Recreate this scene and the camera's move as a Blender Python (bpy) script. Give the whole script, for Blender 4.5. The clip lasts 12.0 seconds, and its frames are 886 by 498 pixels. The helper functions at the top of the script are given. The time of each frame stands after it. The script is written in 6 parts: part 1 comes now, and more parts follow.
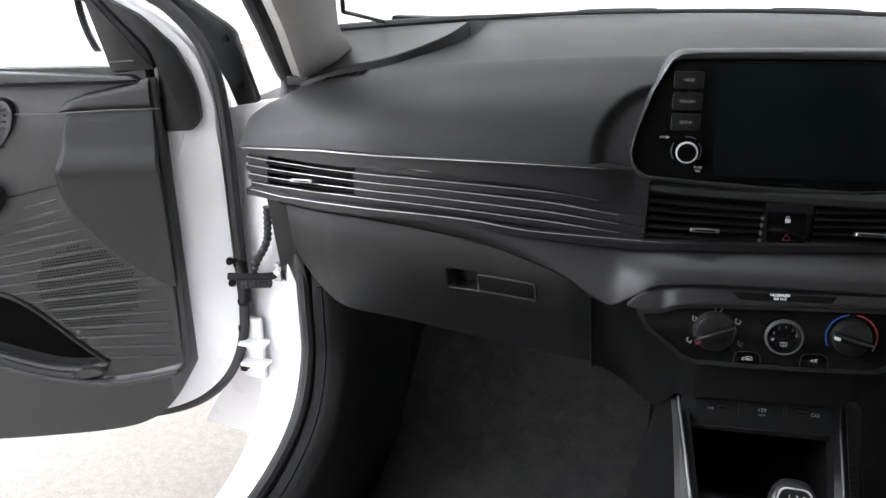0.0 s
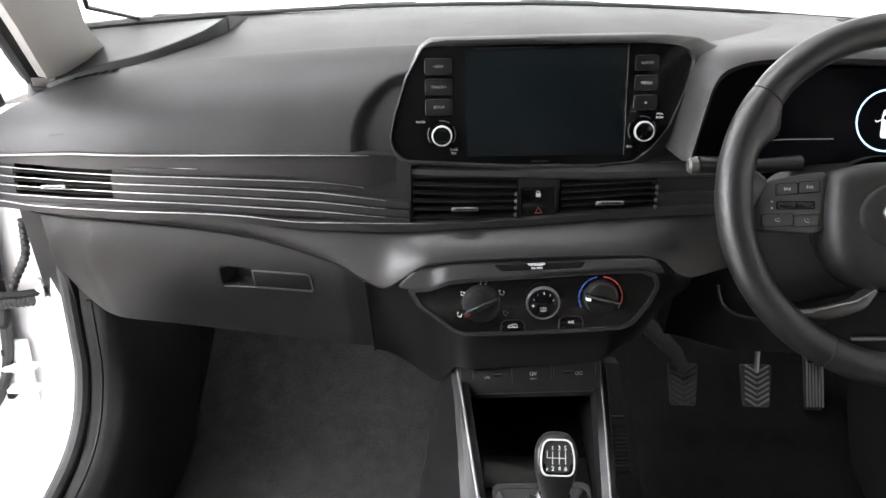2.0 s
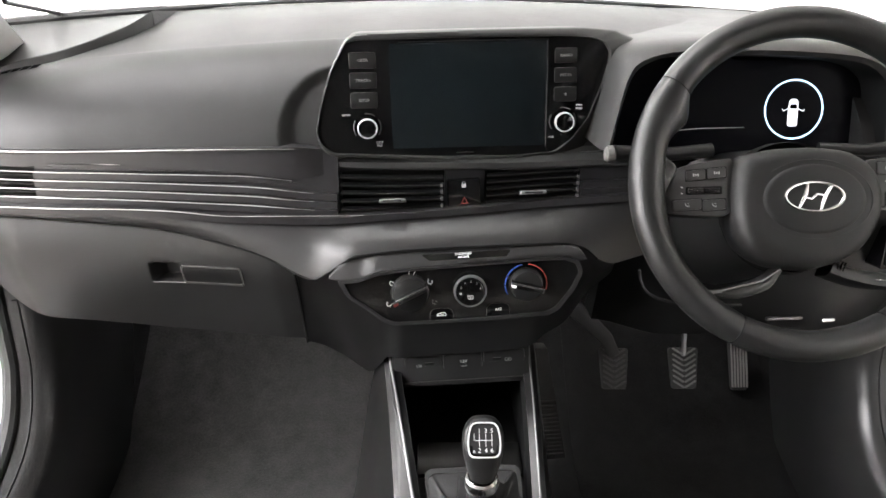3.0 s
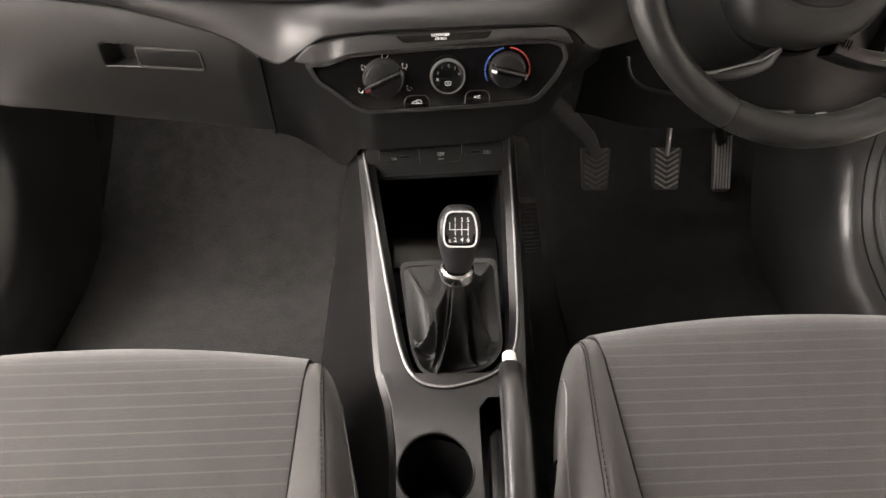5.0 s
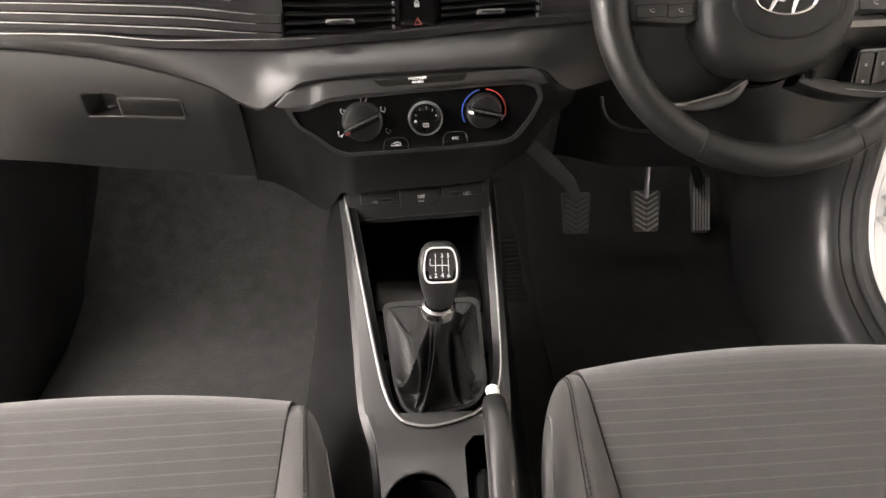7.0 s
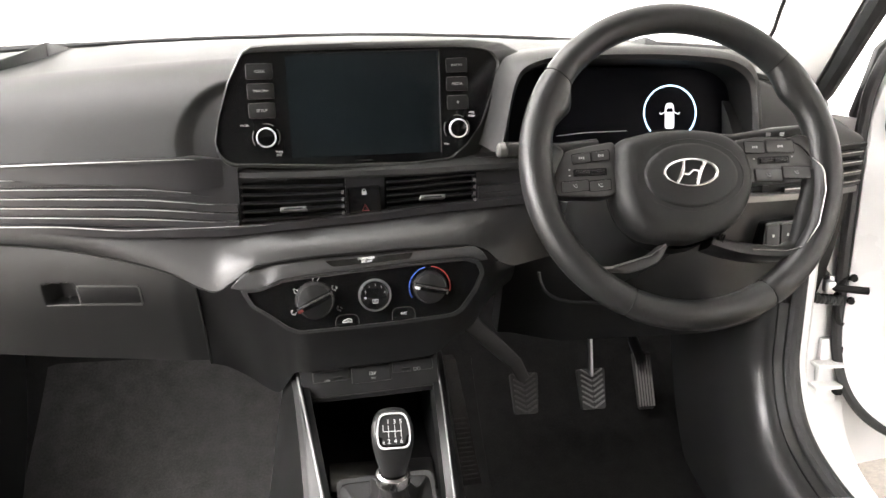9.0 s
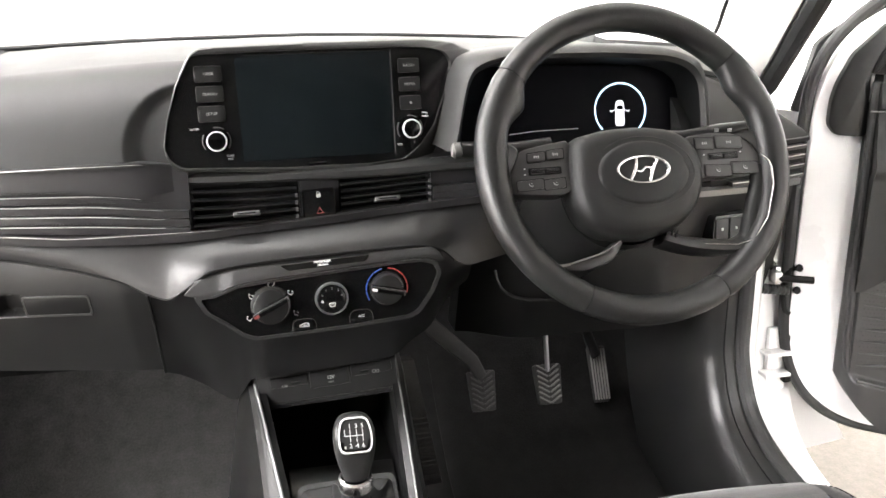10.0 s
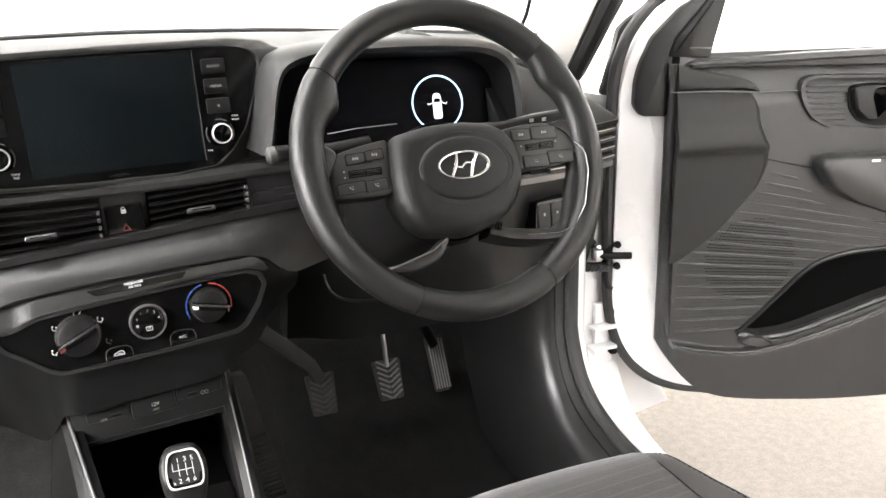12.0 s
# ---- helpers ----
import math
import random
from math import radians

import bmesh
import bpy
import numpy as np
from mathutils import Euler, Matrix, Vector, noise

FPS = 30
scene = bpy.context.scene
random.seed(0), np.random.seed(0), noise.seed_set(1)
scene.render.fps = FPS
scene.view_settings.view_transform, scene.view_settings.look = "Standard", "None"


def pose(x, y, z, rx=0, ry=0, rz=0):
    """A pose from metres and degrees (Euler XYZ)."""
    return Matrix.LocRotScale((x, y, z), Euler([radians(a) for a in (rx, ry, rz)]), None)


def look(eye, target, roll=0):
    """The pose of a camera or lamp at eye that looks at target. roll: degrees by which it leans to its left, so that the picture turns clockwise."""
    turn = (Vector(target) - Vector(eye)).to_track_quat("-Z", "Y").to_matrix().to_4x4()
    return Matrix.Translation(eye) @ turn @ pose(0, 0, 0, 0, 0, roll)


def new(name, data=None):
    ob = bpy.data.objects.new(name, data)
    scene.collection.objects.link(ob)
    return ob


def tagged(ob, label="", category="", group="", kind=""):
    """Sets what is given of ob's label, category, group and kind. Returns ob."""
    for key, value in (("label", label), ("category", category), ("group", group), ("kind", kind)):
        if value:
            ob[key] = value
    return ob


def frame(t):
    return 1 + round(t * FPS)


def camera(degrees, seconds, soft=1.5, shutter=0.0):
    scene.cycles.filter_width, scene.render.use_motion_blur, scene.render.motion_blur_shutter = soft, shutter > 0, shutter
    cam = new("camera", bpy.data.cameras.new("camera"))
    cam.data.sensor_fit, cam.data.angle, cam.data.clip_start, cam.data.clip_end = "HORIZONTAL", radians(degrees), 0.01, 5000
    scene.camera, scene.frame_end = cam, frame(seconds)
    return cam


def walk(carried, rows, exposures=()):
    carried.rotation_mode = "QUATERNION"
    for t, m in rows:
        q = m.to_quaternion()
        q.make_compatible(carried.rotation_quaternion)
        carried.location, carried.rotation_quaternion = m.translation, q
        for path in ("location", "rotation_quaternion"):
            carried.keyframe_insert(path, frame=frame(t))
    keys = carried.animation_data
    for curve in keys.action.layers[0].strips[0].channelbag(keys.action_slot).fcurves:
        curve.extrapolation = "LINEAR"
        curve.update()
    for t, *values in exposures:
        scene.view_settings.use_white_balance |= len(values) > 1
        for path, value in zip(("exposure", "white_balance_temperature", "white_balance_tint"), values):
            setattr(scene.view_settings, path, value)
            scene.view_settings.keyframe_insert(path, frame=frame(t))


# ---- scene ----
cam = camera(56.6, 12.0)
PATH = [
    (0, (-0.129, -0.001, 1.248), (-0.675, 1.775, 0.506), -0.7),
    (0.5, (-0.116, 0.0, 1.242), (-0.561, 1.801, 0.496), -0.8),
    (1, (-0.102, -0.003, 1.239), (-0.439, 1.825, 0.5), -0.7),
    (1.5, (-0.086, -0.004, 1.235), (-0.292, 1.845, 0.5), -0.3),
    (2, (-0.077, -0.011, 1.236), (-0.173, 1.845, 0.498), -0.0),
    (2.5, (-0.06, -0.026, 1.241), (-0.08, 1.831, 0.499), -0.0),
    (2.7, (-0.056, -0.031, 1.24), (-0.048, 1.826, 0.498), 0.1),
    (4.3, (-0.043, -0.019, 1.202), (0.032, 1.749, 0.27), 1.2),
    (4.5, (-0.048, -0.014, 1.196), (0.036, 1.72, 0.203), 1.7),
    (5, (-0.044, -0.001, 1.182), (0.033, 1.643, 0.047), 1.4),
    (5.5, (-0.04, 0.002, 1.176), (0.029, 1.589, -0.039), 1.1),
    (6, (-0.041, -0.002, 1.168), (0.039, 1.6, -0.027), 1.0),
    (6.5, (-0.037, -0.011, 1.164), (0.057, 1.649, 0.053), 0.8),
    (8.3, (-0.035, -0.064, 1.14), (0.142, 1.807, 0.455), -0.2),
    (8.5, (-0.039, -0.074, 1.135), (0.159, 1.816, 0.51), -0.2),
    (9, (-0.04, -0.084, 1.136), (0.204, 1.826, 0.596), -0.3),
    (9.5, (-0.045, -0.082, 1.136), (0.252, 1.824, 0.608), -0.4),
    (10, (-0.048, -0.079, 1.14), (0.316, 1.81, 0.592), -0.7),
    (10.5, (-0.047, -0.072, 1.14), (0.4, 1.794, 0.576), -1.1),
    (11, (-0.044, -0.064, 1.145), (0.503, 1.772, 0.568), -1.4),
    (11.5, (-0.038, -0.056, 1.149), (0.607, 1.746, 0.569), -1.8),
    (12, (-0.028, -0.049, 1.153), (0.713, 1.712, 0.561), -1.8),
]
EXPOSURES = [(0, -0.97, 5950, 13), (0.5, -0.74, 6000, 13), (1.0, -0.45, 6050, 13), (2.0, 0.0, 6200, 13), (2.5, 0.27, 6300, 13), (4.5, 0.2, 6850, 15), (5.5, 0.06, 7150, 17), (6.5, 0.12, 7100, 17), (8.5, 0.5, 6700, 14), (9.5, 0.62, 6550, 13), (12, 0.5, 6500, 13)]
walk(cam, [(t, look(eye, target, roll)) for t, eye, target, roll in PATH], EXPOSURES)

# ---- world and light ----
world = bpy.data.worlds.new("studio_air")
world.use_nodes = True
scene.world = world
wn = world.node_tree.nodes
wn["Background"].inputs[0].default_value = (1.0, 0.98, 0.95, 1)
wn["Background"].inputs[1].default_value = 0.3


def area_lamp(name, m, sx, sy, watts, colour):
    data = bpy.data.lights.new(name, "AREA")
    data.shape, data.size, data.size_y, data.energy, data.color = "RECTANGLE", sx, sy, watts, colour
    ob = new(name, data)
    ob.matrix_world = m
    return ob


WARM = (1.0, 0.99, 0.985)
# Overhead fills out of view, added for seat light and trim highlights
area_lamp("ceiling_fill", pose(-1.3, 1.5, 3.5), 2.4, 1.2, 100, WARM)
area_lamp("ceiling_fill", pose(-2.35, 0.8, 3.5), 1.5, 2.6, 130, WARM)
# Unseen fill added at left rear to brighten door trim and pad highlights
area_lamp("fill_left", pose(-2.7, -0.4, 2.5, 68, 0, -58), 2.0, 1.4, 150, WARM)
# Unseen fills added to whiten the walls and light the open doors
area_lamp("wall_fill_front", pose(-0.8, 6.6, 3.4, 40, 0, 0), 11.0, 1.2, 1650, WARM)
area_lamp("wall_fill_left", pose(-3.3, 1.2, 3.4, 0, 48, 0), 1.0, 7.0, 2100, WARM)
area_lamp("wall_fill_right", pose(4.8, 4.7, 3.4, 0, -58, 0), 1.2, 4.0, 700, WARM)
area_lamp("wall_fill_rear", pose(-1.6, -2.4, 3.4, -35, 0, 0), 8.0, 1.2, 1900, WARM)


# ---- mesh helpers ----
def pchip(pts):
    """A smooth curve through points of rising x, with no overshoot."""
    xs, ys = np.array([p[0] for p in pts], float), np.array([p[1] for p in pts], float)
    h, d = np.diff(xs), np.diff(ys) / np.diff(xs)
    m = np.zeros(len(xs))
    m[0], m[-1] = d[0], d[-1]
    for i in range(1, len(xs) - 1):
        if d[i - 1] * d[i] > 0:
            w1, w2 = 2 * h[i] + h[i - 1], h[i] + 2 * h[i - 1]
            m[i] = (w1 + w2) / (w1 / d[i - 1] + w2 / d[i])

    def f(x):
        x = min(max(x, xs[0]), xs[-1])
        i = min(int(np.searchsorted(xs, x, side="right")) - 1, len(xs) - 2)
        t = (x - xs[i]) / h[i]
        return float((1 + 2 * t) * (1 - t) ** 2 * ys[i] + t * (1 - t) ** 2 * h[i] * m[i] + t * t * (3 - 2 * t) * ys[i + 1] + t * t * (t - 1) * h[i] * m[i + 1])

    return f


def step(a, b, x):
    t = min(max((x - a) / (b - a), 0.0), 1.0)
    return t * t * (3 - 2 * t)


def lerp(a, b, t):
    return a + (b - a) * t


def span(a, b, n):
    return [a + (b - a) * i / n for i in range(n + 1)]


def quads(rows, closed=False):
    """A surface through rows of points."""
    bm = bmesh.new()
    vs = [[bm.verts.new(p) for p in row] for row in rows]
    for a, b in zip(vs, vs[1:]):
        n = len(a)
        for j in range(n if closed else n - 1):
            k = (j + 1) % n
            bm.faces.new((a[j], a[k], b[k], b[j]))
    return bm


def sheet(f, us, vs, off=None):
    """The surface f(u, v), with a back at the offset off and closed rims."""
    rows = [[Vector(f(u, v)) for v in vs] for u in us]
    if off is None:
        return quads(rows)
    off = Vector(off)
    back = [[p + off for p in row] for row in rows]
    bm = bmesh.new()
    A = [[bm.verts.new(p) for p in r] for r in rows]
    B = [[bm.verts.new(p) for p in r] for r in back]
    n, m = len(A), len(A[0])
    for i in range(n - 1):
        for j in range(m - 1):
            bm.faces.new((A[i][j], A[i][j + 1], A[i + 1][j + 1], A[i + 1][j]))
            bm.faces.new((B[i][j], B[i + 1][j], B[i + 1][j + 1], B[i][j + 1]))
    for i in range(n - 1):
        bm.faces.new((A[i][0], A[i + 1][0], B[i + 1][0], B[i][0]))
        bm.faces.new((A[i][-1], B[i][-1], B[i + 1][-1], A[i + 1][-1]))
    for j in range(m - 1):
        bm.faces.new((A[0][j], B[0][j], B[0][j + 1], A[0][j + 1]))
        bm.faces.new((A[-1][j], A[-1][j + 1], B[-1][j + 1], B[-1][j]))
    bmesh.ops.recalc_face_normals(bm, faces=bm.faces)
    return bm


def rounded(poly, r, n=5):
    """A polygon with its corners rounded by about r."""
    out, k = [], len(poly)
    for i in range(k):
        a, b, c = Vector(poly[i - 1]), Vector(poly[i]), Vector(poly[(i + 1) % k])
        d = min(r, (a - b).length * 0.45, (c - b).length * 0.45)
        p, q = b + (a - b).normalized() * d, b + (c - b).normalized() * d
        for j in range(n + 1):
            t = j / n
            out.append(tuple((1 - t) ** 2 * p + 2 * t * (1 - t) * b + t * t * q))
    return out


def prism(poly, m, z0, z1, bevel=0.0, seg=2):
    """A flat polygon in the plane of m, from depth z0 to z1 along its z, with rounded rims."""
    bm = bmesh.new()
    lo = [bm.verts.new(m @ Vector((x, y, z0))) for x, y in poly]
    hi = [bm.verts.new(m @ Vector((x, y, z1))) for x, y in poly]
    n = len(poly)
    bm.faces.new(list(reversed(lo)))
    top = bm.faces.new(hi)
    for i in range(n):
        bm.faces.new((lo[i], lo[(i + 1) % n], hi[(i + 1) % n], hi[i]))
    bmesh.ops.recalc_face_normals(bm, faces=bm.faces)
    if bevel:
        bmesh.ops.bevel(bm, geom=list(top.edges), offset=bevel, segments=seg, affect="EDGES", profile=0.6)
    return bm


def ringplate(outer, inner, m, z0, z1):
    """A plate between two outlines of equally many points."""
    bm = bmesh.new()
    loops = [[bm.verts.new(m @ Vector((x, y, z))) for x, y in poly] for poly, z in ((outer, z0), (outer, z1), (inner, z1), (inner, z0))]
    n = len(outer)
    for a in range(4):
        A, B = loops[a], loops[(a + 1) % 4]
        for i in range(n):
            bm.faces.new((A[i], A[(i + 1) % n], B[(i + 1) % n], B[i]))
    bmesh.ops.recalc_face_normals(bm, faces=bm.faces)
    return bm


def tube(path, r, n=10, closed=False, flat=1.0, up=None):
    """A round bar along a path; r may be one radius or one for each point; flat squashes it along up."""
    pts = [Vector(p) for p in path]
    k = len(pts)
    rs = r if isinstance(r, (list, tuple)) else [r] * k
    rows, side = [], None
    for i in range(k):
        a, b = (pts[i - 1], pts[(i + 1) % k]) if closed else (pts[max(i - 1, 0)], pts[min(i + 1, k - 1)])
        t = (b - a).normalized()
        if up is not None:
            side = t.cross(Vector(up)).normalized()
        elif side is None:
            side = t.orthogonal().normalized()
        else:
            side = (side - t * side.dot(t)).normalized()
        top = side.cross(t)
        rows.append([pts[i] + (side * math.cos(2 * math.pi * j / n) + top * math.sin(2 * math.pi * j / n) * flat) * rs[i] for j in range(n)])
    if closed:
        rows.append(rows[0])
    bm = quads(rows, closed=True)
    bm.verts.ensure_lookup_table()
    if not closed:
        bm.faces.new([bm.verts[j] for j in range(n)][::-1])
        bm.faces.new([bm.verts[(k - 1) * n + j] for j in range(n)])
    else:
        bmesh.ops.remove_doubles(bm, verts=bm.verts, dist=1e-6)
    bmesh.ops.recalc_face_normals(bm, faces=bm.faces)
    return bm


def lathe(profile, m, n=32, sx=1.0, sy=1.0):
    """A turned form: (radius, height) pairs round the z of m."""
    rows = [[m @ Vector((r * sx * math.cos(2 * math.pi * j / n), r * sy * math.sin(2 * math.pi * j / n), z)) for j in range(n)] for r, z in profile]
    bm = quads(rows, closed=True)
    bmesh.ops.remove_doubles(bm, verts=bm.verts, dist=1e-6)
    bmesh.ops.recalc_face_normals(bm, faces=bm.faces)
    return bm


def block(m, sx, sy, sz, bevel=0.002, seg=2):
    bm = bmesh.new()
    bmesh.ops.create_cube(bm, size=1.0)
    bmesh.ops.scale(bm, vec=(sx, sy, sz), verts=bm.verts)
    if bevel:
        bmesh.ops.bevel(bm, geom=list(bm.edges), offset=min(bevel, 0.45 * min(sx, sy, sz)), segments=seg, affect="EDGES", profile=0.6)
    bm.transform(m)
    return bm


def joined(*bms):
    out = bmesh.new()
    for b in bms:
        me = bpy.data.meshes.new("tmp")
        b.to_mesh(me)
        b.free()
        out.from_mesh(me)
        bpy.data.meshes.remove(me)
    return out


def plane_at(o, u, v):
    """Axes with x along u, y near v, and z square to both."""
    u = Vector(u).normalized()
    n = u.cross(Vector(v)).normalized()
    v = n.cross(u)
    return Matrix(((u.x, v.x, n.x, o[0]), (u.y, v.y, n.y, o[1]), (u.z, v.z, n.z, o[2]), (0, 0, 0, 1)))


def part(name, bm, material, parent=None, label="", m=None, sharp=35):
    if m is not None:
        bm.transform(m)
        if m.determinant() < 0:
            bmesh.ops.reverse_faces(bm, faces=bm.faces)
    me = bpy.data.meshes.new(name)
    bm.to_mesh(me)
    bm.free()
    me.materials.append(material)
    me.polygons.foreach_set("use_smooth", [True] * len(me.polygons))
    me.set_sharp_from_angle(angle=radians(sharp))
    ob = new(name, me)
    if parent is not None:
        ob.parent = parent
    if label:
        ob["label"] = label
    return ob


def thing(name, label, category, at=(0, 0, 0), group="", kind=""):
    """An Empty at the base of a thing; its parts keep world coordinates."""
    return tagged(new(name), label, category, group, kind)


def word(name, text, size, m, material, parent, depth=0.0002, align="CENTER"):
    data = bpy.data.curves.new("lettering", "FONT")
    data.body, data.size, data.align_x, data.align_y, data.extrude = text, size, align, "CENTER", depth
    data.resolution_u = 2
    tmp = bpy.data.objects.new("lettering", data)
    me = bpy.data.meshes.new_from_object(tmp)
    bpy.data.objects.remove(tmp)
    bpy.data.curves.remove(data)
    me.transform(m)
    me.materials.clear()
    me.materials.append(material)
    me.name = name
    ob = new(name, me)
    ob.parent = parent
    return ob


# ---- materials ----
def material(name, colour, rough=0.5, metal=0.0, grain=0.0, size=900.0, vary=0.12, blotch=14.0, spec=0.5, sheen=0.0, coat=0.0, rough_vary=0.08):
    """A procedural surface: colour and gloss vary at a broad and a fine scale, grain is the fine relief."""
    mt = bpy.data.materials.new(name)
    mt.use_nodes = True
    nt = mt.node_tree
    b = nt.nodes["Principled BSDF"]
    tc = nt.nodes.new("ShaderNodeTexCoord")
    big, fine = nt.nodes.new("ShaderNodeTexNoise"), nt.nodes.new("ShaderNodeTexNoise")
    for tex, s in ((big, blotch), (fine, size)):
        tex.inputs["Scale"].default_value = s
        tex.inputs["Detail"].default_value = 3
        nt.links.new(tc.outputs["Object"], tex.inputs["Vector"])
    add = nt.nodes.new("ShaderNodeMath")
    add.operation = "ADD"
    nt.links.new(big.outputs["Fac"], add.inputs[0])
    nt.links.new(fine.outputs["Fac"], add.inputs[1])
    ramp = nt.nodes.new("ShaderNodeMapRange")
    ramp.inputs[1].default_value, ramp.inputs[2].default_value = 0.6, 1.4
    ramp.inputs[3].default_value, ramp.inputs[4].default_value = 1 - vary, 1 + vary
    nt.links.new(add.outputs[0], ramp.inputs[0])
    mul = nt.nodes.new("ShaderNodeVectorMath")
    mul.operation = "SCALE"
    mul.inputs[0].default_value = colour[:3]
    nt.links.new(ramp.outputs[0], mul.inputs["Scale"])
    nt.links.new(mul.outputs[0], b.inputs["Base Color"])
    rr = nt.nodes.new("ShaderNodeMapRange")
    rr.inputs[3].default_value, rr.inputs[4].default_value = max(rough - rough_vary, 0.02), min(rough + rough_vary, 1)
    nt.links.new(big.outputs["Fac"], rr.inputs[0])
    nt.links.new(rr.outputs[0], b.inputs["Roughness"])
    b.inputs["Metallic"].default_value = metal
    b.inputs["Specular IOR Level"].default_value = spec
    b.inputs["Coat Weight"].default_value = coat
    b.inputs["Sheen Weight"].default_value = sheen
    if grain:
        bump = nt.nodes.new("ShaderNodeBump")
        bump.inputs["Strength"].default_value = grain
        bump.inputs["Distance"].default_value = 0.0006
        nt.links.new(fine.outputs["Fac"], bump.inputs["Height"])
        nt.links.new(bump.outputs[0], b.inputs["Normal"])
    return mt


def glow(name, colour, strength):
    mt = bpy.data.materials.new(name)
    mt.use_nodes = True
    b = mt.node_tree.nodes["Principled BSDF"]
    b.inputs["Base Color"].default_value = (0.02, 0.02, 0.02, 1)
    b.inputs["Emission Color"].default_value = (*colour, 1)
    b.inputs["Emission Strength"].default_value = strength
    return mt


SOFT = material("soft_black_dash_plastic", (0.0165, 0.0165, 0.0163), 0.52, spec=0.3, vary=0.09, rough_vary=0.05, grain=0.25, size=1100)
HARD = material("hard_black_plastic", (0.0078, 0.0078, 0.0078), 0.3, spec=0.38, grain=0.1, vary=0.08, rough_vary=0.04, size=1300)
# Black trim plastic coloured lighter for the stronger light on the open doors
DOOR = material("lit_black_door_plastic", (0.02, 0.02, 0.02), 0.34, grain=0.3, size=1000)
HUB = material("matt_black_airbag_plastic", (0.0098, 0.0098, 0.0098), 0.5, spec=0.32, grain=0.25, size=1000, vary=0.08)
KICK = material("dark_sill_plastic", (0.0138, 0.0138, 0.0138), 0.33, grain=0.15, size=1000, vary=0.08, rough_vary=0.04)
PAD = material("satin_black_pad_plastic", (0.0145, 0.0143, 0.0145), 0.34, spec=0.5, grain=0.15, size=1200, vary=0.08, rough_vary=0.04)
TRIM = material("satin_dark_trim_plastic", (0.0135, 0.013, 0.014), 0.36, spec=0.5, grain=0.1, vary=0.08, rough_vary=0.04, size=1300)
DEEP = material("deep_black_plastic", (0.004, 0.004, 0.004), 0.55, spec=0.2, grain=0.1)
SATINKEY = material("satin_black_keys", (0.006, 0.006, 0.006), 0.4, spec=0.35, grain=0.1)
SATIN = material("satin_dark_grey_trim", (0.09, 0.088, 0.087), 0.32, metal=0.6, vary=0.03)
EDGE = material("brushed_silver_slat_edge", (0.62, 0.61, 0.6), 0.36, metal=0.8, vary=0.05)
GLOSS = material("gloss_black_panel", (0.004, 0.004, 0.004), 0.1, rough_vary=0.03, vary=0.05)
SCREEN = material("black_screen_glass", (0.0045, 0.0065, 0.0075), 0.2, spec=0.26, rough_vary=0.02, vary=0.0)
DIMGLASS = material("dark_cluster_glass", (0.0022, 0.0022, 0.003), 0.3, spec=0.03, rough_vary=0.03, vary=0.05)
DARKCHROME = material("dark_satin_chrome", (0.2, 0.198, 0.196), 0.33, metal=0.65, vary=0.04)
LID = material("black_glove_box_plastic", (0.0085, 0.0085, 0.0085), 0.44, spec=0.34, grain=0.15, vary=0.08, rough_vary=0.04, size=1200)
TAB = material("satin_chrome_tab", (0.33, 0.33, 0.33), 0.3, metal=0.9, vary=0.04)
CHROME = material("bright_chrome", (0.85, 0.85, 0.85), 0.2, metal=1.0, rough_vary=0.05, vary=0.04)
SILVER = material("bright_silver_paint", (0.8, 0.8, 0.8), 0.38, metal=0.55, vary=0.03)
LEATHER = material("black_leather", (0.0118, 0.0118, 0.0118), 0.38, grain=0.35, size=700, vary=0.1, spec=0.42)
BOOT = material("soft_black_boot_leather", (0.0085, 0.0085, 0.0085), 0.5, grain=0.3, size=500, vary=0.2, spec=0.32)
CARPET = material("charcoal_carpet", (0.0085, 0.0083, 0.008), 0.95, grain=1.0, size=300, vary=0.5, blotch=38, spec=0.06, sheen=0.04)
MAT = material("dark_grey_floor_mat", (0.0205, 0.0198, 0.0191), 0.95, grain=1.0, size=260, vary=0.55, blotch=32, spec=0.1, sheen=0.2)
# Flat black that stands for shade inside the pocket, slits and mesh holes
RECESS_SHADE = material("black_recess_shade", (0.003, 0.003, 0.003), 1.0, spec=0.02, grain=0.4, size=700)
RUBBER = material("black_rubber", (0.02, 0.02, 0.02), 0.6, grain=0.2)
PAINT = material("white_car_paint", (0.8, 0.8, 0.8), 0.3, vary=0.03, coat=0.4)
PILLAR = material("light_grey_pillar_trim", (0.42, 0.41, 0.39), 0.7, grain=0.4, size=900, vary=0.05)
HEADLINER = material("pale_grey_headliner_cloth", (0.38, 0.37, 0.355), 0.95, grain=0.6, size=600, vary=0.06)
STEEL = material("bare_steel", (0.5, 0.5, 0.5), 0.35, metal=1.0)
PRINT = material("white_print", (0.75, 0.75, 0.74), 0.6, vary=0.02)
DIMPRINT = material("faded_grey_print", (0.3, 0.3, 0.3), 0.6, vary=0.02)
RED = material("red_print", (0.42, 0.045, 0.035), 0.5, vary=0.05)
DIMRED = material("dim_red_print", (0.1, 0.014, 0.012), 0.5, vary=0.05)
BLUE = material("blue_print", (0.03, 0.085, 0.36), 0.5, vary=0.05)
CONCRETE = material("pale_speckled_concrete", (0.21, 0.19, 0.165), 0.75, grain=0.3, size=160, vary=0.25, blotch=45)
WALLPAINT = material("matt_white_studio_wall", (0.86, 0.86, 0.85), 0.9, vary=0.02, blotch=1.0, size=40)
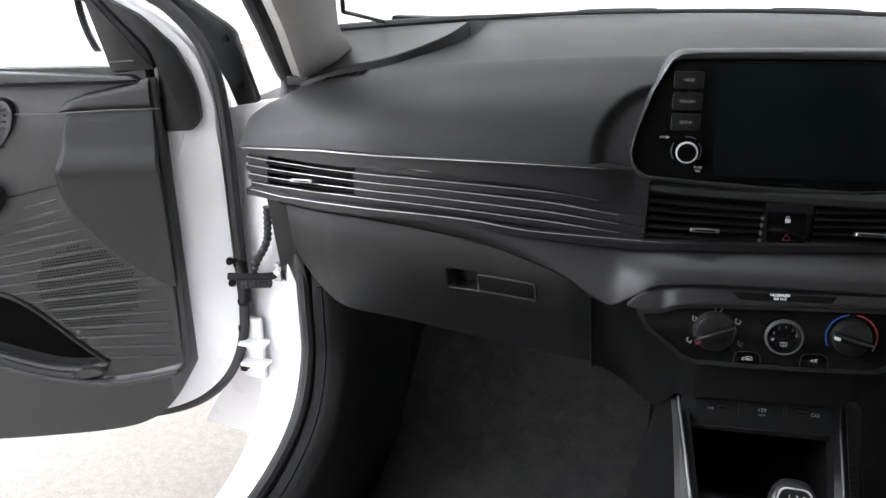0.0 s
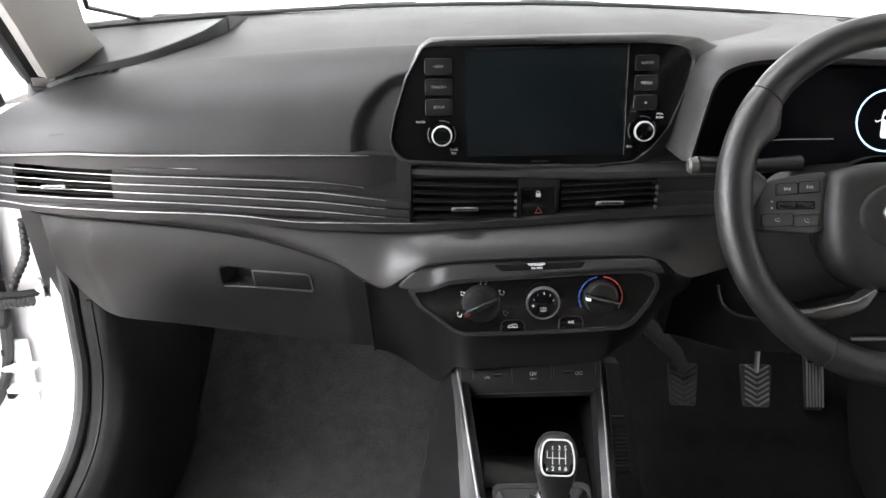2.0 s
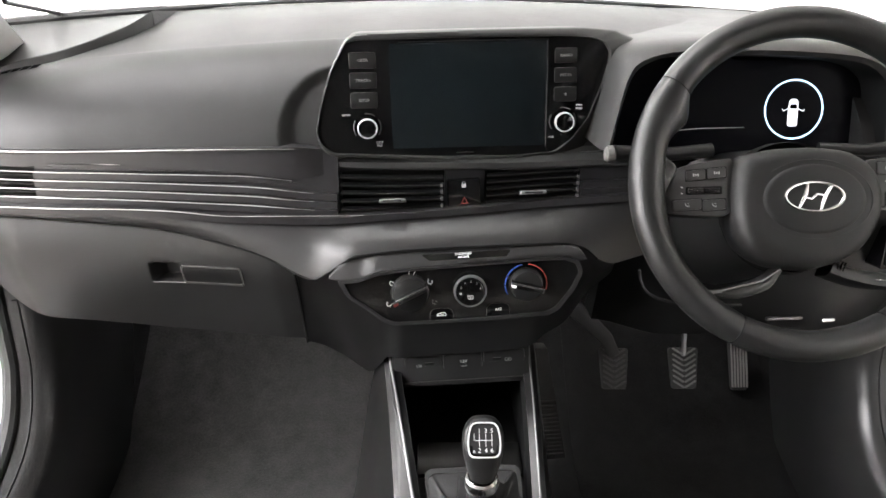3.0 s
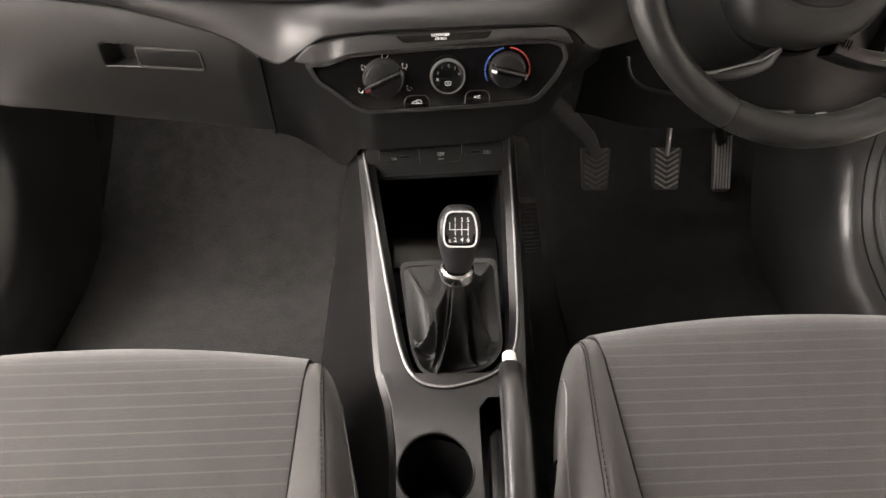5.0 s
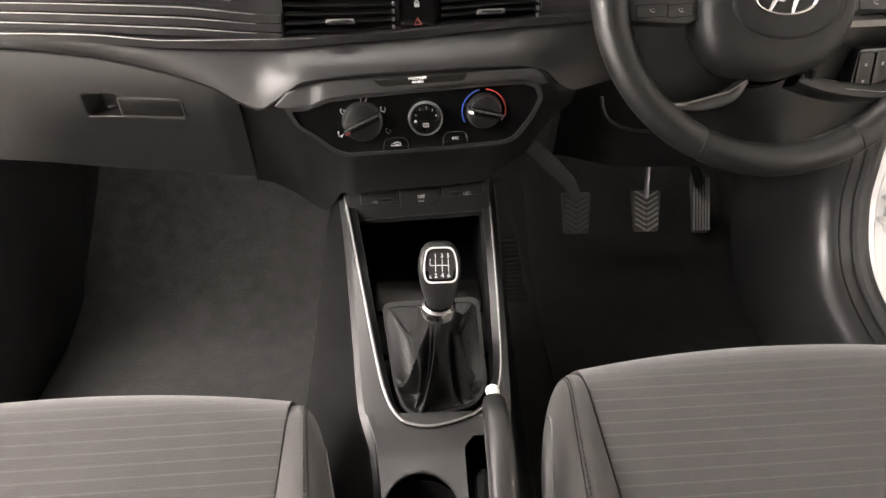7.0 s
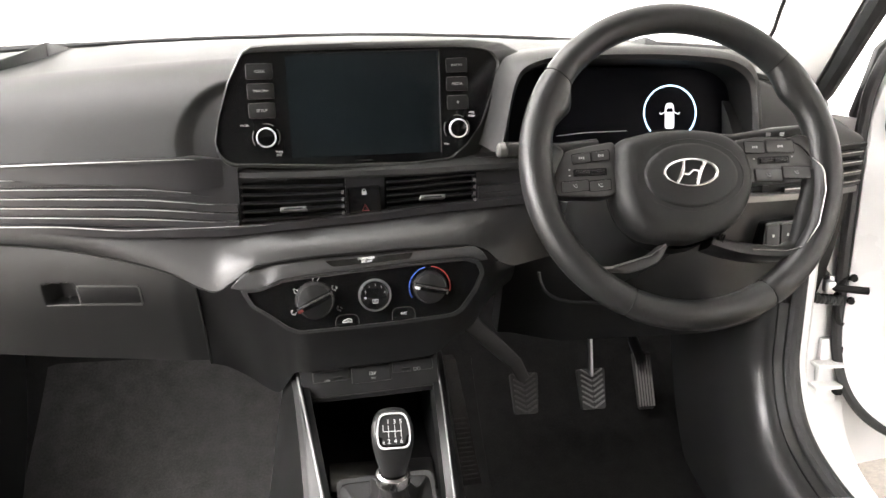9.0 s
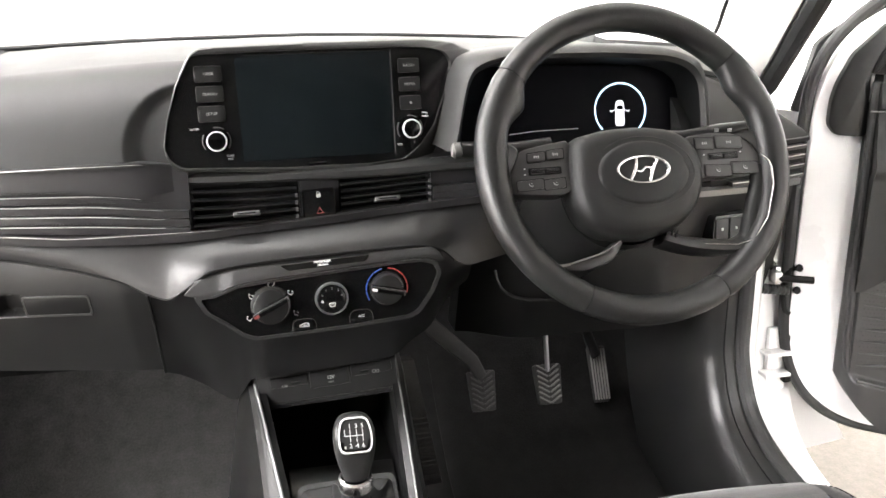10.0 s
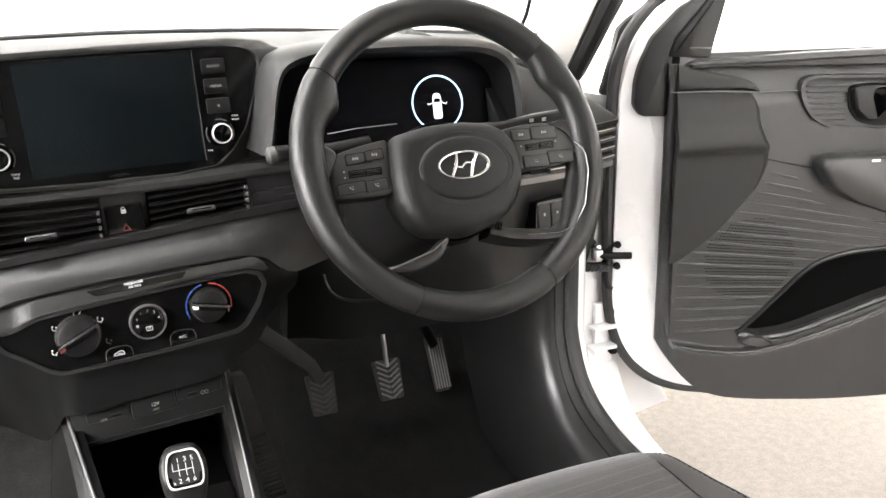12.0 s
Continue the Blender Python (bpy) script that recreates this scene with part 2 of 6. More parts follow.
BUTTONW = material("ivory_plastic", (0.8, 0.79, 0.74), 0.35, vary=0.03)
RING = glow("lit_blue_white_ring", (0.55, 0.8, 1.0), 2.2)
ICON = glow("lit_white_icon", (0.95, 0.97, 1.0), 1.3)


def cloth_material(name, colour, line, gap):
    """Woven seat cloth with fine pale lines across it every few centimetres."""
    mt = material(name, colour, 0.92, grain=0.9, size=650, vary=0.22, blotch=30, spec=0.15, sheen=0.25)
    nt = mt.node_tree
    b = nt.nodes["Principled BSDF"]
    old = b.inputs["Base Color"].links[0].from_socket
    tc, sep = nt.nodes.new("ShaderNodeTexCoord"), nt.nodes.new("ShaderNodeSeparateXYZ")
    nt.links.new(tc.outputs["Object"], sep.inputs[0])
    slope = nt.nodes.new("ShaderNodeMath")
    slope.operation = "MULTIPLY_ADD"
    slope.inputs[1].default_value = -0.035
    nt.links.new(sep.outputs[0], slope.inputs[0])
    nt.links.new(sep.outputs[1], slope.inputs[2])
    fr = nt.nodes.new("ShaderNodeMath")
    fr.operation = "PINGPONG"
    fr.inputs[1].default_value = gap / 2
    nt.links.new(slope.outputs[0], fr.inputs[0])
    near = nt.nodes.new("ShaderNodeMapRange")
    near.inputs[1].default_value, near.inputs[2].default_value = 0.0004, 0.0017
    near.inputs[3].default_value, near.inputs[4].default_value = 0.75, 0.0
    nt.links.new(fr.outputs[0], near.inputs[0])
    mix = nt.nodes.new("ShaderNodeMix")
    mix.data_type = "RGBA"
    nt.links.new(near.outputs[0], mix.inputs["Factor"])
    nt.links.new(old, mix.inputs["A"])
    mix.inputs["B"].default_value = (*line, 1)
    nt.links.new(mix.outputs["Result"], b.inputs["Base Color"])
    return mt


CLOTH = cloth_material("dark_striped_seat_cloth", (0.0305, 0.0293, 0.028), (0.058, 0.0555, 0.0525), 0.0176)
BOLSTER = material("plain_grey_bolster_cloth", (0.0385, 0.0372, 0.036), 0.75, grain=0.5, size=700, vary=0.1, spec=0.2, sheen=0.15)

# ---- studio ----
floor = tagged(part("floor", prism([(-7, -6), (7, -6), (7, 9), (-7, 9)], pose(0, 0, 0), -0.1, 0.0), CONCRETE), "pale speckled concrete studio floor", "floor", kind="structure")
tagged(part("ceiling", prism([(-7, -6), (7, -6), (7, 9), (-7, 9)], pose(0, 0, 0), 3.6, 3.7), WALLPAINT), "white studio ceiling", "ceiling", kind="structure")
for nm, poly in (("wall_north", [(-7, 8.9), (7, 8.9), (7, 9.1), (-7, 9.1)]), ("wall_south", [(-7, -6.1), (7, -6.1), (7, -5.9), (-7, -5.9)]),
                 ("wall_west", [(-5.2, -5.9), (-5.0, -5.9), (-5.0, 8.9), (-5.2, 8.9)]), ("wall_east", [(6.9, -5.9), (7.1, -5.9), (7.1, 8.9), (6.9, 8.9)])):
    tagged(part(nm, prism(poly, pose(0, 0, 0), 0.0, 3.6), WALLPAINT), "plain white studio wall", "wall", kind="structure")

# ---- dashboard ----
band_in = pchip([(-0.77, 0.0), (-0.5, 0.004), (-0.2, 0.008), (-0.1, 0.012), (0.0, 0.018), (0.1, 0.025), (0.25, 0.028), (0.5, 0.0), (0.77, 0.0)])


def yf(x):
    """How far ahead the dashboard's front edge lies across the car."""
    return 0.972 + band_in(x) + 0.075 * max(0.0, (abs(x) - 0.5) / 0.26) ** 2


ridge_z = pchip([(-0.77, 0.955), (-0.763, 0.974), (-0.739, 0.994), (-0.714, 1.008), (-0.686, 1.021), (-0.653, 1.033), (-0.6, 1.045), (-0.5, 1.06), (-0.36, 1.074), (-0.16, 1.086), (0.0, 1.09), (0.2, 1.088), (0.5, 1.07), (0.6, 1.04), (0.66, 1.014), (0.696, 0.998), (0.722, 0.978), (0.735, 0.96)])
ridge_y = pchip([(-0.77, 1.075), (-0.74, 1.085), (-0.68, 1.12), (-0.6, 1.115), (-0.4, 1.10), (0.0, 1.1), (0.5, 1.11), (0.68, 1.11), (0.755, 1.075)])
band_top = pchip([(-0.765, 0.939), (-0.755, 0.9415), (-0.728, 0.9465), (-0.698, 0.951), (-0.67, 0.955), (-0.643, 0.958), (-0.595, 0.9625), (-0.47, 0.9645), (-0.23, 0.967), (-0.17, 0.96), (-0.1, 0.952), (0.1, 0.952), (0.2, 0.955), (0.765, 0.955)])
band_low = pchip([(-0.765, 0.868), (-0.735, 0.8725), (-0.69, 0.8755), (-0.6, 0.8805), (-0.497, 0.882), (-0.297, 0.869), (-0.19, 0.866), (-0.12, 0.87), (0.0, 0.877), (0.15, 0.888), (0.26, 0.893), (0.5, 0.89), (0.69, 0.885), (0.735, 0.893), (0.765, 0.91)])
pad_low = pchip([(-0.75, 0.866), (-0.68, 0.867), (-0.606, 0.869), (-0.555, 0.867), (-0.424, 0.857), (-0.322, 0.839), (-0.261, 0.821), (-0.228, 0.804), (-0.205, 0.797), (-0.18, 0.812), (-0.145, 0.834), (-0.016, 0.845), (0.111, 0.848), (0.15, 0.838), (0.175, 0.815), (0.2, 0.805), (0.26, 0.805)])
pad_y = pchip([(-0.75, 1.055), (-0.6, 0.998), (-0.4, 0.988), (-0.28, 0.972), (-0.21, 0.957), (-0.17, 0.949), (0.11, 0.957), (0.17, 0.975), (0.26, 1.03)])
cowl_z = pchip([(-0.78, 1.075), (-0.5, 1.094), (-0.25, 1.105), (0.0, 1.109), (0.25, 1.104), (0.5, 1.09), (0.78, 1.07)])


def cowl_y(x):
    return 1.44 - 0.22 * x * x


dash = thing("dashboard", "black moulded car dashboard with slatted trim band", "dashboard")


def face_point(x, t):
    """The padded face, from its upper ridge (t = 0) down to the trim (t = 1)."""
    a, c = Vector((x, ridge_y(x), ridge_z(x))), Vector((x, yf(x), band_top(x)))
    b = Vector((x, yf(x) + 0.02, lerp(c.z, a.z, 0.86)))
    p = a * (1 - t) ** 2 + b * 2 * t * (1 - t) + c * t * t
    q = ((x + 0.165) / 0.079) ** 2 + ((p.z - 0.983) / 0.08) ** 2
    if x > -0.26:
        p.y += 0.017 * (1 - step(0.55, 1.0, q)) + 0.03 * step(-0.15, -0.11, x)
    return p


part("face_pad", sheet(face_point, sorted(set(span(-0.77, -0.27, 60) + span(-0.268, -0.14, 64) + span(-0.13, 0.24, 12))), span(0, 1, 72), (0, 0.05, -0.01)), SOFT, dash)


def top_point(x, t):
    a, c = Vector((x, ridge_y(x), ridge_z(x))), Vector((x, cowl_y(x), cowl_z(x) - 0.004 - 0.075 * step(0.5, 0.6, abs(x))))
    p = a.lerp(c, t)
    p.z += 0.010 * math.sin(math.pi * t) * (1 - abs(x))
    return p


part("top_pad", sheet(top_point, span(-0.768, 0.732, 70), span(0, 1, 14), (0, 0, -0.03)), SOFT, dash, "matt black dash top")
# raised corner pod below the windscreen, with a tall front lip and a row of slanted slits
pod_lip = [(-0.735, 1.16, 1.005, 1.012), (-0.683, 1.14, 1.017, 1.03), (-0.624, 1.14, 1.0345, 1.049), (-0.566, 1.14, 1.048, 1.063), (-0.515, 1.155, 1.063, 1.0795), (-0.483, 1.19, 1.074, 1.0925), (-0.474, 1.215, 1.078, 1.099), (-0.468, 1.25, 1.082, 1.105)]
px_, py_, pl_, pu_ = (pchip([(i / 7, p[k]) for i, p in enumerate(pod_lip)]) for k in range(4))


def pod_point(u, v):
    """From the foot of the lip (v = 0) over its rounded top and back to the windscreen (v = 1)."""
    foot, top = Vector((px_(u), py_(u), pl_(u) - 0.006)), Vector((px_(u), py_(u) + 0.002, pu_(u)))
    xb = lerp(-0.755, -0.47, u)
    back = Vector((xb, cowl_y(xb) - 0.012, cowl_z(xb) - 0.004))
    if v < 0.3:
        return foot.lerp(top - Vector((0, 0, 0.003)), v / 0.3)
    if v < 0.42:
        a = (v - 0.3) / 0.12 * math.pi / 2
        return top + Vector((0, 0.004 * (1 - math.cos(a)), -0.003 + 0.003 * math.sin(a)))
    k = (v - 0.42) / 0.58
    return (top + Vector((0, 0.004, 0))).lerp(back, k)


for sd in (1, -1):
    pd = part("corner_pod", sheet(pod_point, span(0, 1, 48), [0, 0.15, 0.3, 0.33, 0.36, 0.39, 0.42] + span(0.5, 1, 8)), SOFT, dash, m=Matrix.Diagonal((sd, 1, 1, 1)))
    part("pod_end", quads([[pod_point(1, v), Vector((-0.4655, lerp(1.252, cowl_y(-0.4655), max(0, (v - 0.42) / 0.58)), 1.07 + 0.02 * v))] for v in [0, 0.15, 0.3, 0.36, 0.42] + span(0.5, 1, 8)]), SOFT, pd, m=Matrix.Diagonal((sd, 1, 1, 1)))
    for i in range(5):
        x = -0.652 + i * 0.0145
        slit = quads([[face_point(x + w + d, t) + Vector((0, -0.0007, 0.0016)) for t in (0.006, 0.03, 0.06, 0.09)] for w, d in ((0.0, 0), (0.0065, 0), (0.0115, 0))])
        for v in slit.verts:
            v.co.x += 0.22 * (v.co.z - face_point(x, 0.02).z) + 0.0025
        part("slot", slit, RECESS_SHADE, pd, m=Matrix.Diagonal((sd, 1, 1, 1)))


def band_point(x, t):
    return Vector((x, yf(x) + 0.012, lerp(band_top(x), band_low(x), t)))


for x0, x1 in ((-0.757, -0.712), (-0.557, -0.17), (-0.032, 0.02), (0.146, 0.24)):
    part("trim_backing", sheet(band_point, span(x0, x1, 24), span(0, 1, 6), (0, 0.06, 0)), TRIM, dash)
part("trim_backing", sheet(band_point, span(0.55, 0.73, 14), span(0, 1, 6), (0, 0.06, 0)), DEEP, dash)


def bar(name, zf, x0, x1, h, proud, mat_, parent, n=60, label="", taper0=0.0, taper1=0.0):
    """A slim wedge-shaped slat that runs across the dash at the height zf(x)."""
    rows = []
    for x in span(x0, x1, n):
        k = min(1.0, (x - x0) / taper0 if taper0 else 1.0, (x1 - x) / taper1 if taper1 else 1.0)
        k = max(k, 0.02)
        y, z = yf(x) + 0.012, zf(x)
        hh, pp = h * (0.35 + 0.65 * k), proud * k
        rows.append([(x, y + 0.004, z + hh * 0.5), (x, y - pp * 0.9, z + hh * 0.48), (x, y - pp, z + hh * 0.4), (x, y - pp * 0.93, z - hh * 0.46), (x, y - pp * 0.8, z - hh * 0.5), (x, y + 0.004, z - hh * 0.5)])
    bm = quads(rows, closed=True)
    bm.verts.ensure_lookup_table()
    bm.faces.new([bm.verts[j] for j in range(6)])
    bm.faces.new([bm.verts[len(rows) * 6 - 6 + j] for j in range(6)][::-1])
    bmesh.ops.recalc_face_normals(bm, faces=bm.faces)
    return part(name, bm, mat_, parent, label)


slat_hi = pchip([(-0.76, 0.9334), (-0.7, 0.9378), (-0.65, 0.9402), (-0.56, 0.941), (-0.3, 0.936), (-0.17, 0.921), (-0.03, 0.919), (0.15, 0.928), (0.24, 0.932)])
slat_lo = pchip([(-0.76, 0.882), (-0.7, 0.8878), (-0.65, 0.892), (-0.56, 0.8955), (-0.3, 0.8855), (-0.17, 0.877), (-0.03, 0.882), (0.15, 0.893), (0.24, 0.897)])
for k in range(5):
    f = k / 4
    zf = lambda x, f=f: lerp(slat_hi(x), slat_lo(x), f)
    end, fade = ((-0.25, 0.22), (-0.2, 0.2), (-0.172, 0), (-0.172, 0), (-0.172, 0))[k]
    start = (-0.545, -0.758, -0.759, -0.756, -0.749)[k]
    sl = bar("slat", zf, -0.557 if k else start, end, 0.0098, 0.0075, TRIM, dash, n=80, taper0=0.0 if k else 0.09, taper1=fade)
    if k:
        bar("slat", zf, start, -0.712, 0.0098, 0.0075, TRIM, dash, n=12)
        bar("slat", zf, -0.712, -0.557, 0.0098 if k == 4 else 0.0024, 0.0072, TRIM if k == 4 else DEEP, dash, n=14)
    if k > 1:
        bar("slat", zf, 0.148, 0.235, 0.0098, 0.0075, TRIM, dash, n=8)
    e1 = min(end - 0.03, -0.165)
    xs_ = span(start + (0 if k else 0.02), e1, 60)
    part("slat_edge", tube([(x, yf(x) + 0.0124 - 0.0076 * min(1.0, (end - x) / fade if fade else 1.0) * (1 if k else min(1.0, (x - start) / 0.09)), zf(x) + 0.0046) for x in xs_], [0.0007 * min(1.0, max((e1 - x) / 0.06, 0.4), 1.0 if k else max(0.3, (x - start) / 0.09)) for x in xs_], 6), EDGE, sl, "thin silver edge")
# bright lips over and under the slats
bar("trim_lip", lambda x: band_top(x) - 0.001, -0.76, -0.175, 0.006, 0.016, TRIM, dash, label="black trim strip", taper1=0.06)
part("trim_line", tube([(x, yf(x) - 0.004, band_top(x) - 0.0005) for x in span(-0.758, -0.22, 70)], [0.0008 * min(1.0, (75 - i) / 30) for i in range(71)], 6), EDGE, dash, "silver trim line")
bar("trim_lip", lambda x: band_low(x) + 0.004, -0.757, 0.235, 0.011, 0.017, TRIM, dash, n=90)
low_line = pchip([(-0.757, 0.877), (-0.735, 0.881), (-0.677, 0.8838), (-0.65, 0.886), (-0.555, 0.889), (-0.473, 0.8884), (-0.395, 0.8856), (-0.3, 0.8775), (-0.12, 0.8775)])
part("trim_line", tube([(x, yf(x) - 0.0045, low_line(x)) for x in span(-0.745, -0.12, 70)], [0.0008 * min(1.0, (73 - i) / 35) for i in range(71)], 6), EDGE, dash, "silver trim line")
# smooth upper part of the trim band that fades the slats out under the display
part("trim_cover", sheet(lambda x, t: Vector((x, yf(x) + 0.001 + 0.002 * step(-0.6, -0.5, x) + 0.028 * step(-0.23, -0.12, x), lerp(band_top(x) - 0.002, lerp(band_top(x) - 0.006, slat_hi(x) - 0.004 * step(-0.4, -0.2, x) + 0.0115 * step(-0.24, -0.17, x) + 0.005 * (step(-0.57, -0.52, x) - step(-0.46, -0.38, x)), 0.97), t))), span(-0.757, -0.11, 66), span(0, 1, 4), (0, 0.02, 0)), TRIM, dash)
# slim shelf lip between display and centre vents
lip_z = pchip([(-0.27, 0.951), (-0.2, 0.943), (-0.15, 0.9395), (0.05, 0.939), (0.16, 0.942), (0.24, 0.944)])
rows = []
for x in span(-0.27, 0.235, 50):
    k = step(-0.27, -0.13, x)
    z, y = lip_z(x), 1.006 - 0.012 * k + 0.03 * max(0.0, x)
    h = 0.3 + 0.7 * k
    rows.append([(x, 1.05, z + 0.02), (x, y + 0.012, z + 0.011), (x, y, z + 0.0045 * h), (x, y - 0.001, z - 0.0025 * h), (x, y + 0.003, z - 0.006 * h), (x, 1.05, z - 0.008)])
part("shelf_lip", quads(rows, closed=True), SOFT, dash, "smooth lip above the vents")


def vent(x0, x1, knob_x, parent, closed_end=True):
    """An air vent set in the slatted band: dark mouth, upright fins and a bright thumb tab."""
    v = part("vent_mouth", sheet(lambda x, t: Vector((x, yf(x) + 0.052, lerp(band_top(x), band_low(x), t))), span(x0, x1, 10), span(0, 1, 3), (0, 0.01, 0)), DEEP, parent, "black vent mouth")
    for k in range(-1, 4 if closed_end else -1):
        f = (k + 0.5) / 4
        zf = lambda x, f=f: lerp(slat_hi(x), slat_lo(x), f)
        bar("vane", zf, x0 + 0.003, x1 - 0.003, 0.0022, 0.0095, SATINKEY, v, n=10)
    z = lerp(slat_hi(knob_x), slat_lo(knob_x), 0.52)
    tm = plane_at((knob_x, yf(knob_x) - 0.008, z), (1, 0, 0.03), (0, 0.35, 1))
    tab = part("thumb_tab", prism(rounded([(-0.0175, -0.0026), (0.0175, -0.0026), (0.0165, 0.0026), (-0.0165, 0.0026)], 0.0018), tm, -0.014, 0.006, 0.0022, 3), TAB, v, "chrome vent thumb tab")
    part("grip_pad", prism(rounded([(-0.012, -0.0012), (0.012, -0.0012), (0.0115, 0.0006), (-0.0115, 0.0006)], 0.0005), tm, 0.004, 0.0064), DEEP, tab)
    if closed_end:
        for k in range(4):
            part("end_stud", block(pose(x1 - 0.004, yf(x1) - 0.001, lerp(slat_hi(x1), slat_lo(x1), (k + 0.3) / 4)), 0.0035, 0.006, 0.0045, 0.001), DARKCHROME, v)


vent(-0.714, -0.556, -0.634, dash, False)
vent(-0.17, -0.032, -0.1, dash)
vent(0.02, 0.146, 0.083, dash)
hz = part("hazard_panel", prism(rounded([(-0.0215, -0.022), (0.0215, -0.022), (0.0215, 0.022), (-0.0215, 0.022)], 0.003), plane_at((-0.007, 0.993, 0.8995), (1, 0, 0.05), (0, 0.1, 1)), -0.02, 0.0, 0.001), GLOSS, dash)
HM = plane_at((-0.007, 0.9928, 0.9045), (1, 0, 0.05), (0, 0.1, 1))
tri = [(0.0, -0.006), (-0.0052, -0.0155), (0.0052, -0.0155)]
tri2 = [(0.0, -0.0085), (-0.0033, -0.0143), (0.0033, -0.0143)]
part("hazard_mark", ringplate(tri, tri2, HM, 0, 0.0006), DIMRED, hz)
part("lock_mark", joined(prism(rounded([(-0.003, 0.006), (0.003, 0.006), (0.003, 0.011), (-0.003, 0.011)], 0.001), HM, 0, 0.0004), tube([HM @ Vector((0.0021 * math.cos(a), 0.011 + 0.003 * math.sin(a), 0.0005)) for a in span(0, math.pi, 8)], 0.0005, 5)), DIMPRINT, hz)


def pad_point(x, t):
    """The rolled pad between the slats and the glove box, which swells into the centre stack."""
    a, c = Vector((x, yf(x) + 0.004, band_low(x) - 0.001)), Vector((x, pad_y(x), pad_low(x)))
    b = Vector((x, lerp(a.y, c.y, 0.6) - 0.008, lerp(c.z, a.z, 0.55)))
    return a * (1 - t) ** 2 + b * 2 * t * (1 - t) + c * t * t


part("pad_seam", tube([(x, pad_y(x) + 0.0005, pad_low(x) - 0.0016) for x in span(-0.7, 0.17, 120)], 0.0017, 6), DEEP, dash)
part("lower_pad", sheet(pad_point, span(-0.752, 0.26, 110), span(0, 1, 14), (0, 0.05, 0)), PAD, dash)

gb_low = pchip([(-0.69, 0.858), (-0.684, 0.81), (-0.666, 0.745), (-0.645, 0.715), (-0.622, 0.70), (-0.526, 0.691), (-0.394, 0.678), (-0.229, 0.672)])
HX0, HZ0, HZ1 = -0.433, 0.7725, 0.8045


def glove_point(x, t):
    z = lerp(pad_low(x) - 0.004, gb_low(x), t)
    y = pad_y(max(min(x, -0.26), -0.62)) + 0.006 + 0.055 * step(0.85, 0.66, z) - 0.012 * math.sin(math.pi * min(max((0.87 - z) / 0.2, 0), 1))
    y += 0.03 * step(-0.6, -0.69, x)
    edge = 0.004
    inside = step(HX0, HX0 + edge, x) * step(-0.386, -0.386 - edge, x) * step(HZ0 - 0.001, HZ0 + 0.004, z) * step(HZ1 + 0.001, HZ1 - 0.003, z)
    y += 0.024 * inside * step(HX0, HX0 + 0.02, x)
    return Vector((x, y, z))


gx = sorted(set(span(-0.69, -0.231, 90) + span(-0.44, -0.38, 40)))
gb = part("glove_box", sheet(glove_point, gx, span(0, 1, 64), (0, 0.03, 0)), LID, dash, "closed glove box lid")
def lid_at(x, z):
    return glove_point(x, (pad_low(x) - 0.004 - z) / (pad_low(x) - 0.004 - gb_low(x)))


GM = plane_at(lid_at(-0.3455, 0.788), lid_at(-0.31, 0.788) - lid_at(-0.38, 0.788), lid_at(-0.3455, 0.802) - lid_at(-0.3455, 0.774))
plate = rounded([(-0.0395, -0.0135), (0.0405, -0.0135), (0.0405, 0.0135), (-0.0395, 0.0135)], 0.004)
rimo = rounded([(-0.0412, -0.0158), (0.0425, -0.0158), (0.0425, 0.0152), (-0.0412, 0.0152)], 0.005)
gh = part("glove_handle", prism(plate, GM, -0.01, 0.0015, 0.0015), HARD, gb, "rectangular glove box latch")
part("latch_rim", ringplate(rimo, plate, GM, -0.01, 0.0022), SATIN, gh)
part("latch_sill", tube([lid_at(x, HZ0 - 0.0005) - Vector((0, 0.001, 0)) for x in span(-0.43, -0.305, 10)], 0.001, 6), SATIN, gb)
part("gap", tube([(-0.2295, pad_y(-0.23) - 0.002, 0.803), (-0.229, 0.972, 0.78), (-0.2275, 0.992, 0.73), (-0.226, 1.012, 0.674)], 0.0022, 6), DEEP, dash)
AM = plane_at(face_point(-0.628, 0.83) + Vector((0, -0.0006, 0)), face_point(-0.608, 0.83) - face_point(-0.648, 0.83), face_point(-0.628, 0.76) - face_point(-0.628, 0.9))
word("airbag_lettering", "AIRBAG", 0.0085, AM, HARD, dash)

# end caps of the dash
for s in (-1, 1):
    rows = []
    for t in span(0, 1, 12):
        z = lerp(0.955, 0.695, t)
        rows.append([(s * 0.752, 1.07 + 0.05 * t, z), (s * 0.69, 1.03 + 0.06 * t, z - 0.005), (s * 0.685, 1.12 + 0.05 * t, z), (s * 0.752, 1.14 + 0.05 * t, z)])
    part("end_cap", quads([[(x * (1.0 if s < 0 else 0.965), y, z) for x, y, z in r] for r in rows], closed=True), HARD, dash)

# ---- centre stack below the vents ----
st_low = pchip([(-0.231, 0.668), (-0.2145, 0.662), (-0.18, 0.637), (-0.155, 0.618), (-0.141, 0.613), (-0.127, 0.633), (-0.109, 0.664), (-0.08, 0.671), (0.084, 0.684), (0.105, 0.7), (0.136, 0.715), (0.165, 0.75), (0.2, 0.77)])
st_top = pchip([(-0.231, 0.803), (-0.205, 0.797), (-0.18, 0.812), (-0.145, 0.834), (-0.016, 0.845), (0.111, 0.848), (0.15, 0.838), (0.175, 0.815), (0.2, 0.805)])
st_y0 = pchip([(-0.231, 0.972), (-0.19, 0.957), (-0.15, 0.952), (0.11, 0.96), (0.16, 0.97), (0.2, 1.0)])
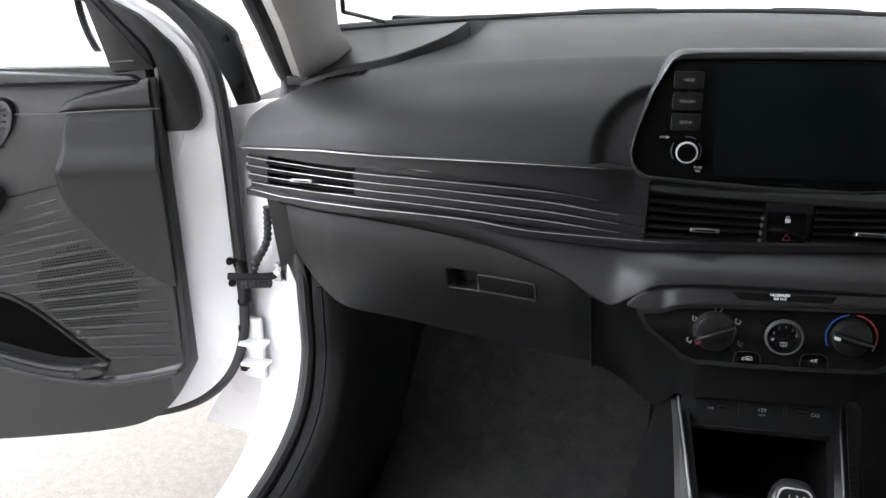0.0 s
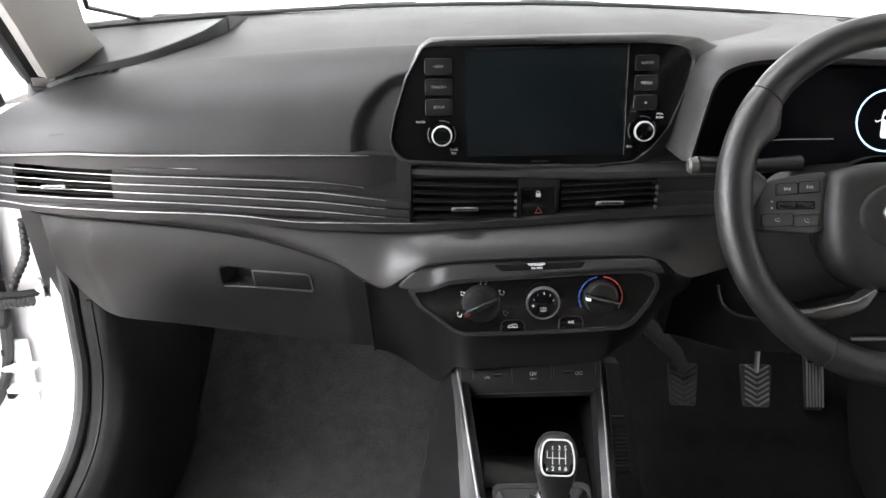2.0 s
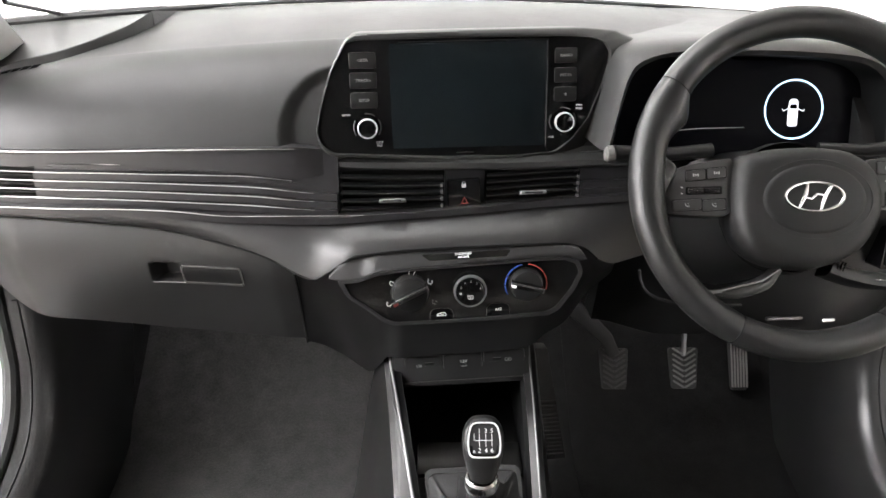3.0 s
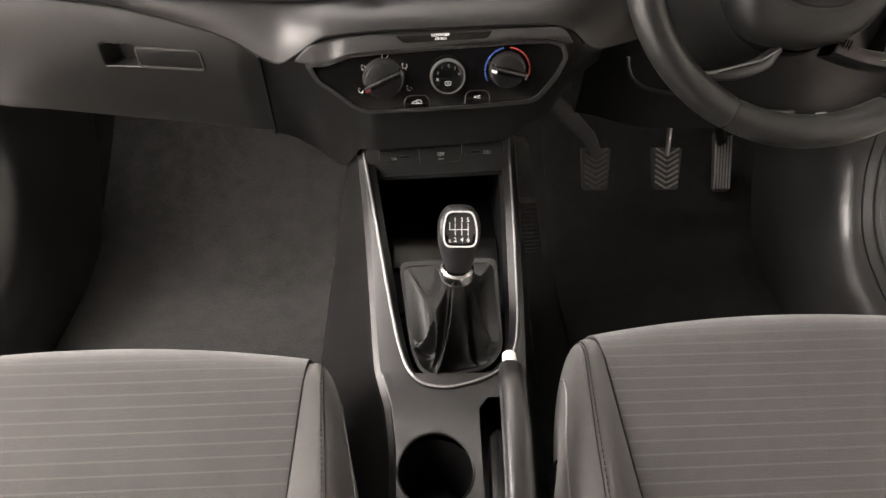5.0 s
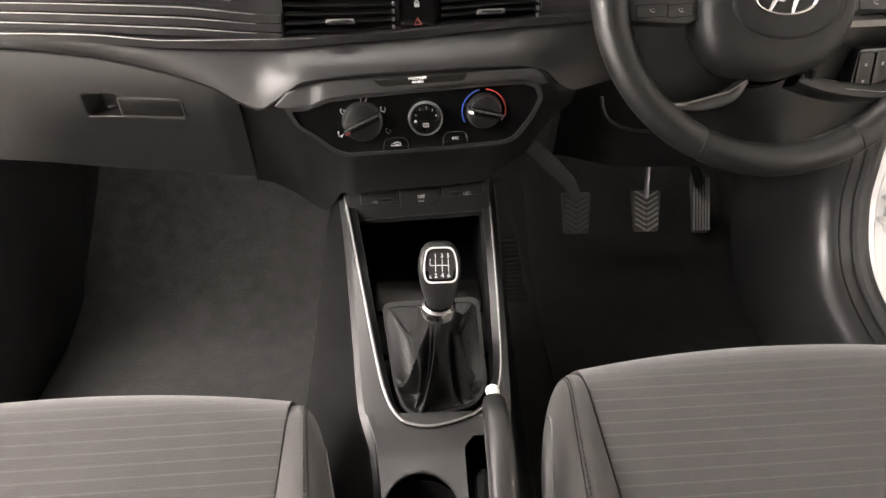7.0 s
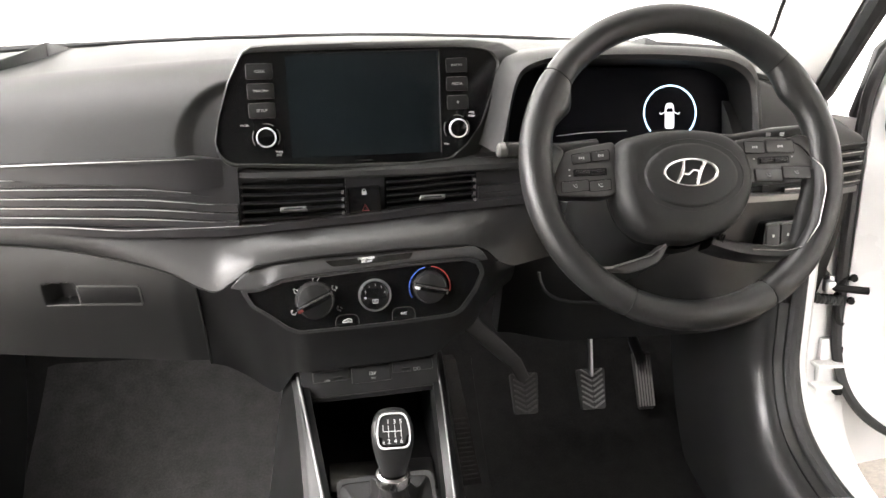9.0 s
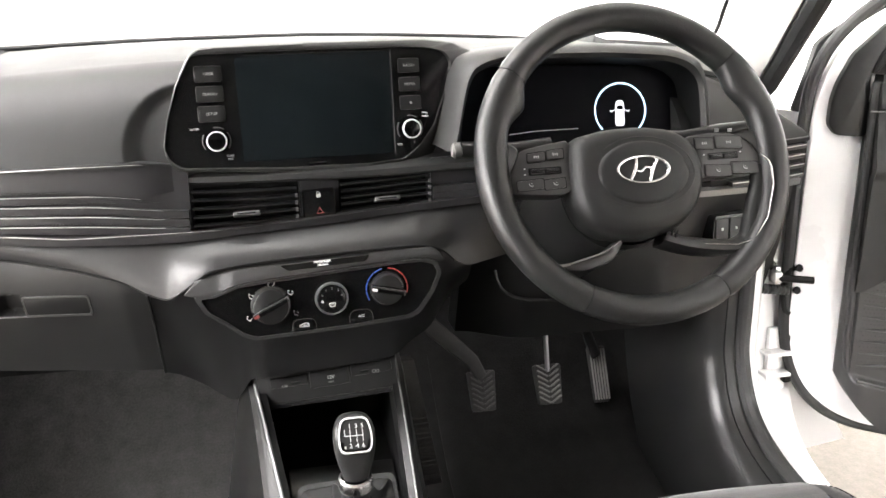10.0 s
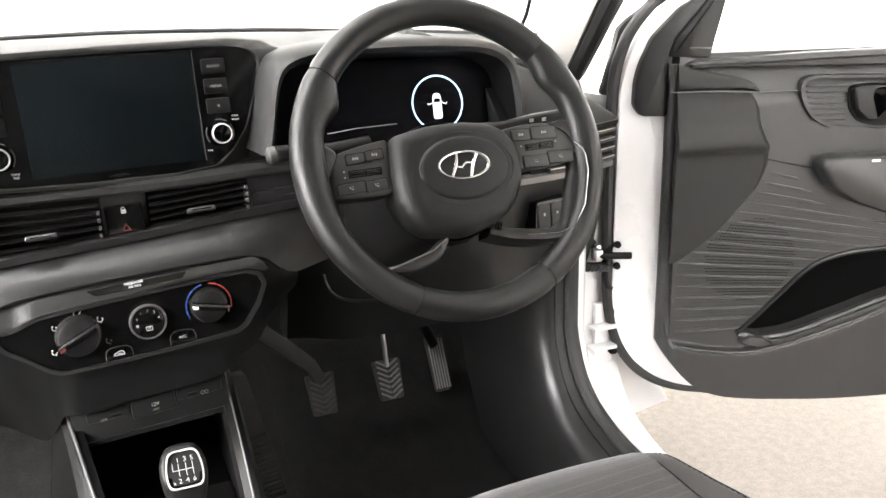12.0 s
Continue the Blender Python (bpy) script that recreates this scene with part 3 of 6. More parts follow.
st_y1 = pchip([(-0.231, 1.055), (-0.19, 1.05), (-0.144, 1.035), (-0.115, 0.995), (-0.09, 0.972), (0.084, 0.978), (0.14, 0.995), (0.2, 1.03)])


def stack_point(x, t):
    z = lerp(st_top(x) - 0.002, st_low(x), t)
    y = lerp(st_y0(x), st_y1(x), t ** 1.25) - 0.003 * math.sin(math.pi * t)
    beside = pad_y(-0.26) + 0.004 + 0.055 * step(0.85, 0.66, z) - 0.006 * math.sin(math.pi * min(max((0.87 - z) / 0.2, 0), 1))
    return Vector((x, lerp(beside, y, step(-0.235, -0.15, x)), z))


part("stack_cover", sheet(stack_point, span(-0.229, 0.2, 70), span(0, 1, 20), (0, 0.06, 0.012)), HARD, dash)

# ---- climate controls ----
climate = thing("climate_control_panel", "gloss black heater panel with three rotary dials", "control panel")
CM = plane_at((0.0, 0.943, 0.79), (1, 0.05, 0.02), (0, 0.12, 1))
inner = [(-0.163, 0.0135), (-0.1458, 0.0135), (-0.131, 0.018), (-0.1166, 0.023), (-0.088, 0.0255), (-0.0147, 0.029), (0.09, 0.0335), (0.1245, 0.0335), (0.138, 0.028), (0.143, 0.016), (0.132, -0.006), (0.1125, -0.0305), (0.101, -0.036), (0.0258, -0.0405), (-0.0488, -0.042), (-0.099, -0.0425), (-0.113, -0.0362), (-0.133, -0.0195), (-0.154, -0.004)]
outer = [(-0.171, 0.0165), (-0.146, 0.0165), (-0.132, 0.021), (-0.1166, 0.0265), (-0.088, 0.029), (-0.0147, 0.0325), (0.09, 0.037), (0.126, 0.0375), (0.143, 0.0315), (0.1485, 0.0165), (0.137, -0.0085), (0.1165, -0.0345), (0.104, -0.0405), (0.0258, -0.0448), (-0.0488, -0.0462), (-0.101, -0.0467), (-0.1165, -0.0395), (-0.136, -0.0225), (-0.158, -0.0065)]
CMI = CM.inverted()
slope_foot = pchip([(-0.19, 0.016), (-0.145, 0.016), (-0.118, 0.028), (-0.016, 0.035), (0.1, 0.042), (0.16, 0.042)])


def laid_back(verts):
    """Lean the strip above the dials back towards the windscreen."""
    for v in verts:
        q = CMI @ v.co
        q.z -= 0.62 * max(0.0, q.y - slope_foot(q.x))
        v.co = CM @ q


def leaned(bm):
    laid_back(bm.verts)
    return bm


part("bezel", leaned(ringplate(rounded(outer, 0.004), rounded(inner, 0.004), CM, -0.02, 0.0035)), PAD, climate, "satin black bezel")
part("faceplate", prism(rounded(inner, 0.004), CM, -0.02, 0.0005), GLOSS, climate, "gloss black faceplate")
strip_top = pchip([(-0.1815, 0.0208), (-0.165, 0.036), (-0.1495, 0.042), (-0.084, 0.0485), (-0.0105, 0.0505), (0.0905, 0.0525), (0.1335, 0.0515), (0.1457, 0.046), (0.153, 0.034)])
strip_low = pchip([(-0.1815, 0.0203), (-0.1634, 0.016), (-0.146, 0.017), (-0.132, 0.0215), (-0.1166, 0.027), (-0.088, 0.0295), (-0.0147, 0.033), (0.09, 0.0375), (0.126, 0.038), (0.146, 0.032), (0.153, 0.0335)])
rows = []
for x in span(-0.1815, 0.153, 70):
    y0, y1 = strip_low(x), max(strip_top(x), strip_low(x) + 0.0004)
    rows.append([CM @ Vector((x, lerp(y0, y1, k), z)) for k, z in ((0, -0.01), (0, 0.0034), (0.05, 0.0041), (0.2, 0.0044), (0.4, 0.0044), (0.6, 0.0044), (0.8, 0.0044), (0.95, 0.0041), (1, 0.003), (1, -0.01))])
part("upper_strip", leaned(quads(rows, closed=True)), PAD, climate, "satin black upper strip", sharp=50)
strip = rounded([(-0.0515, 0.0385), (0.048, 0.0418), (0.0545, 0.0492), (-0.0615, 0.0458)], 0.003)
part("airbag_display", leaned(prism(strip, CM, 0, 0.0048, 0.0004)), GLOSS, climate)
M2 = CM @ Matrix.Translation((-0.0075, 0.0448, 0.0062)) @ Matrix.Rotation(radians(2.5), 4, "Z")
laid_back(word("airbag_lettering", "PASSENGER", 0.0042, M2 @ Matrix.Translation((0, 0.0016, 0)), PRINT, climate).data.vertices)
laid_back(word("airbag_lettering", "AIR BAG", 0.0038, M2 @ Matrix.Translation((0, -0.0022, 0)), PRINT, climate).data.vertices)


def dial(x, y, r, blade, turn_deg, lamp):
    m = CM @ Matrix.Translation((x, y, 0))
    base = part("dial", lathe([(0.0, 0.012), (r * 0.78, 0.012), (r * 0.86, 0.011), (r * 0.93, 0.003), (r * 0.94, 0.0015), (r, 0.001), (r, -0.002)], m, 48), SATINKEY if blade else GLOSS, climate, "black rotary dial")
    if blade:
        b = m @ Matrix.Rotation(radians(turn_deg), 4, "Z")
        bm = quads([[b @ Vector((u, v * (1 - 0.25 * abs(u) / r), w)) for v, w in ((-0.0062, 0.008), (-0.0048, 0.0165), (-0.003, 0.0195), (0.003, 0.0195), (0.0045, 0.0165), (0.0058, 0.008))] for u in span(-r * 0.96, r * 0.96, 8)])
        g = part("grip", bm, GLOSS, base, "gloss black grip bar")
        part("grip_line", prism(rounded([(-r * 0.95, 0.0012), (r * 0.95, 0.0012), (r * 0.95, 0.0036), (-r * 0.95, 0.0036)], 0.001), b, 0.016, 0.0202, 0.0006), CHROME, g, "thin chrome line")
        part("grip_end", prism(rounded([(r * 0.88, -0.0034), (r * 0.96, -0.0034), (r * 0.96, 0.0034), (r * 0.88, 0.0034)], 0.0008), b, 0.012, 0.0199, 0.0005), SATIN, g)
        if lamp:
            part("pointer", prism(rounded([(-r * 0.96, -0.0028), (-r * 0.68, -0.0028), (-r * 0.68, 0.0008), (-r * 0.96, 0.0008)], 0.001), b, 0.016, 0.0204), lamp, g)
    else:
        part("dial_ring", lathe([(r * 0.89, 0.012), (r * 0.91, 0.0135), (r * 0.965, 0.0135), (r * 1.0, 0.0115), (r * 1.02, 0.007)], m, 48), TAB, base, "silver ring")
    return base, m


dial(-0.0775, -0.0035, 0.0255, True, 24, DIMRED)
d2, m2 = dial(0.0, -0.0015, 0.0212, False, 0, None)
d3, m3 = dial(0.0738, 0.002, 0.0228, True, -14, PRINT)
for k, tx in enumerate("01234"):
    a = radians(160 - k * 37)
    word("dial_number", tx, 0.0046, m2 @ Matrix.Translation((0.0128 * math.cos(a), 0.0128 * math.sin(a) + 0.001, 0.0122)), DIMPRINT, d2)
part("demist_mark", joined(ringplate(rounded([(-0.0035, -0.0105), (0.0035, -0.0105), (0.0042, -0.005), (-0.0042, -0.005)], 0.001), rounded([(-0.0026, -0.0096), (0.0026, -0.0096), (0.0033, -0.0059), (-0.0033, -0.0059)], 0.001), m2, 0.012, 0.0123), *[tube([m2 @ Vector((dx + 0.0005 * math.sin(k * 2.0), -0.0095 + k * 0.0011, 0.0123)) for k in range(5)], 0.0003, 4) for dx in (-0.0013, 0.0, 0.0013)]), DIMPRINT, d2)
part("off_mark", prism(rounded([(-0.0142, -0.004), (-0.0112, -0.004), (-0.0112, -0.001), (-0.0142, -0.001)], 0.0006), m2, 0.012, 0.0123), DIMPRINT, d2)
for col, a0, a1 in ((BLUE, 208, 98), (RED, 84, -20)):
    for k in range(4):
        b0, b1 = lerp(a0, a1, k / 4), lerp(a0, a1, (k + 0.9) / 4)
        rows = [[m3 @ Vector((q * math.cos(radians(a)), q * math.sin(radians(a)), w)) for q, w in ((0.0266, 0.0006), (0.0266, 0.0012), (0.0282, 0.0012), (0.0282, 0.0006))] for a in span(b0, b1, 8)]
        part("scale_arc", quads(rows, closed=True), col, d3, "blue arc segment" if col is BLUE else "red arc segment")


def seated_mark(q, air):
    """A little seated outline with an arrow of air, drawn in thin lines."""
    bits = [tube([q @ Vector(p) for p in ((-0.0034, 0.0018, 0), (-0.0024, -0.0016, 0), (0.0004, -0.0018, 0), (0.0012, -0.0036, 0))], 0.00045, 4), tube([q @ Vector((-0.0026 + 0.0008 * math.cos(a), 0.0034 + 0.0008 * math.sin(a), 0)) for a in span(0, 6.2, 8)], 0.0003, 4)]
    for p0, p1 in air:
        bits.append(tube([q @ Vector((*p0, 0)), q @ Vector((*p1, 0))], 0.0004, 4))
    return joined(*bits)


for (x, y), air in (((-0.105, -0.0185), (((0.003, 0.001), (0.001, -0.002)),)), ((-0.1, 0.0095), (((0.004, 0.002), (0.0, 0.0015)), ((0.001, 0.003), (0.0, 0.0015)))), ((-0.0752, 0.0222), (((0.004, 0.001), (0.001, -0.002)), ((0.004, 0.001), (0.005, 0.003)))), ((-0.0512, 0.0098), (((0.002, 0.003), (0.003, 0.0)), ((0.003, 0.0), (0.001, -0.002)))), ((-0.046, -0.0178), (((0.001, 0.002), (0.003, 0.0)),))):
    part("airflow_mark", seated_mark(CM @ Matrix.Translation((x, y, 0.0008)), air), PRINT if x < -0.05 else DIMPRINT, climate)
for x, y, tx in ((-0.0375, -0.0332, ""), (0.037, -0.0295, "A/C")):
    arc = [(x - 0.0152, y - 0.0095), (x - 0.0152, y - 0.001), (x - 0.0135, y + 0.004), (x - 0.0095, y + 0.0068), (x, y + 0.0075), (x + 0.0095, y + 0.0068), (x + 0.0135, y + 0.004), (x + 0.0152, y - 0.001), (x + 0.0152, y - 0.0095)]
    k = part("push_button", prism(rounded(arc, 0.002), CM, 0.0, 0.002, 0.0008), GLOSS, climate, "gloss black push button")
    part("button_edge", tube([CM @ Vector((px, py, 0.0016)) for px, py in arc], 0.0004, 5), SATIN, k)
    if tx:
        word("button_lettering", tx, 0.0052, CM @ Matrix.Translation((x, y - 0.001, 0.0022)), PRINT, k)
    else:
        part("recirculate_mark", joined(tube([CM @ Vector((x + px, y - 0.001 + py, 0.0023)) for px, py in ((-0.0062, -0.0018), (-0.005, 0.0005), (-0.002, 0.0012), (0.0005, 0.0026), (0.0035, 0.0026), (0.0056, 0.0006), (0.0062, -0.0018), (-0.0062, -0.0018))], 0.00045, 5), tube([CM @ Vector((x + px, y - 0.001 + py, 0.0023)) for px, py in ((0.003, -0.0002), (-0.001, -0.0002), (0.0, 0.0008))], 0.0004, 4)), PRINT, k)

# ---- display ----
display = thing("infotainment_display", "black touchscreen unit with side buttons and two knobs", "display")
DM = plane_at((0.0, 1.012, 1.03), (1, 0.08, 0.012), (0, 0.1, 1))
glass = [(-0.1445, 0.0675), (-0.02, 0.0688), (0.12, 0.0682), (0.152, 0.0655), (0.169, 0.0606), (0.1775, 0.0471), (0.1737, 0.0249), (0.1677, 0.0064), (0.1523, -0.0344), (0.1318, -0.0601), (0.108, -0.077), (0.06, -0.0805), (-0.04, -0.0785), (-0.176, -0.0705), (-0.19, -0.0605), (-0.1955, -0.044), (-0.189, -0.0135), (-0.1745, 0.03), (-0.1565, 0.064)]
hood = [(-0.1435, 0.0765), (-0.02, 0.078), (0.142, 0.0785), (0.187, 0.075), (0.2148, 0.0648), (0.2361, 0.0518), (0.202, 0.0285), (0.19, 0.012), (0.177, -0.012), (0.1665, -0.052), (0.168, -0.088), (0.06, -0.089), (-0.04, -0.0855), (-0.18, -0.0755), (-0.193, -0.064), (-0.1975, -0.044), (-0.191, -0.0135), (-0.1765, 0.0305), (-0.1585, 0.066)]
hg, hh = rounded(glass, 0.006), rounded(hood, 0.006)
rows = []
for (gx_, gy), (hx_, hy) in zip(hg, hh):
    fall = 0.03 * step(0.012, 0.055, math.hypot(hx_ - gx_, hy - gy))
    rows.append([DM @ Vector((lerp(gx_, hx_, k), lerp(gy, hy, k), z)) for k, z in ((0, 0.001), (0.06, 0.0045), (0.3, 0.0055 - 0.25 * fall), (0.8, 0.004 - 0.7 * fall), (1, -0.001 - fall), (1, -0.075))])
rows.append(rows[0])
part("housing", quads(rows), SOFT, display, "satin black display housing", sharp=50)
part("front_panel", prism(hg, DM, -0.02, 0.002), GLOSS, display, "gloss black front panel")
scr = rounded([(-0.1005, -0.0675), (0.096, -0.0685), (0.098, 0.0637), (-0.1015, 0.063)], 0.003)
part("screen", prism(scr, DM, -0.01, 0.003, 0.0006), SCREEN, display, "dark switched-off screen")
part("screen_edge", tube([DM @ Vector((x, y, 0.0026)) for x, y in ((-0.09, 0.0648), (0.0985, 0.0652), (0.0975, -0.0695))], 0.0005, 5), SATINKEY, display)
part("chrome_edge", tube([DM @ Vector((x, y, 0.0045)) for x, y in ((-0.1275, 0.0745), (-0.1435, 0.0735), (-0.154, 0.0675), (-0.1585, 0.061), (-0.175, 0.0302), (-0.1895, -0.0135), (-0.196, -0.041), (-0.1945, -0.054), (-0.185, -0.0655))], [0.0003, 0.0007, 0.0013, 0.0013, 0.0007, 0.0005, 0.0004, 0.0003, 0.0003], 6), DARKCHROME, display, "thin chrome edge")
for x, zs, names in ((-0.1349, (0.0438, 0.0191, -0.0054), ("<SEEK", "TRACK>", "SETUP")), (0.122, (0.0445, 0.0202, -0.004), ("RADIO", "MEDIA", ""))):
    for y, tx in zip(zs, names):
        w, h = (0.0168, 0.0098) if x < 0 else (0.0145, 0.0092)
        key = [(x - w, y - h), (x + w, y - h), (x + w, y + h), (x - w, y + h)]
        k = part("button", prism(rounded(key, 0.003), DM, 0, 0.0036, 0.0012), SATINKEY, display, "black push button")
        # Satin line on the top and left edges paints the bevel highlight
        part("button_edge", tube([DM @ Vector((px, py, 0.0022)) for px, py in ((x + w * 0.6, y + h), (x - w + 0.002, y + h), (x - w, y + h - 0.002), (x - w, y - h + 0.002))], 0.0003, 5), SATIN, k)
        if tx:
            word("button_lettering", tx, 0.005, DM @ Matrix.Translation((x, y, 0.0038)), DIMPRINT, k)
        else:
            star = [(0.0024 * (1 if i % 2 == 0 else 0.45) * math.sin(math.pi * i / 5), 0.0024 * (1 if i % 2 == 0 else 0.45) * math.cos(math.pi * i / 5)) for i in range(10)]
            part("star_mark", prism(star, DM @ Matrix.Translation((x, y, 0.0034)), 0, 0.0005), DIMPRINT, k)
for x, y in ((-0.132, -0.0394), (0.1192, -0.0381)):
    m = DM @ Matrix.Translation((x, y, 0.002))
    k = part("knob", lathe([(0, 0.0145), (0.0098, 0.0145), (0.0118, 0.0138), (0.0128, 0.002), (0.0128, 0.0), (0.0165, 0.0)], m, 40), GLOSS, display, "black rotary knob")
    part("knob_ring", lathe([(0.0108, 0.0145), (0.0111, 0.0155), (0.012, 0.0155), (0.0127, 0.0135), (0.0129, 0.011)], m, 40), SILVER, k, "chrome ring")
    for a0, a1 in ((150, 215), (-35, 35), (55, 100)):
        part("knob_groove", tube([m @ Vector((0.0172 * math.cos(radians(a)), 0.0172 * math.sin(radians(a)), 0.0006)) for a in span(a0, a1, 8)], 0.0009, 6), SATIN, k)
for tx, x, y in (("ENTER", -0.158, -0.0235), ("TUNE", -0.1172, -0.0588), ("FILE", -0.1172, -0.063), ("PWR", 0.1408, -0.0185), ("PUSH", 0.1408, -0.0228), ("VOL", 0.1044, -0.0585)):
    word("panel_lettering", tx, 0.0037, DM @ Matrix.Translation((x, y, 0.0023)), PRINT, display)
part("maker_mark", block(DM @ Matrix.Translation((-0.0077, -0.075, 0.002)), 0.022, 0.0018, 0.0008, 0), SATINKEY, display)

# ---- instrument cluster ----
cluster = thing("instrument_cluster", "black hooded instrument cluster with lit digital display", "instrument cluster")
KM = plane_at((0.36, 1.03, 1.02), (1, 0, -0.01), (0, 0.2, 1))
part("display_glass", prism(rounded([(-0.17, -0.075), (0.155, -0.075), (0.155, 0.05), (-0.16, 0.05)], 0.01), KM, -0.01, 0.0), DIMGLASS, cluster, "glossy black display")
RM = KM @ Matrix.Translation((0.063, -0.0130, 0.002))
part("ring", tube([RM @ Vector((0.0378 * math.cos(a), 0.0378 * math.sin(a), 0)) for a in [2 * math.pi * i / 64 for i in range(64)]], 0.0011, 6, closed=True), RING, cluster, "lit pale blue ring")
RM = RM @ Matrix.Translation((-0.001, -0.003, 0))
car_icon = prism(rounded([(-0.0065, -0.019), (0.0065, -0.019), (0.0065, 0.008), (0.005, 0.0165), (-0.005, 0.0165), (-0.0065, 0.008)], 0.004), RM, 0, 0.001)
ic = part("car_icon", car_icon, ICON, cluster, "small lit white car symbol with open doors")
part("icon_doors", joined(tube([RM @ Vector(p) for p in ((0.0065, 0.004, 0.001), (0.013, 0.001, 0.001), (0.0145, 0.0035, 0.001))], 0.0007, 5), tube([RM @ Vector(p) for p in ((-0.0065, 0.004, 0.001), (-0.013, 0.001, 0.001), (-0.0145, 0.0035, 0.001))], 0.0007, 5)), ICON, ic)
part("icon_window", prism(rounded([(-0.005, 0.004), (0.005, 0.004), (0.004, 0.0095), (-0.004, 0.0095)], 0.002), RM, 0.001, 0.0014), GLOSS, ic)
part("scale_line", tube([KM @ Vector(p) for p in ((-0.1, -0.043, 0.001), (-0.06, -0.039, 0.001), (0.0, -0.037, 0.001))], 0.0005, 5), PRINT, cluster)
hin = [(-0.185, -0.05), (-0.178, -0.012), (-0.166, 0.036), (-0.155, 0.051), (-0.11, 0.066), (0.0, 0.068), (0.105, 0.062), (0.14, 0.048), (0.152, 0.03), (0.158, -0.03), (0.158, -0.06)]
hout = [(-0.198, -0.05), (-0.189, -0.012), (-0.178, 0.043), (-0.166, 0.064), (-0.11, 0.078), (0.0, 0.082), (0.11, 0.077), (0.155, 0.060), (0.168, 0.03), (0.174, -0.03), (0.175, -0.06)]
HMx = plane_at((0.36, 0.972, 1.016), (1, 0, -0.01), (0, 0.12, 1))


def outline(poly, n=60):
    fx, fy = pchip([(i, p[0]) for i, p in enumerate(poly)]), pchip([(i, p[1]) for i, p in enumerate(poly)])
    return [(fx(i * (len(poly) - 1) / n), fy(i * (len(poly) - 1) / n)) for i in range(n + 1)]


pin, pout = outline(hin), outline(hout)
rows = []
for s in range(61):
    a, b = pin[s], pout[s]
    inn = HMx @ Vector((*a, 0.0))
    mid = HMx @ Vector((lerp(a[0], b[0], 0.35), lerp(a[1], b[1], 0.4), 0.006))
    out = HMx @ Vector((*b, -0.004))
    deep = HMx @ Vector((a[0] * 0.97, a[1] * 0.94, -0.075))
    far = Vector((0.36 + b[0] * 1.15, 1.13, 1.016 + b[1] * 1.0 - 0.004))
    far2 = Vector((0.36 + b[0] * 1.25, 1.40, 1.012 + b[1] * 1.0 + 0.004))
    rows.append([deep, lerp(deep, inn, 0.5), inn, mid, out, lerp(out, far, 0.3) + Vector((0, 0, 0.004)), lerp(out, far, 0.7) + Vector((0, 0, 0.003)), far, far2])
part("hood", quads([r[2:] for r in rows]), SOFT, cluster, "soft black hood")
# Inner hood faces blackened to stand for the shade inside
part("hood_inner_shade", quads([r[:3] for r in rows]), DEEP, cluster)

# ---- driver side of the dash ----
def right_face(x, t):
    z = lerp(1.03, 0.955, t)
    zr = lerp(ridge_z(x) + 0.002, 0.957, t)
    return Vector((x, lerp(ridge_y(x), yf(x), t) - 0.02 * math.sin(math.pi * t), zr))


part("face_pad", sheet(right_face, span(0.5, 0.724, 30), span(0, 1, 12), (0, 0.05, -0.01)), SOFT, dash)
for k in range(4):
    z0 = 0.943 - k * 0.0145
    zs = lambda x, z0=z0: z0 - 0.004 * (x - 0.7)
    sl = bar("slat", zs, 0.58, 0.725, 0.006, 0.012, SATIN, dash, n=20)
    part("slat_edge", tube([(x, yf(x) + 0.0005, zs(x) + 0.0024) for x in span(0.58, 0.725, 16)], 0.0009, 6), EDGE, sl, "thin silver edge")
bar("trim_lip", lambda x: 0.955, 0.58, 0.728, 0.007, 0.016, HARD, dash, n=20)
bar("trim_lip", lambda x: 0.892, 0.5, 0.715, 0.010, 0.017, DARKCHROME, dash, n=20)


def knee_point(x, t):
    z = lerp(0.888, 0.655, t)
    return Vector((x, 1.0 + 0.07 * t + 0.085 * step(0.5, 0.76, x) - 0.012 * math.sin(math.pi * t) + 0.05 * step(0.3, 0.2, x), z))


part("knee_panel", sheet(knee_point, span(0.2, 0.75, 40), span(0, 1, 16), (0, 0.05, 0)), HARD, dash)
part("tray_lip", tube([(0.235, 1.0, 0.79), (0.237, 0.998, 0.777), (0.242, 0.996, 0.765), (0.25, 0.994, 0.757), (0.262, 0.992, 0.751), (0.28, 0.99, 0.747), (0.33, 0.99, 0.742), (0.38, 0.992, 0.74)], 0.0022, 8), HARD, dash)
SW = plane_at((0.607, 1.012, 0.82), (1, 0.2, 0), (0, 0.1, 1))
swp = part("switch_panel", prism(rounded([(-0.042, -0.03), (0.042, -0.03), (0.042, 0.028), (-0.036, 0.028)], 0.005), SW, -0.03, 0.002, 0.001), GLOSS, dash, "small black switch panel")
for i in range(3):
    k = part("switch", prism(rounded([(-0.036 + i * 0.026, -0.025), (-0.013 + i * 0.026, -0.025), (-0.013 + i * 0.026, 0.024), (-0.036 + i * 0.026, 0.024)], 0.002), SW, 0, 0.005, 0.001), HARD, swp)
    part("switch_mark", block(SW @ Matrix.Translation((-0.0245 + i * 0.026, 0.008, 0.005)), 0.0035, 0.004, 0.0006, 0), DIMPRINT, k)
    if i == 0:
        part("switch_mark", block(SW @ Matrix.Translation((-0.0245, -0.014, 0.005)), 0.0035, 0.003, 0.0006, 0), DIMPRINT, k)
part("bonnet_release_mark", block(pose(0.535, 1.045, 0.69, 0, 0, 8), 0.018, 0.004, 0.004, 0.001), PRINT, dash)
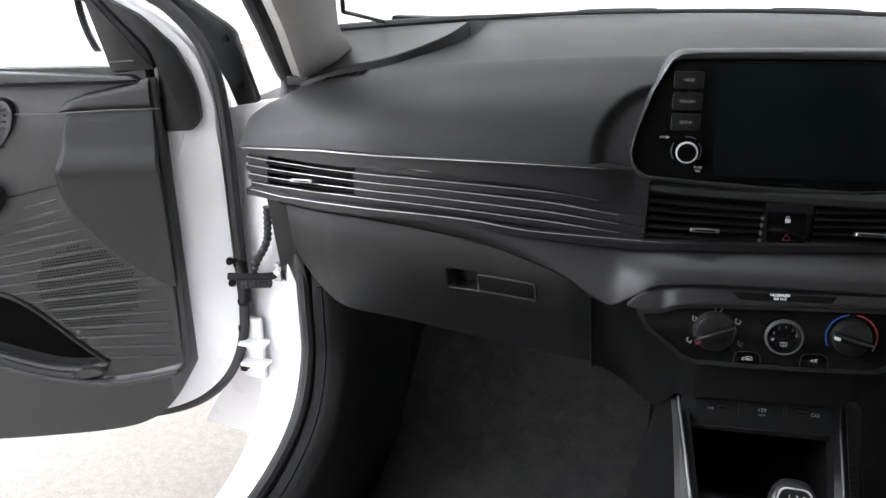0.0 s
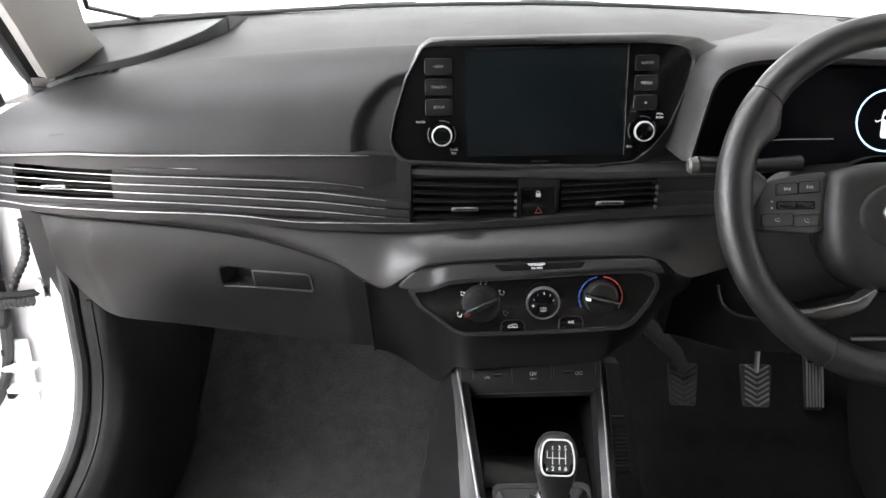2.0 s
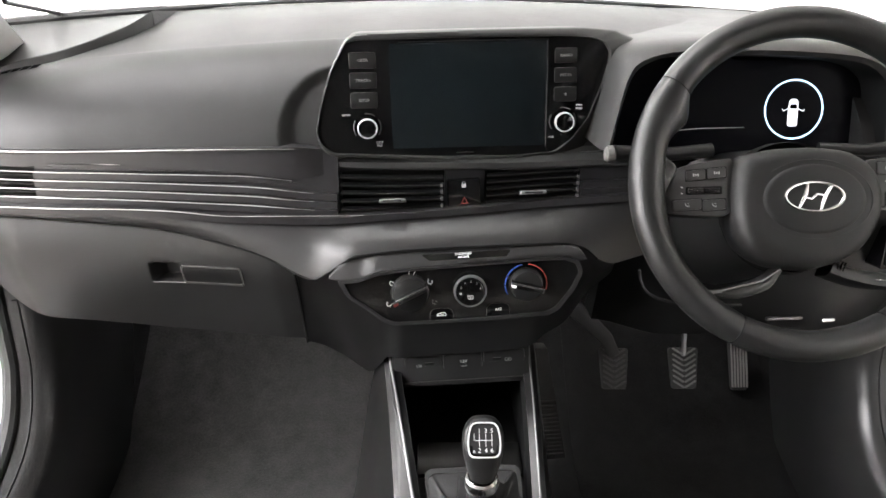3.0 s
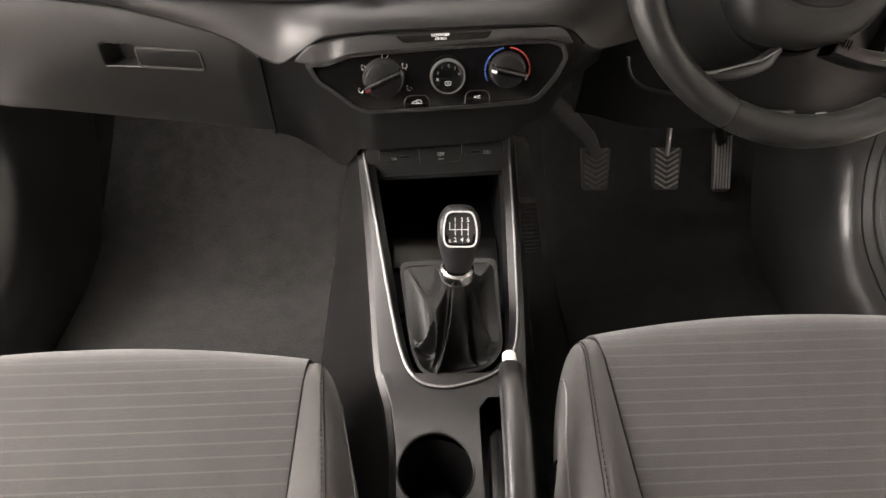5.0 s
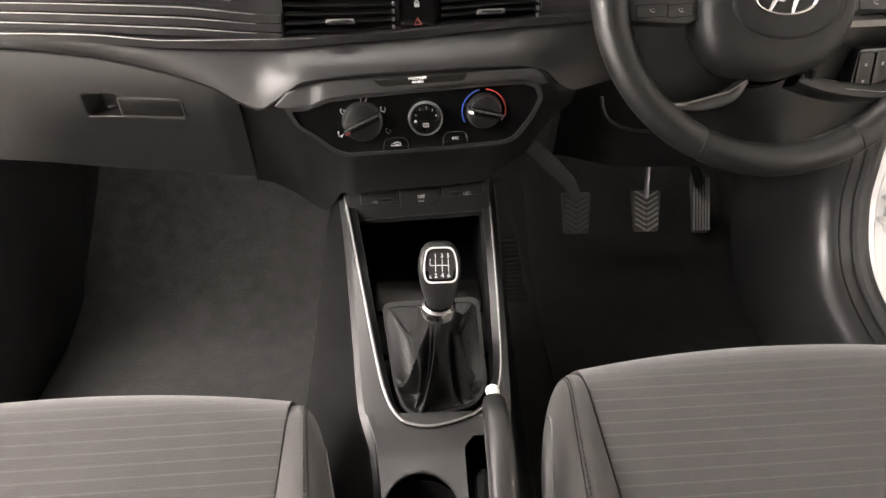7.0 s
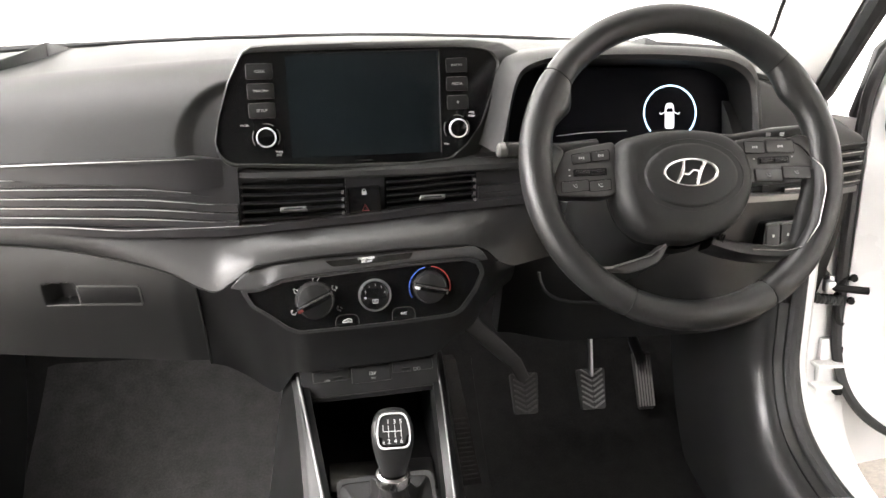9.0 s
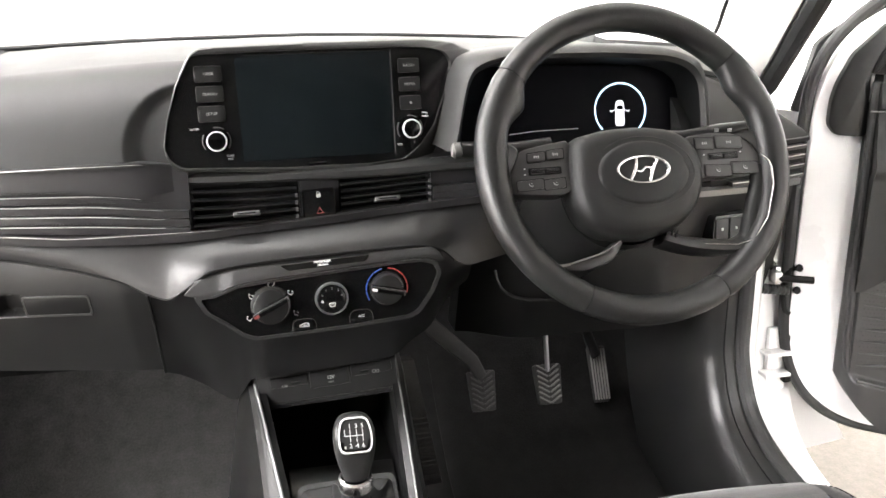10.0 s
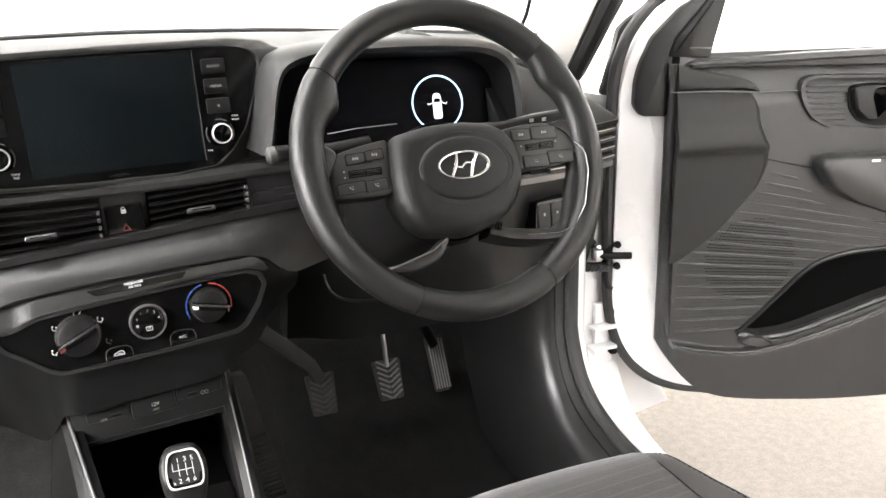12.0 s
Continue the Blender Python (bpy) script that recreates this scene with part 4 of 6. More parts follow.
part("coin_slot", block(pose(0.47, 1.048, 0.692, 0, 0, 4), 0.055, 0.006, 0.005, 0.001), SATIN, dash)

# ---- steering column and stalks ----
column = thing("steering_column", "black plastic steering column shroud with two stalks", "steering column")
WC = Vector((0.346, 0.808, 0.976))
WN = Vector((0, -math.cos(radians(24)), math.sin(radians(24))))
WM = plane_at(WC, (1, 0, 0), (0, math.sin(radians(24)), math.cos(radians(24))))
shroud = [[WM @ Vector((rx * math.cos(a) * (1 if abs(math.cos(a)) < 0.9 else 0.98), ry * math.sin(a) - 0.022, -d)) for a in [2 * math.pi * i / 28 for i in range(28)]] for d, rx, ry in ((0.05, 0.05, 0.05), (0.055, 0.064, 0.066), (0.11, 0.072, 0.074), (0.2, 0.075, 0.085), (0.27, 0.075, 0.09))]
part("shroud", quads(shroud, closed=True), HARD, column)
SMl = [WM @ Vector(p) for p in ((-0.06, 0.05, -0.105), (-0.11, 0.045, -0.1), (-0.15, 0.044, -0.095), (-0.18, 0.044, -0.092))]
st = part("stalk", tube(SMl, [0.009, 0.008, 0.0098, 0.0102], 12), HARD, column, "black wiper stalk")
part("stalk_tip", tube([SMl[3], SMl[3] + Vector((-0.008, 0, -0.001)), SMl[3] + Vector((-0.011, 0, -0.001))], [0.0101, 0.0098, 0.007], 12), material("grey_stalk_tip", (0.055, 0.053, 0.05), 0.5), st, "pale grey stalk end")
part("stalk_mark", block(Matrix.Translation(SMl[2] + Vector((-0.005, -0.0098, 0.0))), 0.006, 0.001, 0.005, 0.0004), DIMPRINT, st)
SMr = [WM @ Vector(p) for p in ((0.06, 0.05, -0.085), (0.11, 0.046, -0.075), (0.155, 0.048, -0.065), (0.19, 0.05, -0.058))]
st = part("stalk", tube(SMr, [0.009, 0.009, 0.012, 0.01], 12, flat=0.75, up=(0, 0, 1)), HARD, column, "black light stalk")
for dx in (-0.012, 0.006, 0.02):
    part("stalk_mark", block(Matrix.Translation(SMr[2] + Vector((dx, -0.0122, 0.002))), 0.006, 0.001, 0.0045, 0.0004), DIMPRINT, st)

# ---- steering wheel ----
wheel = thing("steering_wheel", "black leather steering wheel with chrome-lined spokes", "steering wheel")
R0 = 0.1745
RIM = WM @ Matrix.Translation((0.006, -0.001, 0))
SEAMS = [radians(a) for a in (143.5, 42.5, -116.5, -61.5)]


def near_angle(a, deg, wide):
    d = math.atan2(math.sin(a - radians(deg)), math.cos(a - radians(deg)))
    return math.exp(-(d / wide) ** 2)


def rim_at(a, b, k=1.0):
    """A point of the rim: a runs round the wheel, b round the grip; thumb rests swell its inner side."""
    r = 0.0172 * k
    inward = 0.013 * near_angle(a, 153, 0.13) + 0.009 * near_angle(a, 31, 0.13) + 0.004 * near_angle(a, 180, 0.3) + 0.004 * near_angle(a, 0, 0.3)
    c = math.cos(b)
    rad = R0 + r * c - inward * max(0.0, -c) ** 1.5
    return RIM @ Vector((rad * math.cos(a), rad * math.sin(a), r * 1.08 * math.sin(b)))


def rim_part(a0, a1, name):
    n = max(8, int(abs(a1 - a0) / 0.035))
    rows = [[rim_at(lerp(a0, a1, i / n), 2 * math.pi * j / 24, (0.94, 0.985)[i] if i < 2 else (0.94, 0.985)[n - i] if n - i < 2 else 1.0) for j in range(24)] for i in range(n + 1)]
    part(name, quads(rows, closed=True), LEATHER, wheel, "black leather rim section")


rim_part(SEAMS[1], SEAMS[0], "rim_section")
rim_part(SEAMS[0], SEAMS[2] + 2 * math.pi, "rim_section")
rim_part(SEAMS[2], SEAMS[3], "rim_section")
rim_part(SEAMS[3], SEAMS[1], "rim_section")
for a in SEAMS:
    part("seam", tube([rim_at(a, 2 * math.pi * j / 24, 0.95) for j in range(24)], 0.0008, 5, closed=True), DEEP, wheel)
hubp = [(-0.0796, -0.0204), (-0.0782, 0.0), (-0.0765, 0.0155), (-0.0685, 0.0275), (-0.0322, 0.0355), (0.0118, 0.0375), (0.0488, 0.033), (0.0685, 0.0225), (0.0803, 0.0081), (0.0865, -0.0188), (0.081, -0.0451), (0.0644, -0.0708), (0.0424, -0.0863), (0.0008, -0.0965), (-0.0446, -0.0905), (-0.0689, -0.0725), (-0.0785, -0.0464)]


def dome(poly, m, levels):
    """A cushion over an outline: (shrink, height) from the rim to the crown."""
    cx, cy = sum(p[0] for p in poly) / len(poly), sum(p[1] for p in poly) / len(poly)
    rows = [[m @ Vector((cx + (x - cx) * k, cy + (y - cy) * k, z)) for x, y in poly] for k, z in levels]
    bm = quads(rows, closed=True)
    bm.verts.ensure_lookup_table()
    n = len(poly)
    bm.faces.new([bm.verts[(len(rows) - 1) * n + j] for j in range(n)])
    bmesh.ops.recalc_face_normals(bm, faces=bm.faces)
    return bm


hub = part("airbag_cover", dome(rounded(hubp, 0.012, 4), WM, ((0.82, -0.06), (0.95, -0.035), (1.0, -0.012), (0.995, 0.0), (0.975, 0.007), (0.935, 0.0135), (0.86, 0.0185), (0.76, 0.0212), (0.7, 0.0215))), HUB, wheel, "soft black airbag cover", sharp=60)
EC = (0.0044, -0.0206)
EL = lambda k: [(EC[0] + 0.0615 * k * math.cos(a), EC[1] + 0.0415 * k * math.sin(a)) for a in [2 * math.pi * i / 56 for i in range(56)]]
rows = [[WM @ Vector((x, y, z)) for x, y in EL(k)] for k, z in ((1.02, 0.0185), (1.015, 0.0213), (1.0, 0.0217), (0.985, 0.0212), (0.965, 0.0196), (0.93, 0.0192), (0.9, 0.0205), (0.87, 0.0226), (0.8, 0.0238), (0.6, 0.0252), (0.3, 0.026))]
bm = quads(rows, closed=True)
bm.verts.ensure_lookup_table()
bm.faces.new([bm.verts[len(bm.verts) - 56 + j] for j in range(56)])
bmesh.ops.recalc_face_normals(bm, faces=bm.faces)
part("cover_centre", bm, HUB, hub, "domed oval centre with a ring groove", sharp=60)
LGM = WM @ Matrix.Translation((0.0018, -0.0186, 0.0254))
bad = part("badge", lathe([(0, 0.0012), (0.93, 0.001), (0.97, 0.0)], LGM @ Matrix.Diagonal((0.031, 0.0156, 1, 1)), 40), SATINKEY, hub, "oval chrome-ringed badge")
part("badge_ring", tube([LGM @ Vector((0.0305 * math.cos(a), 0.015 * math.sin(a), 0.0015)) for a in [2 * math.pi * i / 56 for i in range(56)]], [0.0012 + 0.0006 * abs(math.cos(2 * math.pi * i / 56)) for i in range(56)], 8, closed=True), CHROME, bad)
for pts, r in ((((-0.0165, -0.0118), (-0.012, -0.004), (-0.0085, 0.004), (-0.007, 0.0135)), (0.0016, 0.0021, 0.0021, 0.0014)), (((0.0065, -0.0138), (0.0095, -0.004), (0.013, 0.004), (0.0185, 0.0118)), (0.0014, 0.0021, 0.0021, 0.0016)), (((-0.0105, -0.0008), (-0.003, -0.0022), (0.003, 0.0028), (0.0115, 0.0012)), (0.0014, 0.0013, 0.0013, 0.0014))):
    part("badge_stroke", tube([LGM @ Vector((*q, 0.0016)) for q in pts], list(r), 8, flat=0.6, up=WN), CHROME, bad)
part("airbag_mark", joined(*[block(WM @ Matrix.Translation((0.004 + dx, -0.0735, 0.0172)) @ Matrix.Rotation(radians(-16), 4, "X"), 0.0042, 0.0042, 0.0006, 0) for dx in (-0.0125, -0.0075, -0.0025, 0.0025, 0.0075, 0.0125)]), SATINKEY, hub)
podl = [(-0.133, 0.0152), (-0.105, 0.021), (-0.0745, 0.0256), (-0.072, -0.03), (-0.084, -0.0385), (-0.152, -0.0355), (-0.1545, -0.03), (-0.1443, -0.0053)]
podr = [(0.0688, 0.0235), (0.1, 0.027), (0.128, 0.0261), (0.1509, 0.0133), (0.1673, -0.0121), (0.1606, -0.0215), (0.0871, -0.0275), (0.075, -0.028)]
SPOKE = material("satin_charcoal_spoke_plastic", (0.026, 0.0257, 0.0253), 0.42, grain=0.1, vary=0.06)
for poly, keys in ((podl, ((-0.115, 0.0054, 0.0208, 0.0105), (-0.0925, 0.0078, 0.02, 0.0105), (-0.1245, -0.0264, 0.031, 0.0112), (-0.0955, -0.0263, 0.0245, 0.0112))), (podr, ((0.0915, 0.0145, 0.0235, 0.013), (0.1225, 0.0148, 0.0335, 0.0145), (0.105, -0.0187, 0.033, 0.0135), (0.1395, -0.0165, 0.034, 0.0135)))):
    left = poly is podl
    sp = part("spoke_pod", dome(rounded(poly, 0.006, 4), WM, ((0.9, -0.034), (0.985, -0.026), (1.0, -0.01), (1.0, 0.0005), (0.985, 0.0032), (0.95, 0.004))), SPOKE, wheel, "charcoal spoke panel with buttons", sharp=50)
    web = [(-0.1655, 0.03), (-0.152, 0.032), (-0.131, 0.0165), (-0.143, -0.006), (-0.1535, -0.034), (-0.162, -0.03)] if left else [(0.152, 0.03), (0.14, 0.027), (0.129, 0.0255), (0.1515, 0.0135), (0.167, -0.009), (0.174, -0.012), (0.176, 0.02)]
    part("spoke_web", dome(rounded(web, 0.008, 4), WM, ((0.9, -0.028), (1.0, -0.02), (1.0, -0.004), (0.95, 0.002), (0.8, 0.0035))), LEATHER, wheel, sharp=60)
    for n_, (x, y, w, h) in enumerate(keys):
        tilt = 0.002 if left else -0.001
        shape = lambda e: rounded([(x - w / 2 - e, y - h / 2 - e), (x + w / 2 + e, y - h / 2 + tilt - e), (x + w / 2 + e, y + h / 2 + tilt + e), (x - w / 2 - e, y + h / 2 + e)], 0.002)
        k = part("spoke_button", prism(shape(0), WM, 0, 0.0054, 0.001), SPOKE, sp)
        part("button_gap", ringplate(shape(0.0009), shape(0), WM, 0.002, 0.0044), DEEP, k)
        mk = WM @ Matrix.Translation((x, y + tilt / 2, 0.0056))
        if n_ < 2:
            bits = [block(mk @ Matrix.Translation((dx, 0, 0)), 0.0014, 0.003 - 0.0008 * (q % 2), 0.0003, 0) for q, dx in enumerate((-0.0024, 0.0, 0.0024))]
        else:
            bits = [tube([mk @ Vector(q) for q in ((-0.0024, 0.0016, 0), (-0.0014, -0.0008, 0), (0.001, -0.0018, 0), (0.0024, -0.001, 0))], 0.0005, 5), tube([mk @ Vector(q) for q in ((0.0, 0.0016, 0), (0.0018, 0.001, 0))], 0.0004, 4)]
        part("button_mark", joined(*bits), DIMPRINT, k)
    x, y = (-0.1063, -0.0101) if left else (0.1131, -0.0018)
    part("roller_edge", ringplate(rounded([(x - 0.0195, y - 0.0048), (x + 0.0195, y - 0.0038), (x + 0.0195, y + 0.0048), (x - 0.0195, y + 0.0038)], 0.002), rounded([(x - 0.0172, y - 0.0032), (x + 0.0172, y - 0.0022), (x + 0.0172, y + 0.0032), (x - 0.0172, y + 0.0022)], 0.002), WM, 0.002, 0.0046), DEEP, sp)
    for q in (-1, 1):
        part("roller", prism(rounded([(x + q * 0.0087 - 0.0083, y - 0.003), (x + q * 0.0087 + 0.0083, y - 0.0024), (x + q * 0.0087 + 0.0083, y + 0.003), (x + q * 0.0087 - 0.0083, y + 0.0024)], 0.0012), WM, 0, 0.0068, 0.0014), SATINKEY, sp, "black roller switch")
    for dx, dy in ((-0.0235, 0.0035), (-0.0235, -0.003)) if left else ((-0.0235, 0.002), (0.0235, 0.004)):
        part("button_mark", block(WM @ Matrix.Translation((x + dx, y + dy, 0.0042)), 0.002, 0.0016, 0.0004, 0), DIMPRINT, sp)
bl_top = [(-0.118, -0.110), (-0.1, -0.1165), (-0.0857, -0.1155), (-0.0419, -0.1045), (-0.0235, -0.0925)]
bl_low = [(-0.114, -0.1185), (-0.0927, -0.1235), (-0.07, -0.1255), (-0.0326, -0.1145), (-0.0195, -0.0965)]
ba, bb = [[pchip(list(enumerate(p[i] for p in l))) for i in (0, 1)] for l in (bl_top, bl_low)]
rows = []
for i in range(25):
    q = i / 6
    a, b = Vector((ba[0](q), ba[1](q))), Vector((bb[0](q), bb[1](q)))
    rows.append([WM @ Vector((*a.lerp(b, k), z)) for k, z in ((0, -0.03), (0, -0.008), (0.06, -0.005), (0.16, -0.0035), (0.84, -0.0045), (0.95, -0.007), (1, -0.011), (1, -0.03))])
bl = part("lower_spoke", quads(rows, closed=True), SPOKE, wheel, "satin grey lower spoke", sharp=60)
part("spoke_line", tube([WM @ Vector(p) for p in ((-0.1, -0.1175, -0.0025), (-0.0857, -0.1168, -0.0025), (-0.0419, -0.1058, -0.0025), (-0.0228, -0.0935, -0.0025))], [0.0012, 0.0012, 0.0011, 0.0007], 8), DARKCHROME, bl)
part("spoke_edge", tube([WM @ Vector(p) for p in ((-0.1545, -0.031, 0.003), (-0.1522, -0.0506, 0.004), (-0.1355, -0.0829, 0.005), (-0.115, -0.1089, 0.005), (-0.1035, -0.119, 0.003), (-0.0865, -0.118, -0.001))], [0.0007, 0.0008, 0.0009, 0.001, 0.0011, 0.0009], 8), DARKCHROME, wheel, "bright spoke edging")
rs_in = [(0.0329, -0.0845), (0.0539, -0.0915), (0.0756, -0.0955), (0.1126, -0.0998), (0.125, -0.095), (0.129, -0.086), (0.1382, -0.06), (0.1484, -0.0337), (0.153, -0.015)]
rs_out = [(0.0251, -0.1005), (0.045, -0.1075), (0.0651, -0.1128), (0.1, -0.117), (0.13, -0.1174), (0.15, -0.1085), (0.159, -0.08), (0.1695, -0.041), (0.1705, -0.012)]
ca, cb = [[pchip(list(enumerate(p[i] for p in l))) for i in (0, 1)] for l in (rs_in, rs_out)]
rows = []
for i in range(33):
    q = i / 4
    a, b = Vector((ca[0](q), ca[1](q))), Vector((cb[0](q), cb[1](q)))
    back = lerp(-0.028, -0.006, step(3.0, 4.5, q))
    rows.append([WM @ Vector((*a.lerp(b, k), z)) for k, z in ((0, back), (0, max(back, -0.008)), (0.12, 0.002), (0.4, 0.006), (0.8, 0.006), (1, 0.0), (1, back))])
part("lower_spoke", quads(rows, closed=True), SATINKEY, wheel, "smooth black lower spoke", sharp=50)
for q in (0.012, 0.016, 0.02):
    part("spoke_rib", tube([WM @ Vector((0.031 + q * 0.7, -0.082 - q * 0.25, 0.004)), WM @ Vector((0.026 + q * 0.7, -0.091 - q * 0.25, 0.0055))], 0.0009, 6), GLOSS, wheel)
part("spoke_edge", tube([WM @ Vector(p) for p in ((0.1555, -0.003, 0.014), (0.1635, -0.0135, 0.017), (0.165, -0.0213, 0.018), (0.164, -0.0414, 0.018), (0.151, -0.0807, 0.017), (0.1335, -0.1045, 0.013), (0.1138, -0.1085, 0.0085), (0.075, -0.105, 0.0065))], [0.0008, 0.0012, 0.0013, 0.0013, 0.0012, 0.0008, 0.0004, 0.0002], 8), CHROME, wheel, "bright spoke edging")
part("hub_back", lathe([(0.03, -0.075), (0.06, -0.065), (0.075, -0.045), (0.072, -0.025)], WM @ Matrix.Translation((0, -0.025, 0)), 28), DEEP, wheel)

# ---- centre console ----
console = thing("centre_console", "black plastic centre console with silver-edged gear surround", "console")
def rail_z(y):
    return pchip([(0.3, 0.462), (0.5, 0.465), (0.6, 0.47), (0.66, 0.485), (0.72, 0.512), (0.8, 0.552), (0.9, 0.601), (1.03, 0.66)])(y)


cl = pchip([(0.3, -0.07), (0.6, -0.071), (0.68, -0.078), (0.72, -0.09), (0.8, -0.098), (0.95, -0.113), (1.06, -0.128)])
cr = pchip([(0.3, 0.085), (0.6, 0.088), (0.68, 0.09), (0.72, 0.095), (0.8, 0.098), (0.95, 0.101), (1.06, 0.104)])
ul = pchip([(0.695, 0.0), (0.70, -0.035), (0.715, -0.046), (0.74, -0.055), (0.78, -0.066), (0.87, -0.084), (0.94, -0.097), (1.011, -0.11)])
ur = pchip([(0.695, 0.005), (0.705, 0.04), (0.716, 0.058), (0.74, 0.078), (0.78, 0.085), (0.838, 0.087), (0.956, 0.09), (1.029, 0.091)])
for side, cf, foot in ((-1, cl, -0.19), (1, cr, 0.15)):
    rows = []
    for y in span(0.3, 1.06, 36):
        z = rail_z(y)
        xi = ul(max(y, 0.715)) if side < 0 else ur(max(y, 0.715))
        if y < 0.70:
            xi = 0.0
        e = cf(y)
        sx = e - side * 0.009
        rows.append([(xi, y, z + 0.0005), (lerp(xi, sx, 0.6), y, z + 0.0005), (sx, y, z - 0.002), (e - side * 0.0025, y, z - 0.006), (e, y, z - 0.015), (lerp(e, foot, 0.3), y, lerp(z, 0.27, 0.3)), (foot, y, 0.27)])
    if side < 0:
        LROWS = rows
    else:
        RROWS = rows
for rr in (LROWS, RROWS):
    part("side_panel", quads([r[2:] for r in rr]), HARD, console)
    part("surround_top", quads([r[:3] for r in rr if r[0][1] > 0.70]), PAD, console)
# top deck round the two cup wells and the lever slot
CUPS = ((-0.0178, 0.601, 0.0418, 0.046), (-0.0105, 0.497, 0.049, 0.046))


us = sorted(set(span(0.3, 0.672, 110) + span(0.675, 0.715, 24) + [0.688]))
NL, NS, NR = 70, 30, 8


def deck(y, k):
    xl, xr = cl(y) + 0.009, cr(y) - 0.009
    sl0, sl1 = 0.034 + 0.9 * max(0.0, y - 0.676), 0.0815 - 0.7 * max(0.0, y - 0.68)
    x = lerp(xl, sl0, k / NL) if k < NL else lerp(sl0, sl1, (k - NL) / NS) if k < NL + NS else lerp(sl1, xr, (k - NL - NS) / NR)
    return Vector((x, y, rail_z(y) - (0.002 if k in (0, NL + NS + NR) else 0)))


bm = bmesh.new()
grid_v = [[bm.verts.new(deck(y, k)) for k in range(NL + NS + NR + 1)] for y in us]


def in_hole(p):
    for cx, cy, rx, ry in CUPS:
        if ((p.x - cx) / rx) ** 2 + ((p.y - cy) / ry) ** 2 < 1:
            return True
    return abs(p.x + 0.0172) < 0.0178 and 0.5 < p.y < 0.6


for i in range(len(us) - 1):
    for j in range(NL + NS + NR):
        q = [grid_v[i][j], grid_v[i][j + 1], grid_v[i + 1][j + 1], grid_v[i + 1][j]]
        slot = NL <= j < NL + NS and us[i + 1] <= 0.688
        if not slot and not all(in_hole(v.co) for v in q):
            bm.faces.new(q)
bmesh.ops.delete(bm, geom=[v for v in bm.verts if not v.link_faces], context="VERTS")
for v in bm.verts:
    if not in_hole(v.co):
        continue
    moves = []
    for cx, cy, rx, ry in CUPS:
        dx, dy = (v.co.x - cx) / rx, (v.co.y - cy) / ry
        k = max(math.hypot(dx, dy), 1e-4)
        if k < 1:
            moves.append(Vector((cx + dx / k * rx * 1.0005, cy + dy / k * ry * 1.0005, v.co.z)))
    if 0.5 < v.co.y < 0.6:
        moves.append(Vector((-0.0172 + math.copysign(0.01781, v.co.x + 0.0172), v.co.y, v.co.z)))
    free = [p for p in moves if not in_hole(p)]
    if free:
        v.co = min(free, key=lambda p: (p - v.co).length)
part("top_deck", bm, PAD, console, "black console top with cup openings", sharp=50)
for cx, cy, rx, ry in CUPS:
    part("cup_well", lathe([(1.02, 0.0), (1.0, -0.004), (0.9, -0.075), (0.0, -0.076)], Matrix.Translation((cx, cy, 0.4695)) @ Matrix.Diagonal((rx, ry, 1, 1)), 40), DEEP, console, "dark round cup holder")
    turn = -90 if cy > 0.55 else 90
    arc = [radians(a) for a in span(turn + 27, turn + 333, 48)]
    part("cup_rim", tube([(cx + rx * math.cos(a), cy + ry * math.sin(a), rail_z(cy + ry * math.sin(a)) + 0.0003) for a in arc], 0.0012, 6), HARD, console)
part("cup_channel", prism([(-0.036, 0.45), (0.002, 0.45), (0.002, 0.64), (-0.036, 0.64)], pose(0, 0, 0), 0.394, 0.4), DEEP, console)
part("lever_slot", joined(prism(rounded([(0.03, 0.28), (0.088, 0.28), (0.088, 0.7), (0.036, 0.7)], 0.01), pose(0, 0, 0), 0.405, 0.43)), HARD, console)
part("slot_liner", prism(rounded([(0.041, 0.545), (0.062, 0.545), (0.062, 0.668), (0.056, 0.672), (0.046, 0.662)], 0.006), pose(0, 0, 0), 0.42, 0.462, 0.004), HARD, console, "plastic lever boot in the slot")
# silver U-shaped edge of the gear surround
UL = [(-0.11, 1.03), (-0.1095, 1.011), (-0.097, 0.94), (-0.084, 0.869), (-0.067, 0.781), (-0.0575, 0.742), (-0.047, 0.717), (-0.03, 0.702), (-0.005, 0.698), (0.03, 0.704), (0.055, 0.714), (0.072, 0.728), (0.082, 0.75), (0.0865, 0.79), (0.088, 0.84), (0.0905, 0.956), (0.0915, 1.03)]
fx, fy = pchip([(i, p[0]) for i, p in enumerate(UL)]), pchip([(i, p[1]) for i, p in enumerate(UL)])
UPATH = [(fx(i / 6), fy(i / 6)) for i in range(6 * (len(UL) - 1) + 1)]
part("surround_edge", tube([(x, y, rail_z(y) + 0.0025) for x, y in UPATH], [lerp(0.0023, 0.0015, step(0.35, 0.7, i / 96)) for i in range(len(UPATH))], 12, flat=0.7, up=(0, -0.3, 1)), DARKCHROME, console, "satin silver edging")
part("surround_inner", quads([[(x, y, rail_z(y) + 0.001), (x * 0.88 + 0.001, lerp(y, 0.86, 0.05), rail_z(y) - 0.004), (x * 0.84 + 0.001, lerp(y, 0.86, 0.09), rail_z(y) - 0.03)] for x, y in UPATH]), HARD, console)
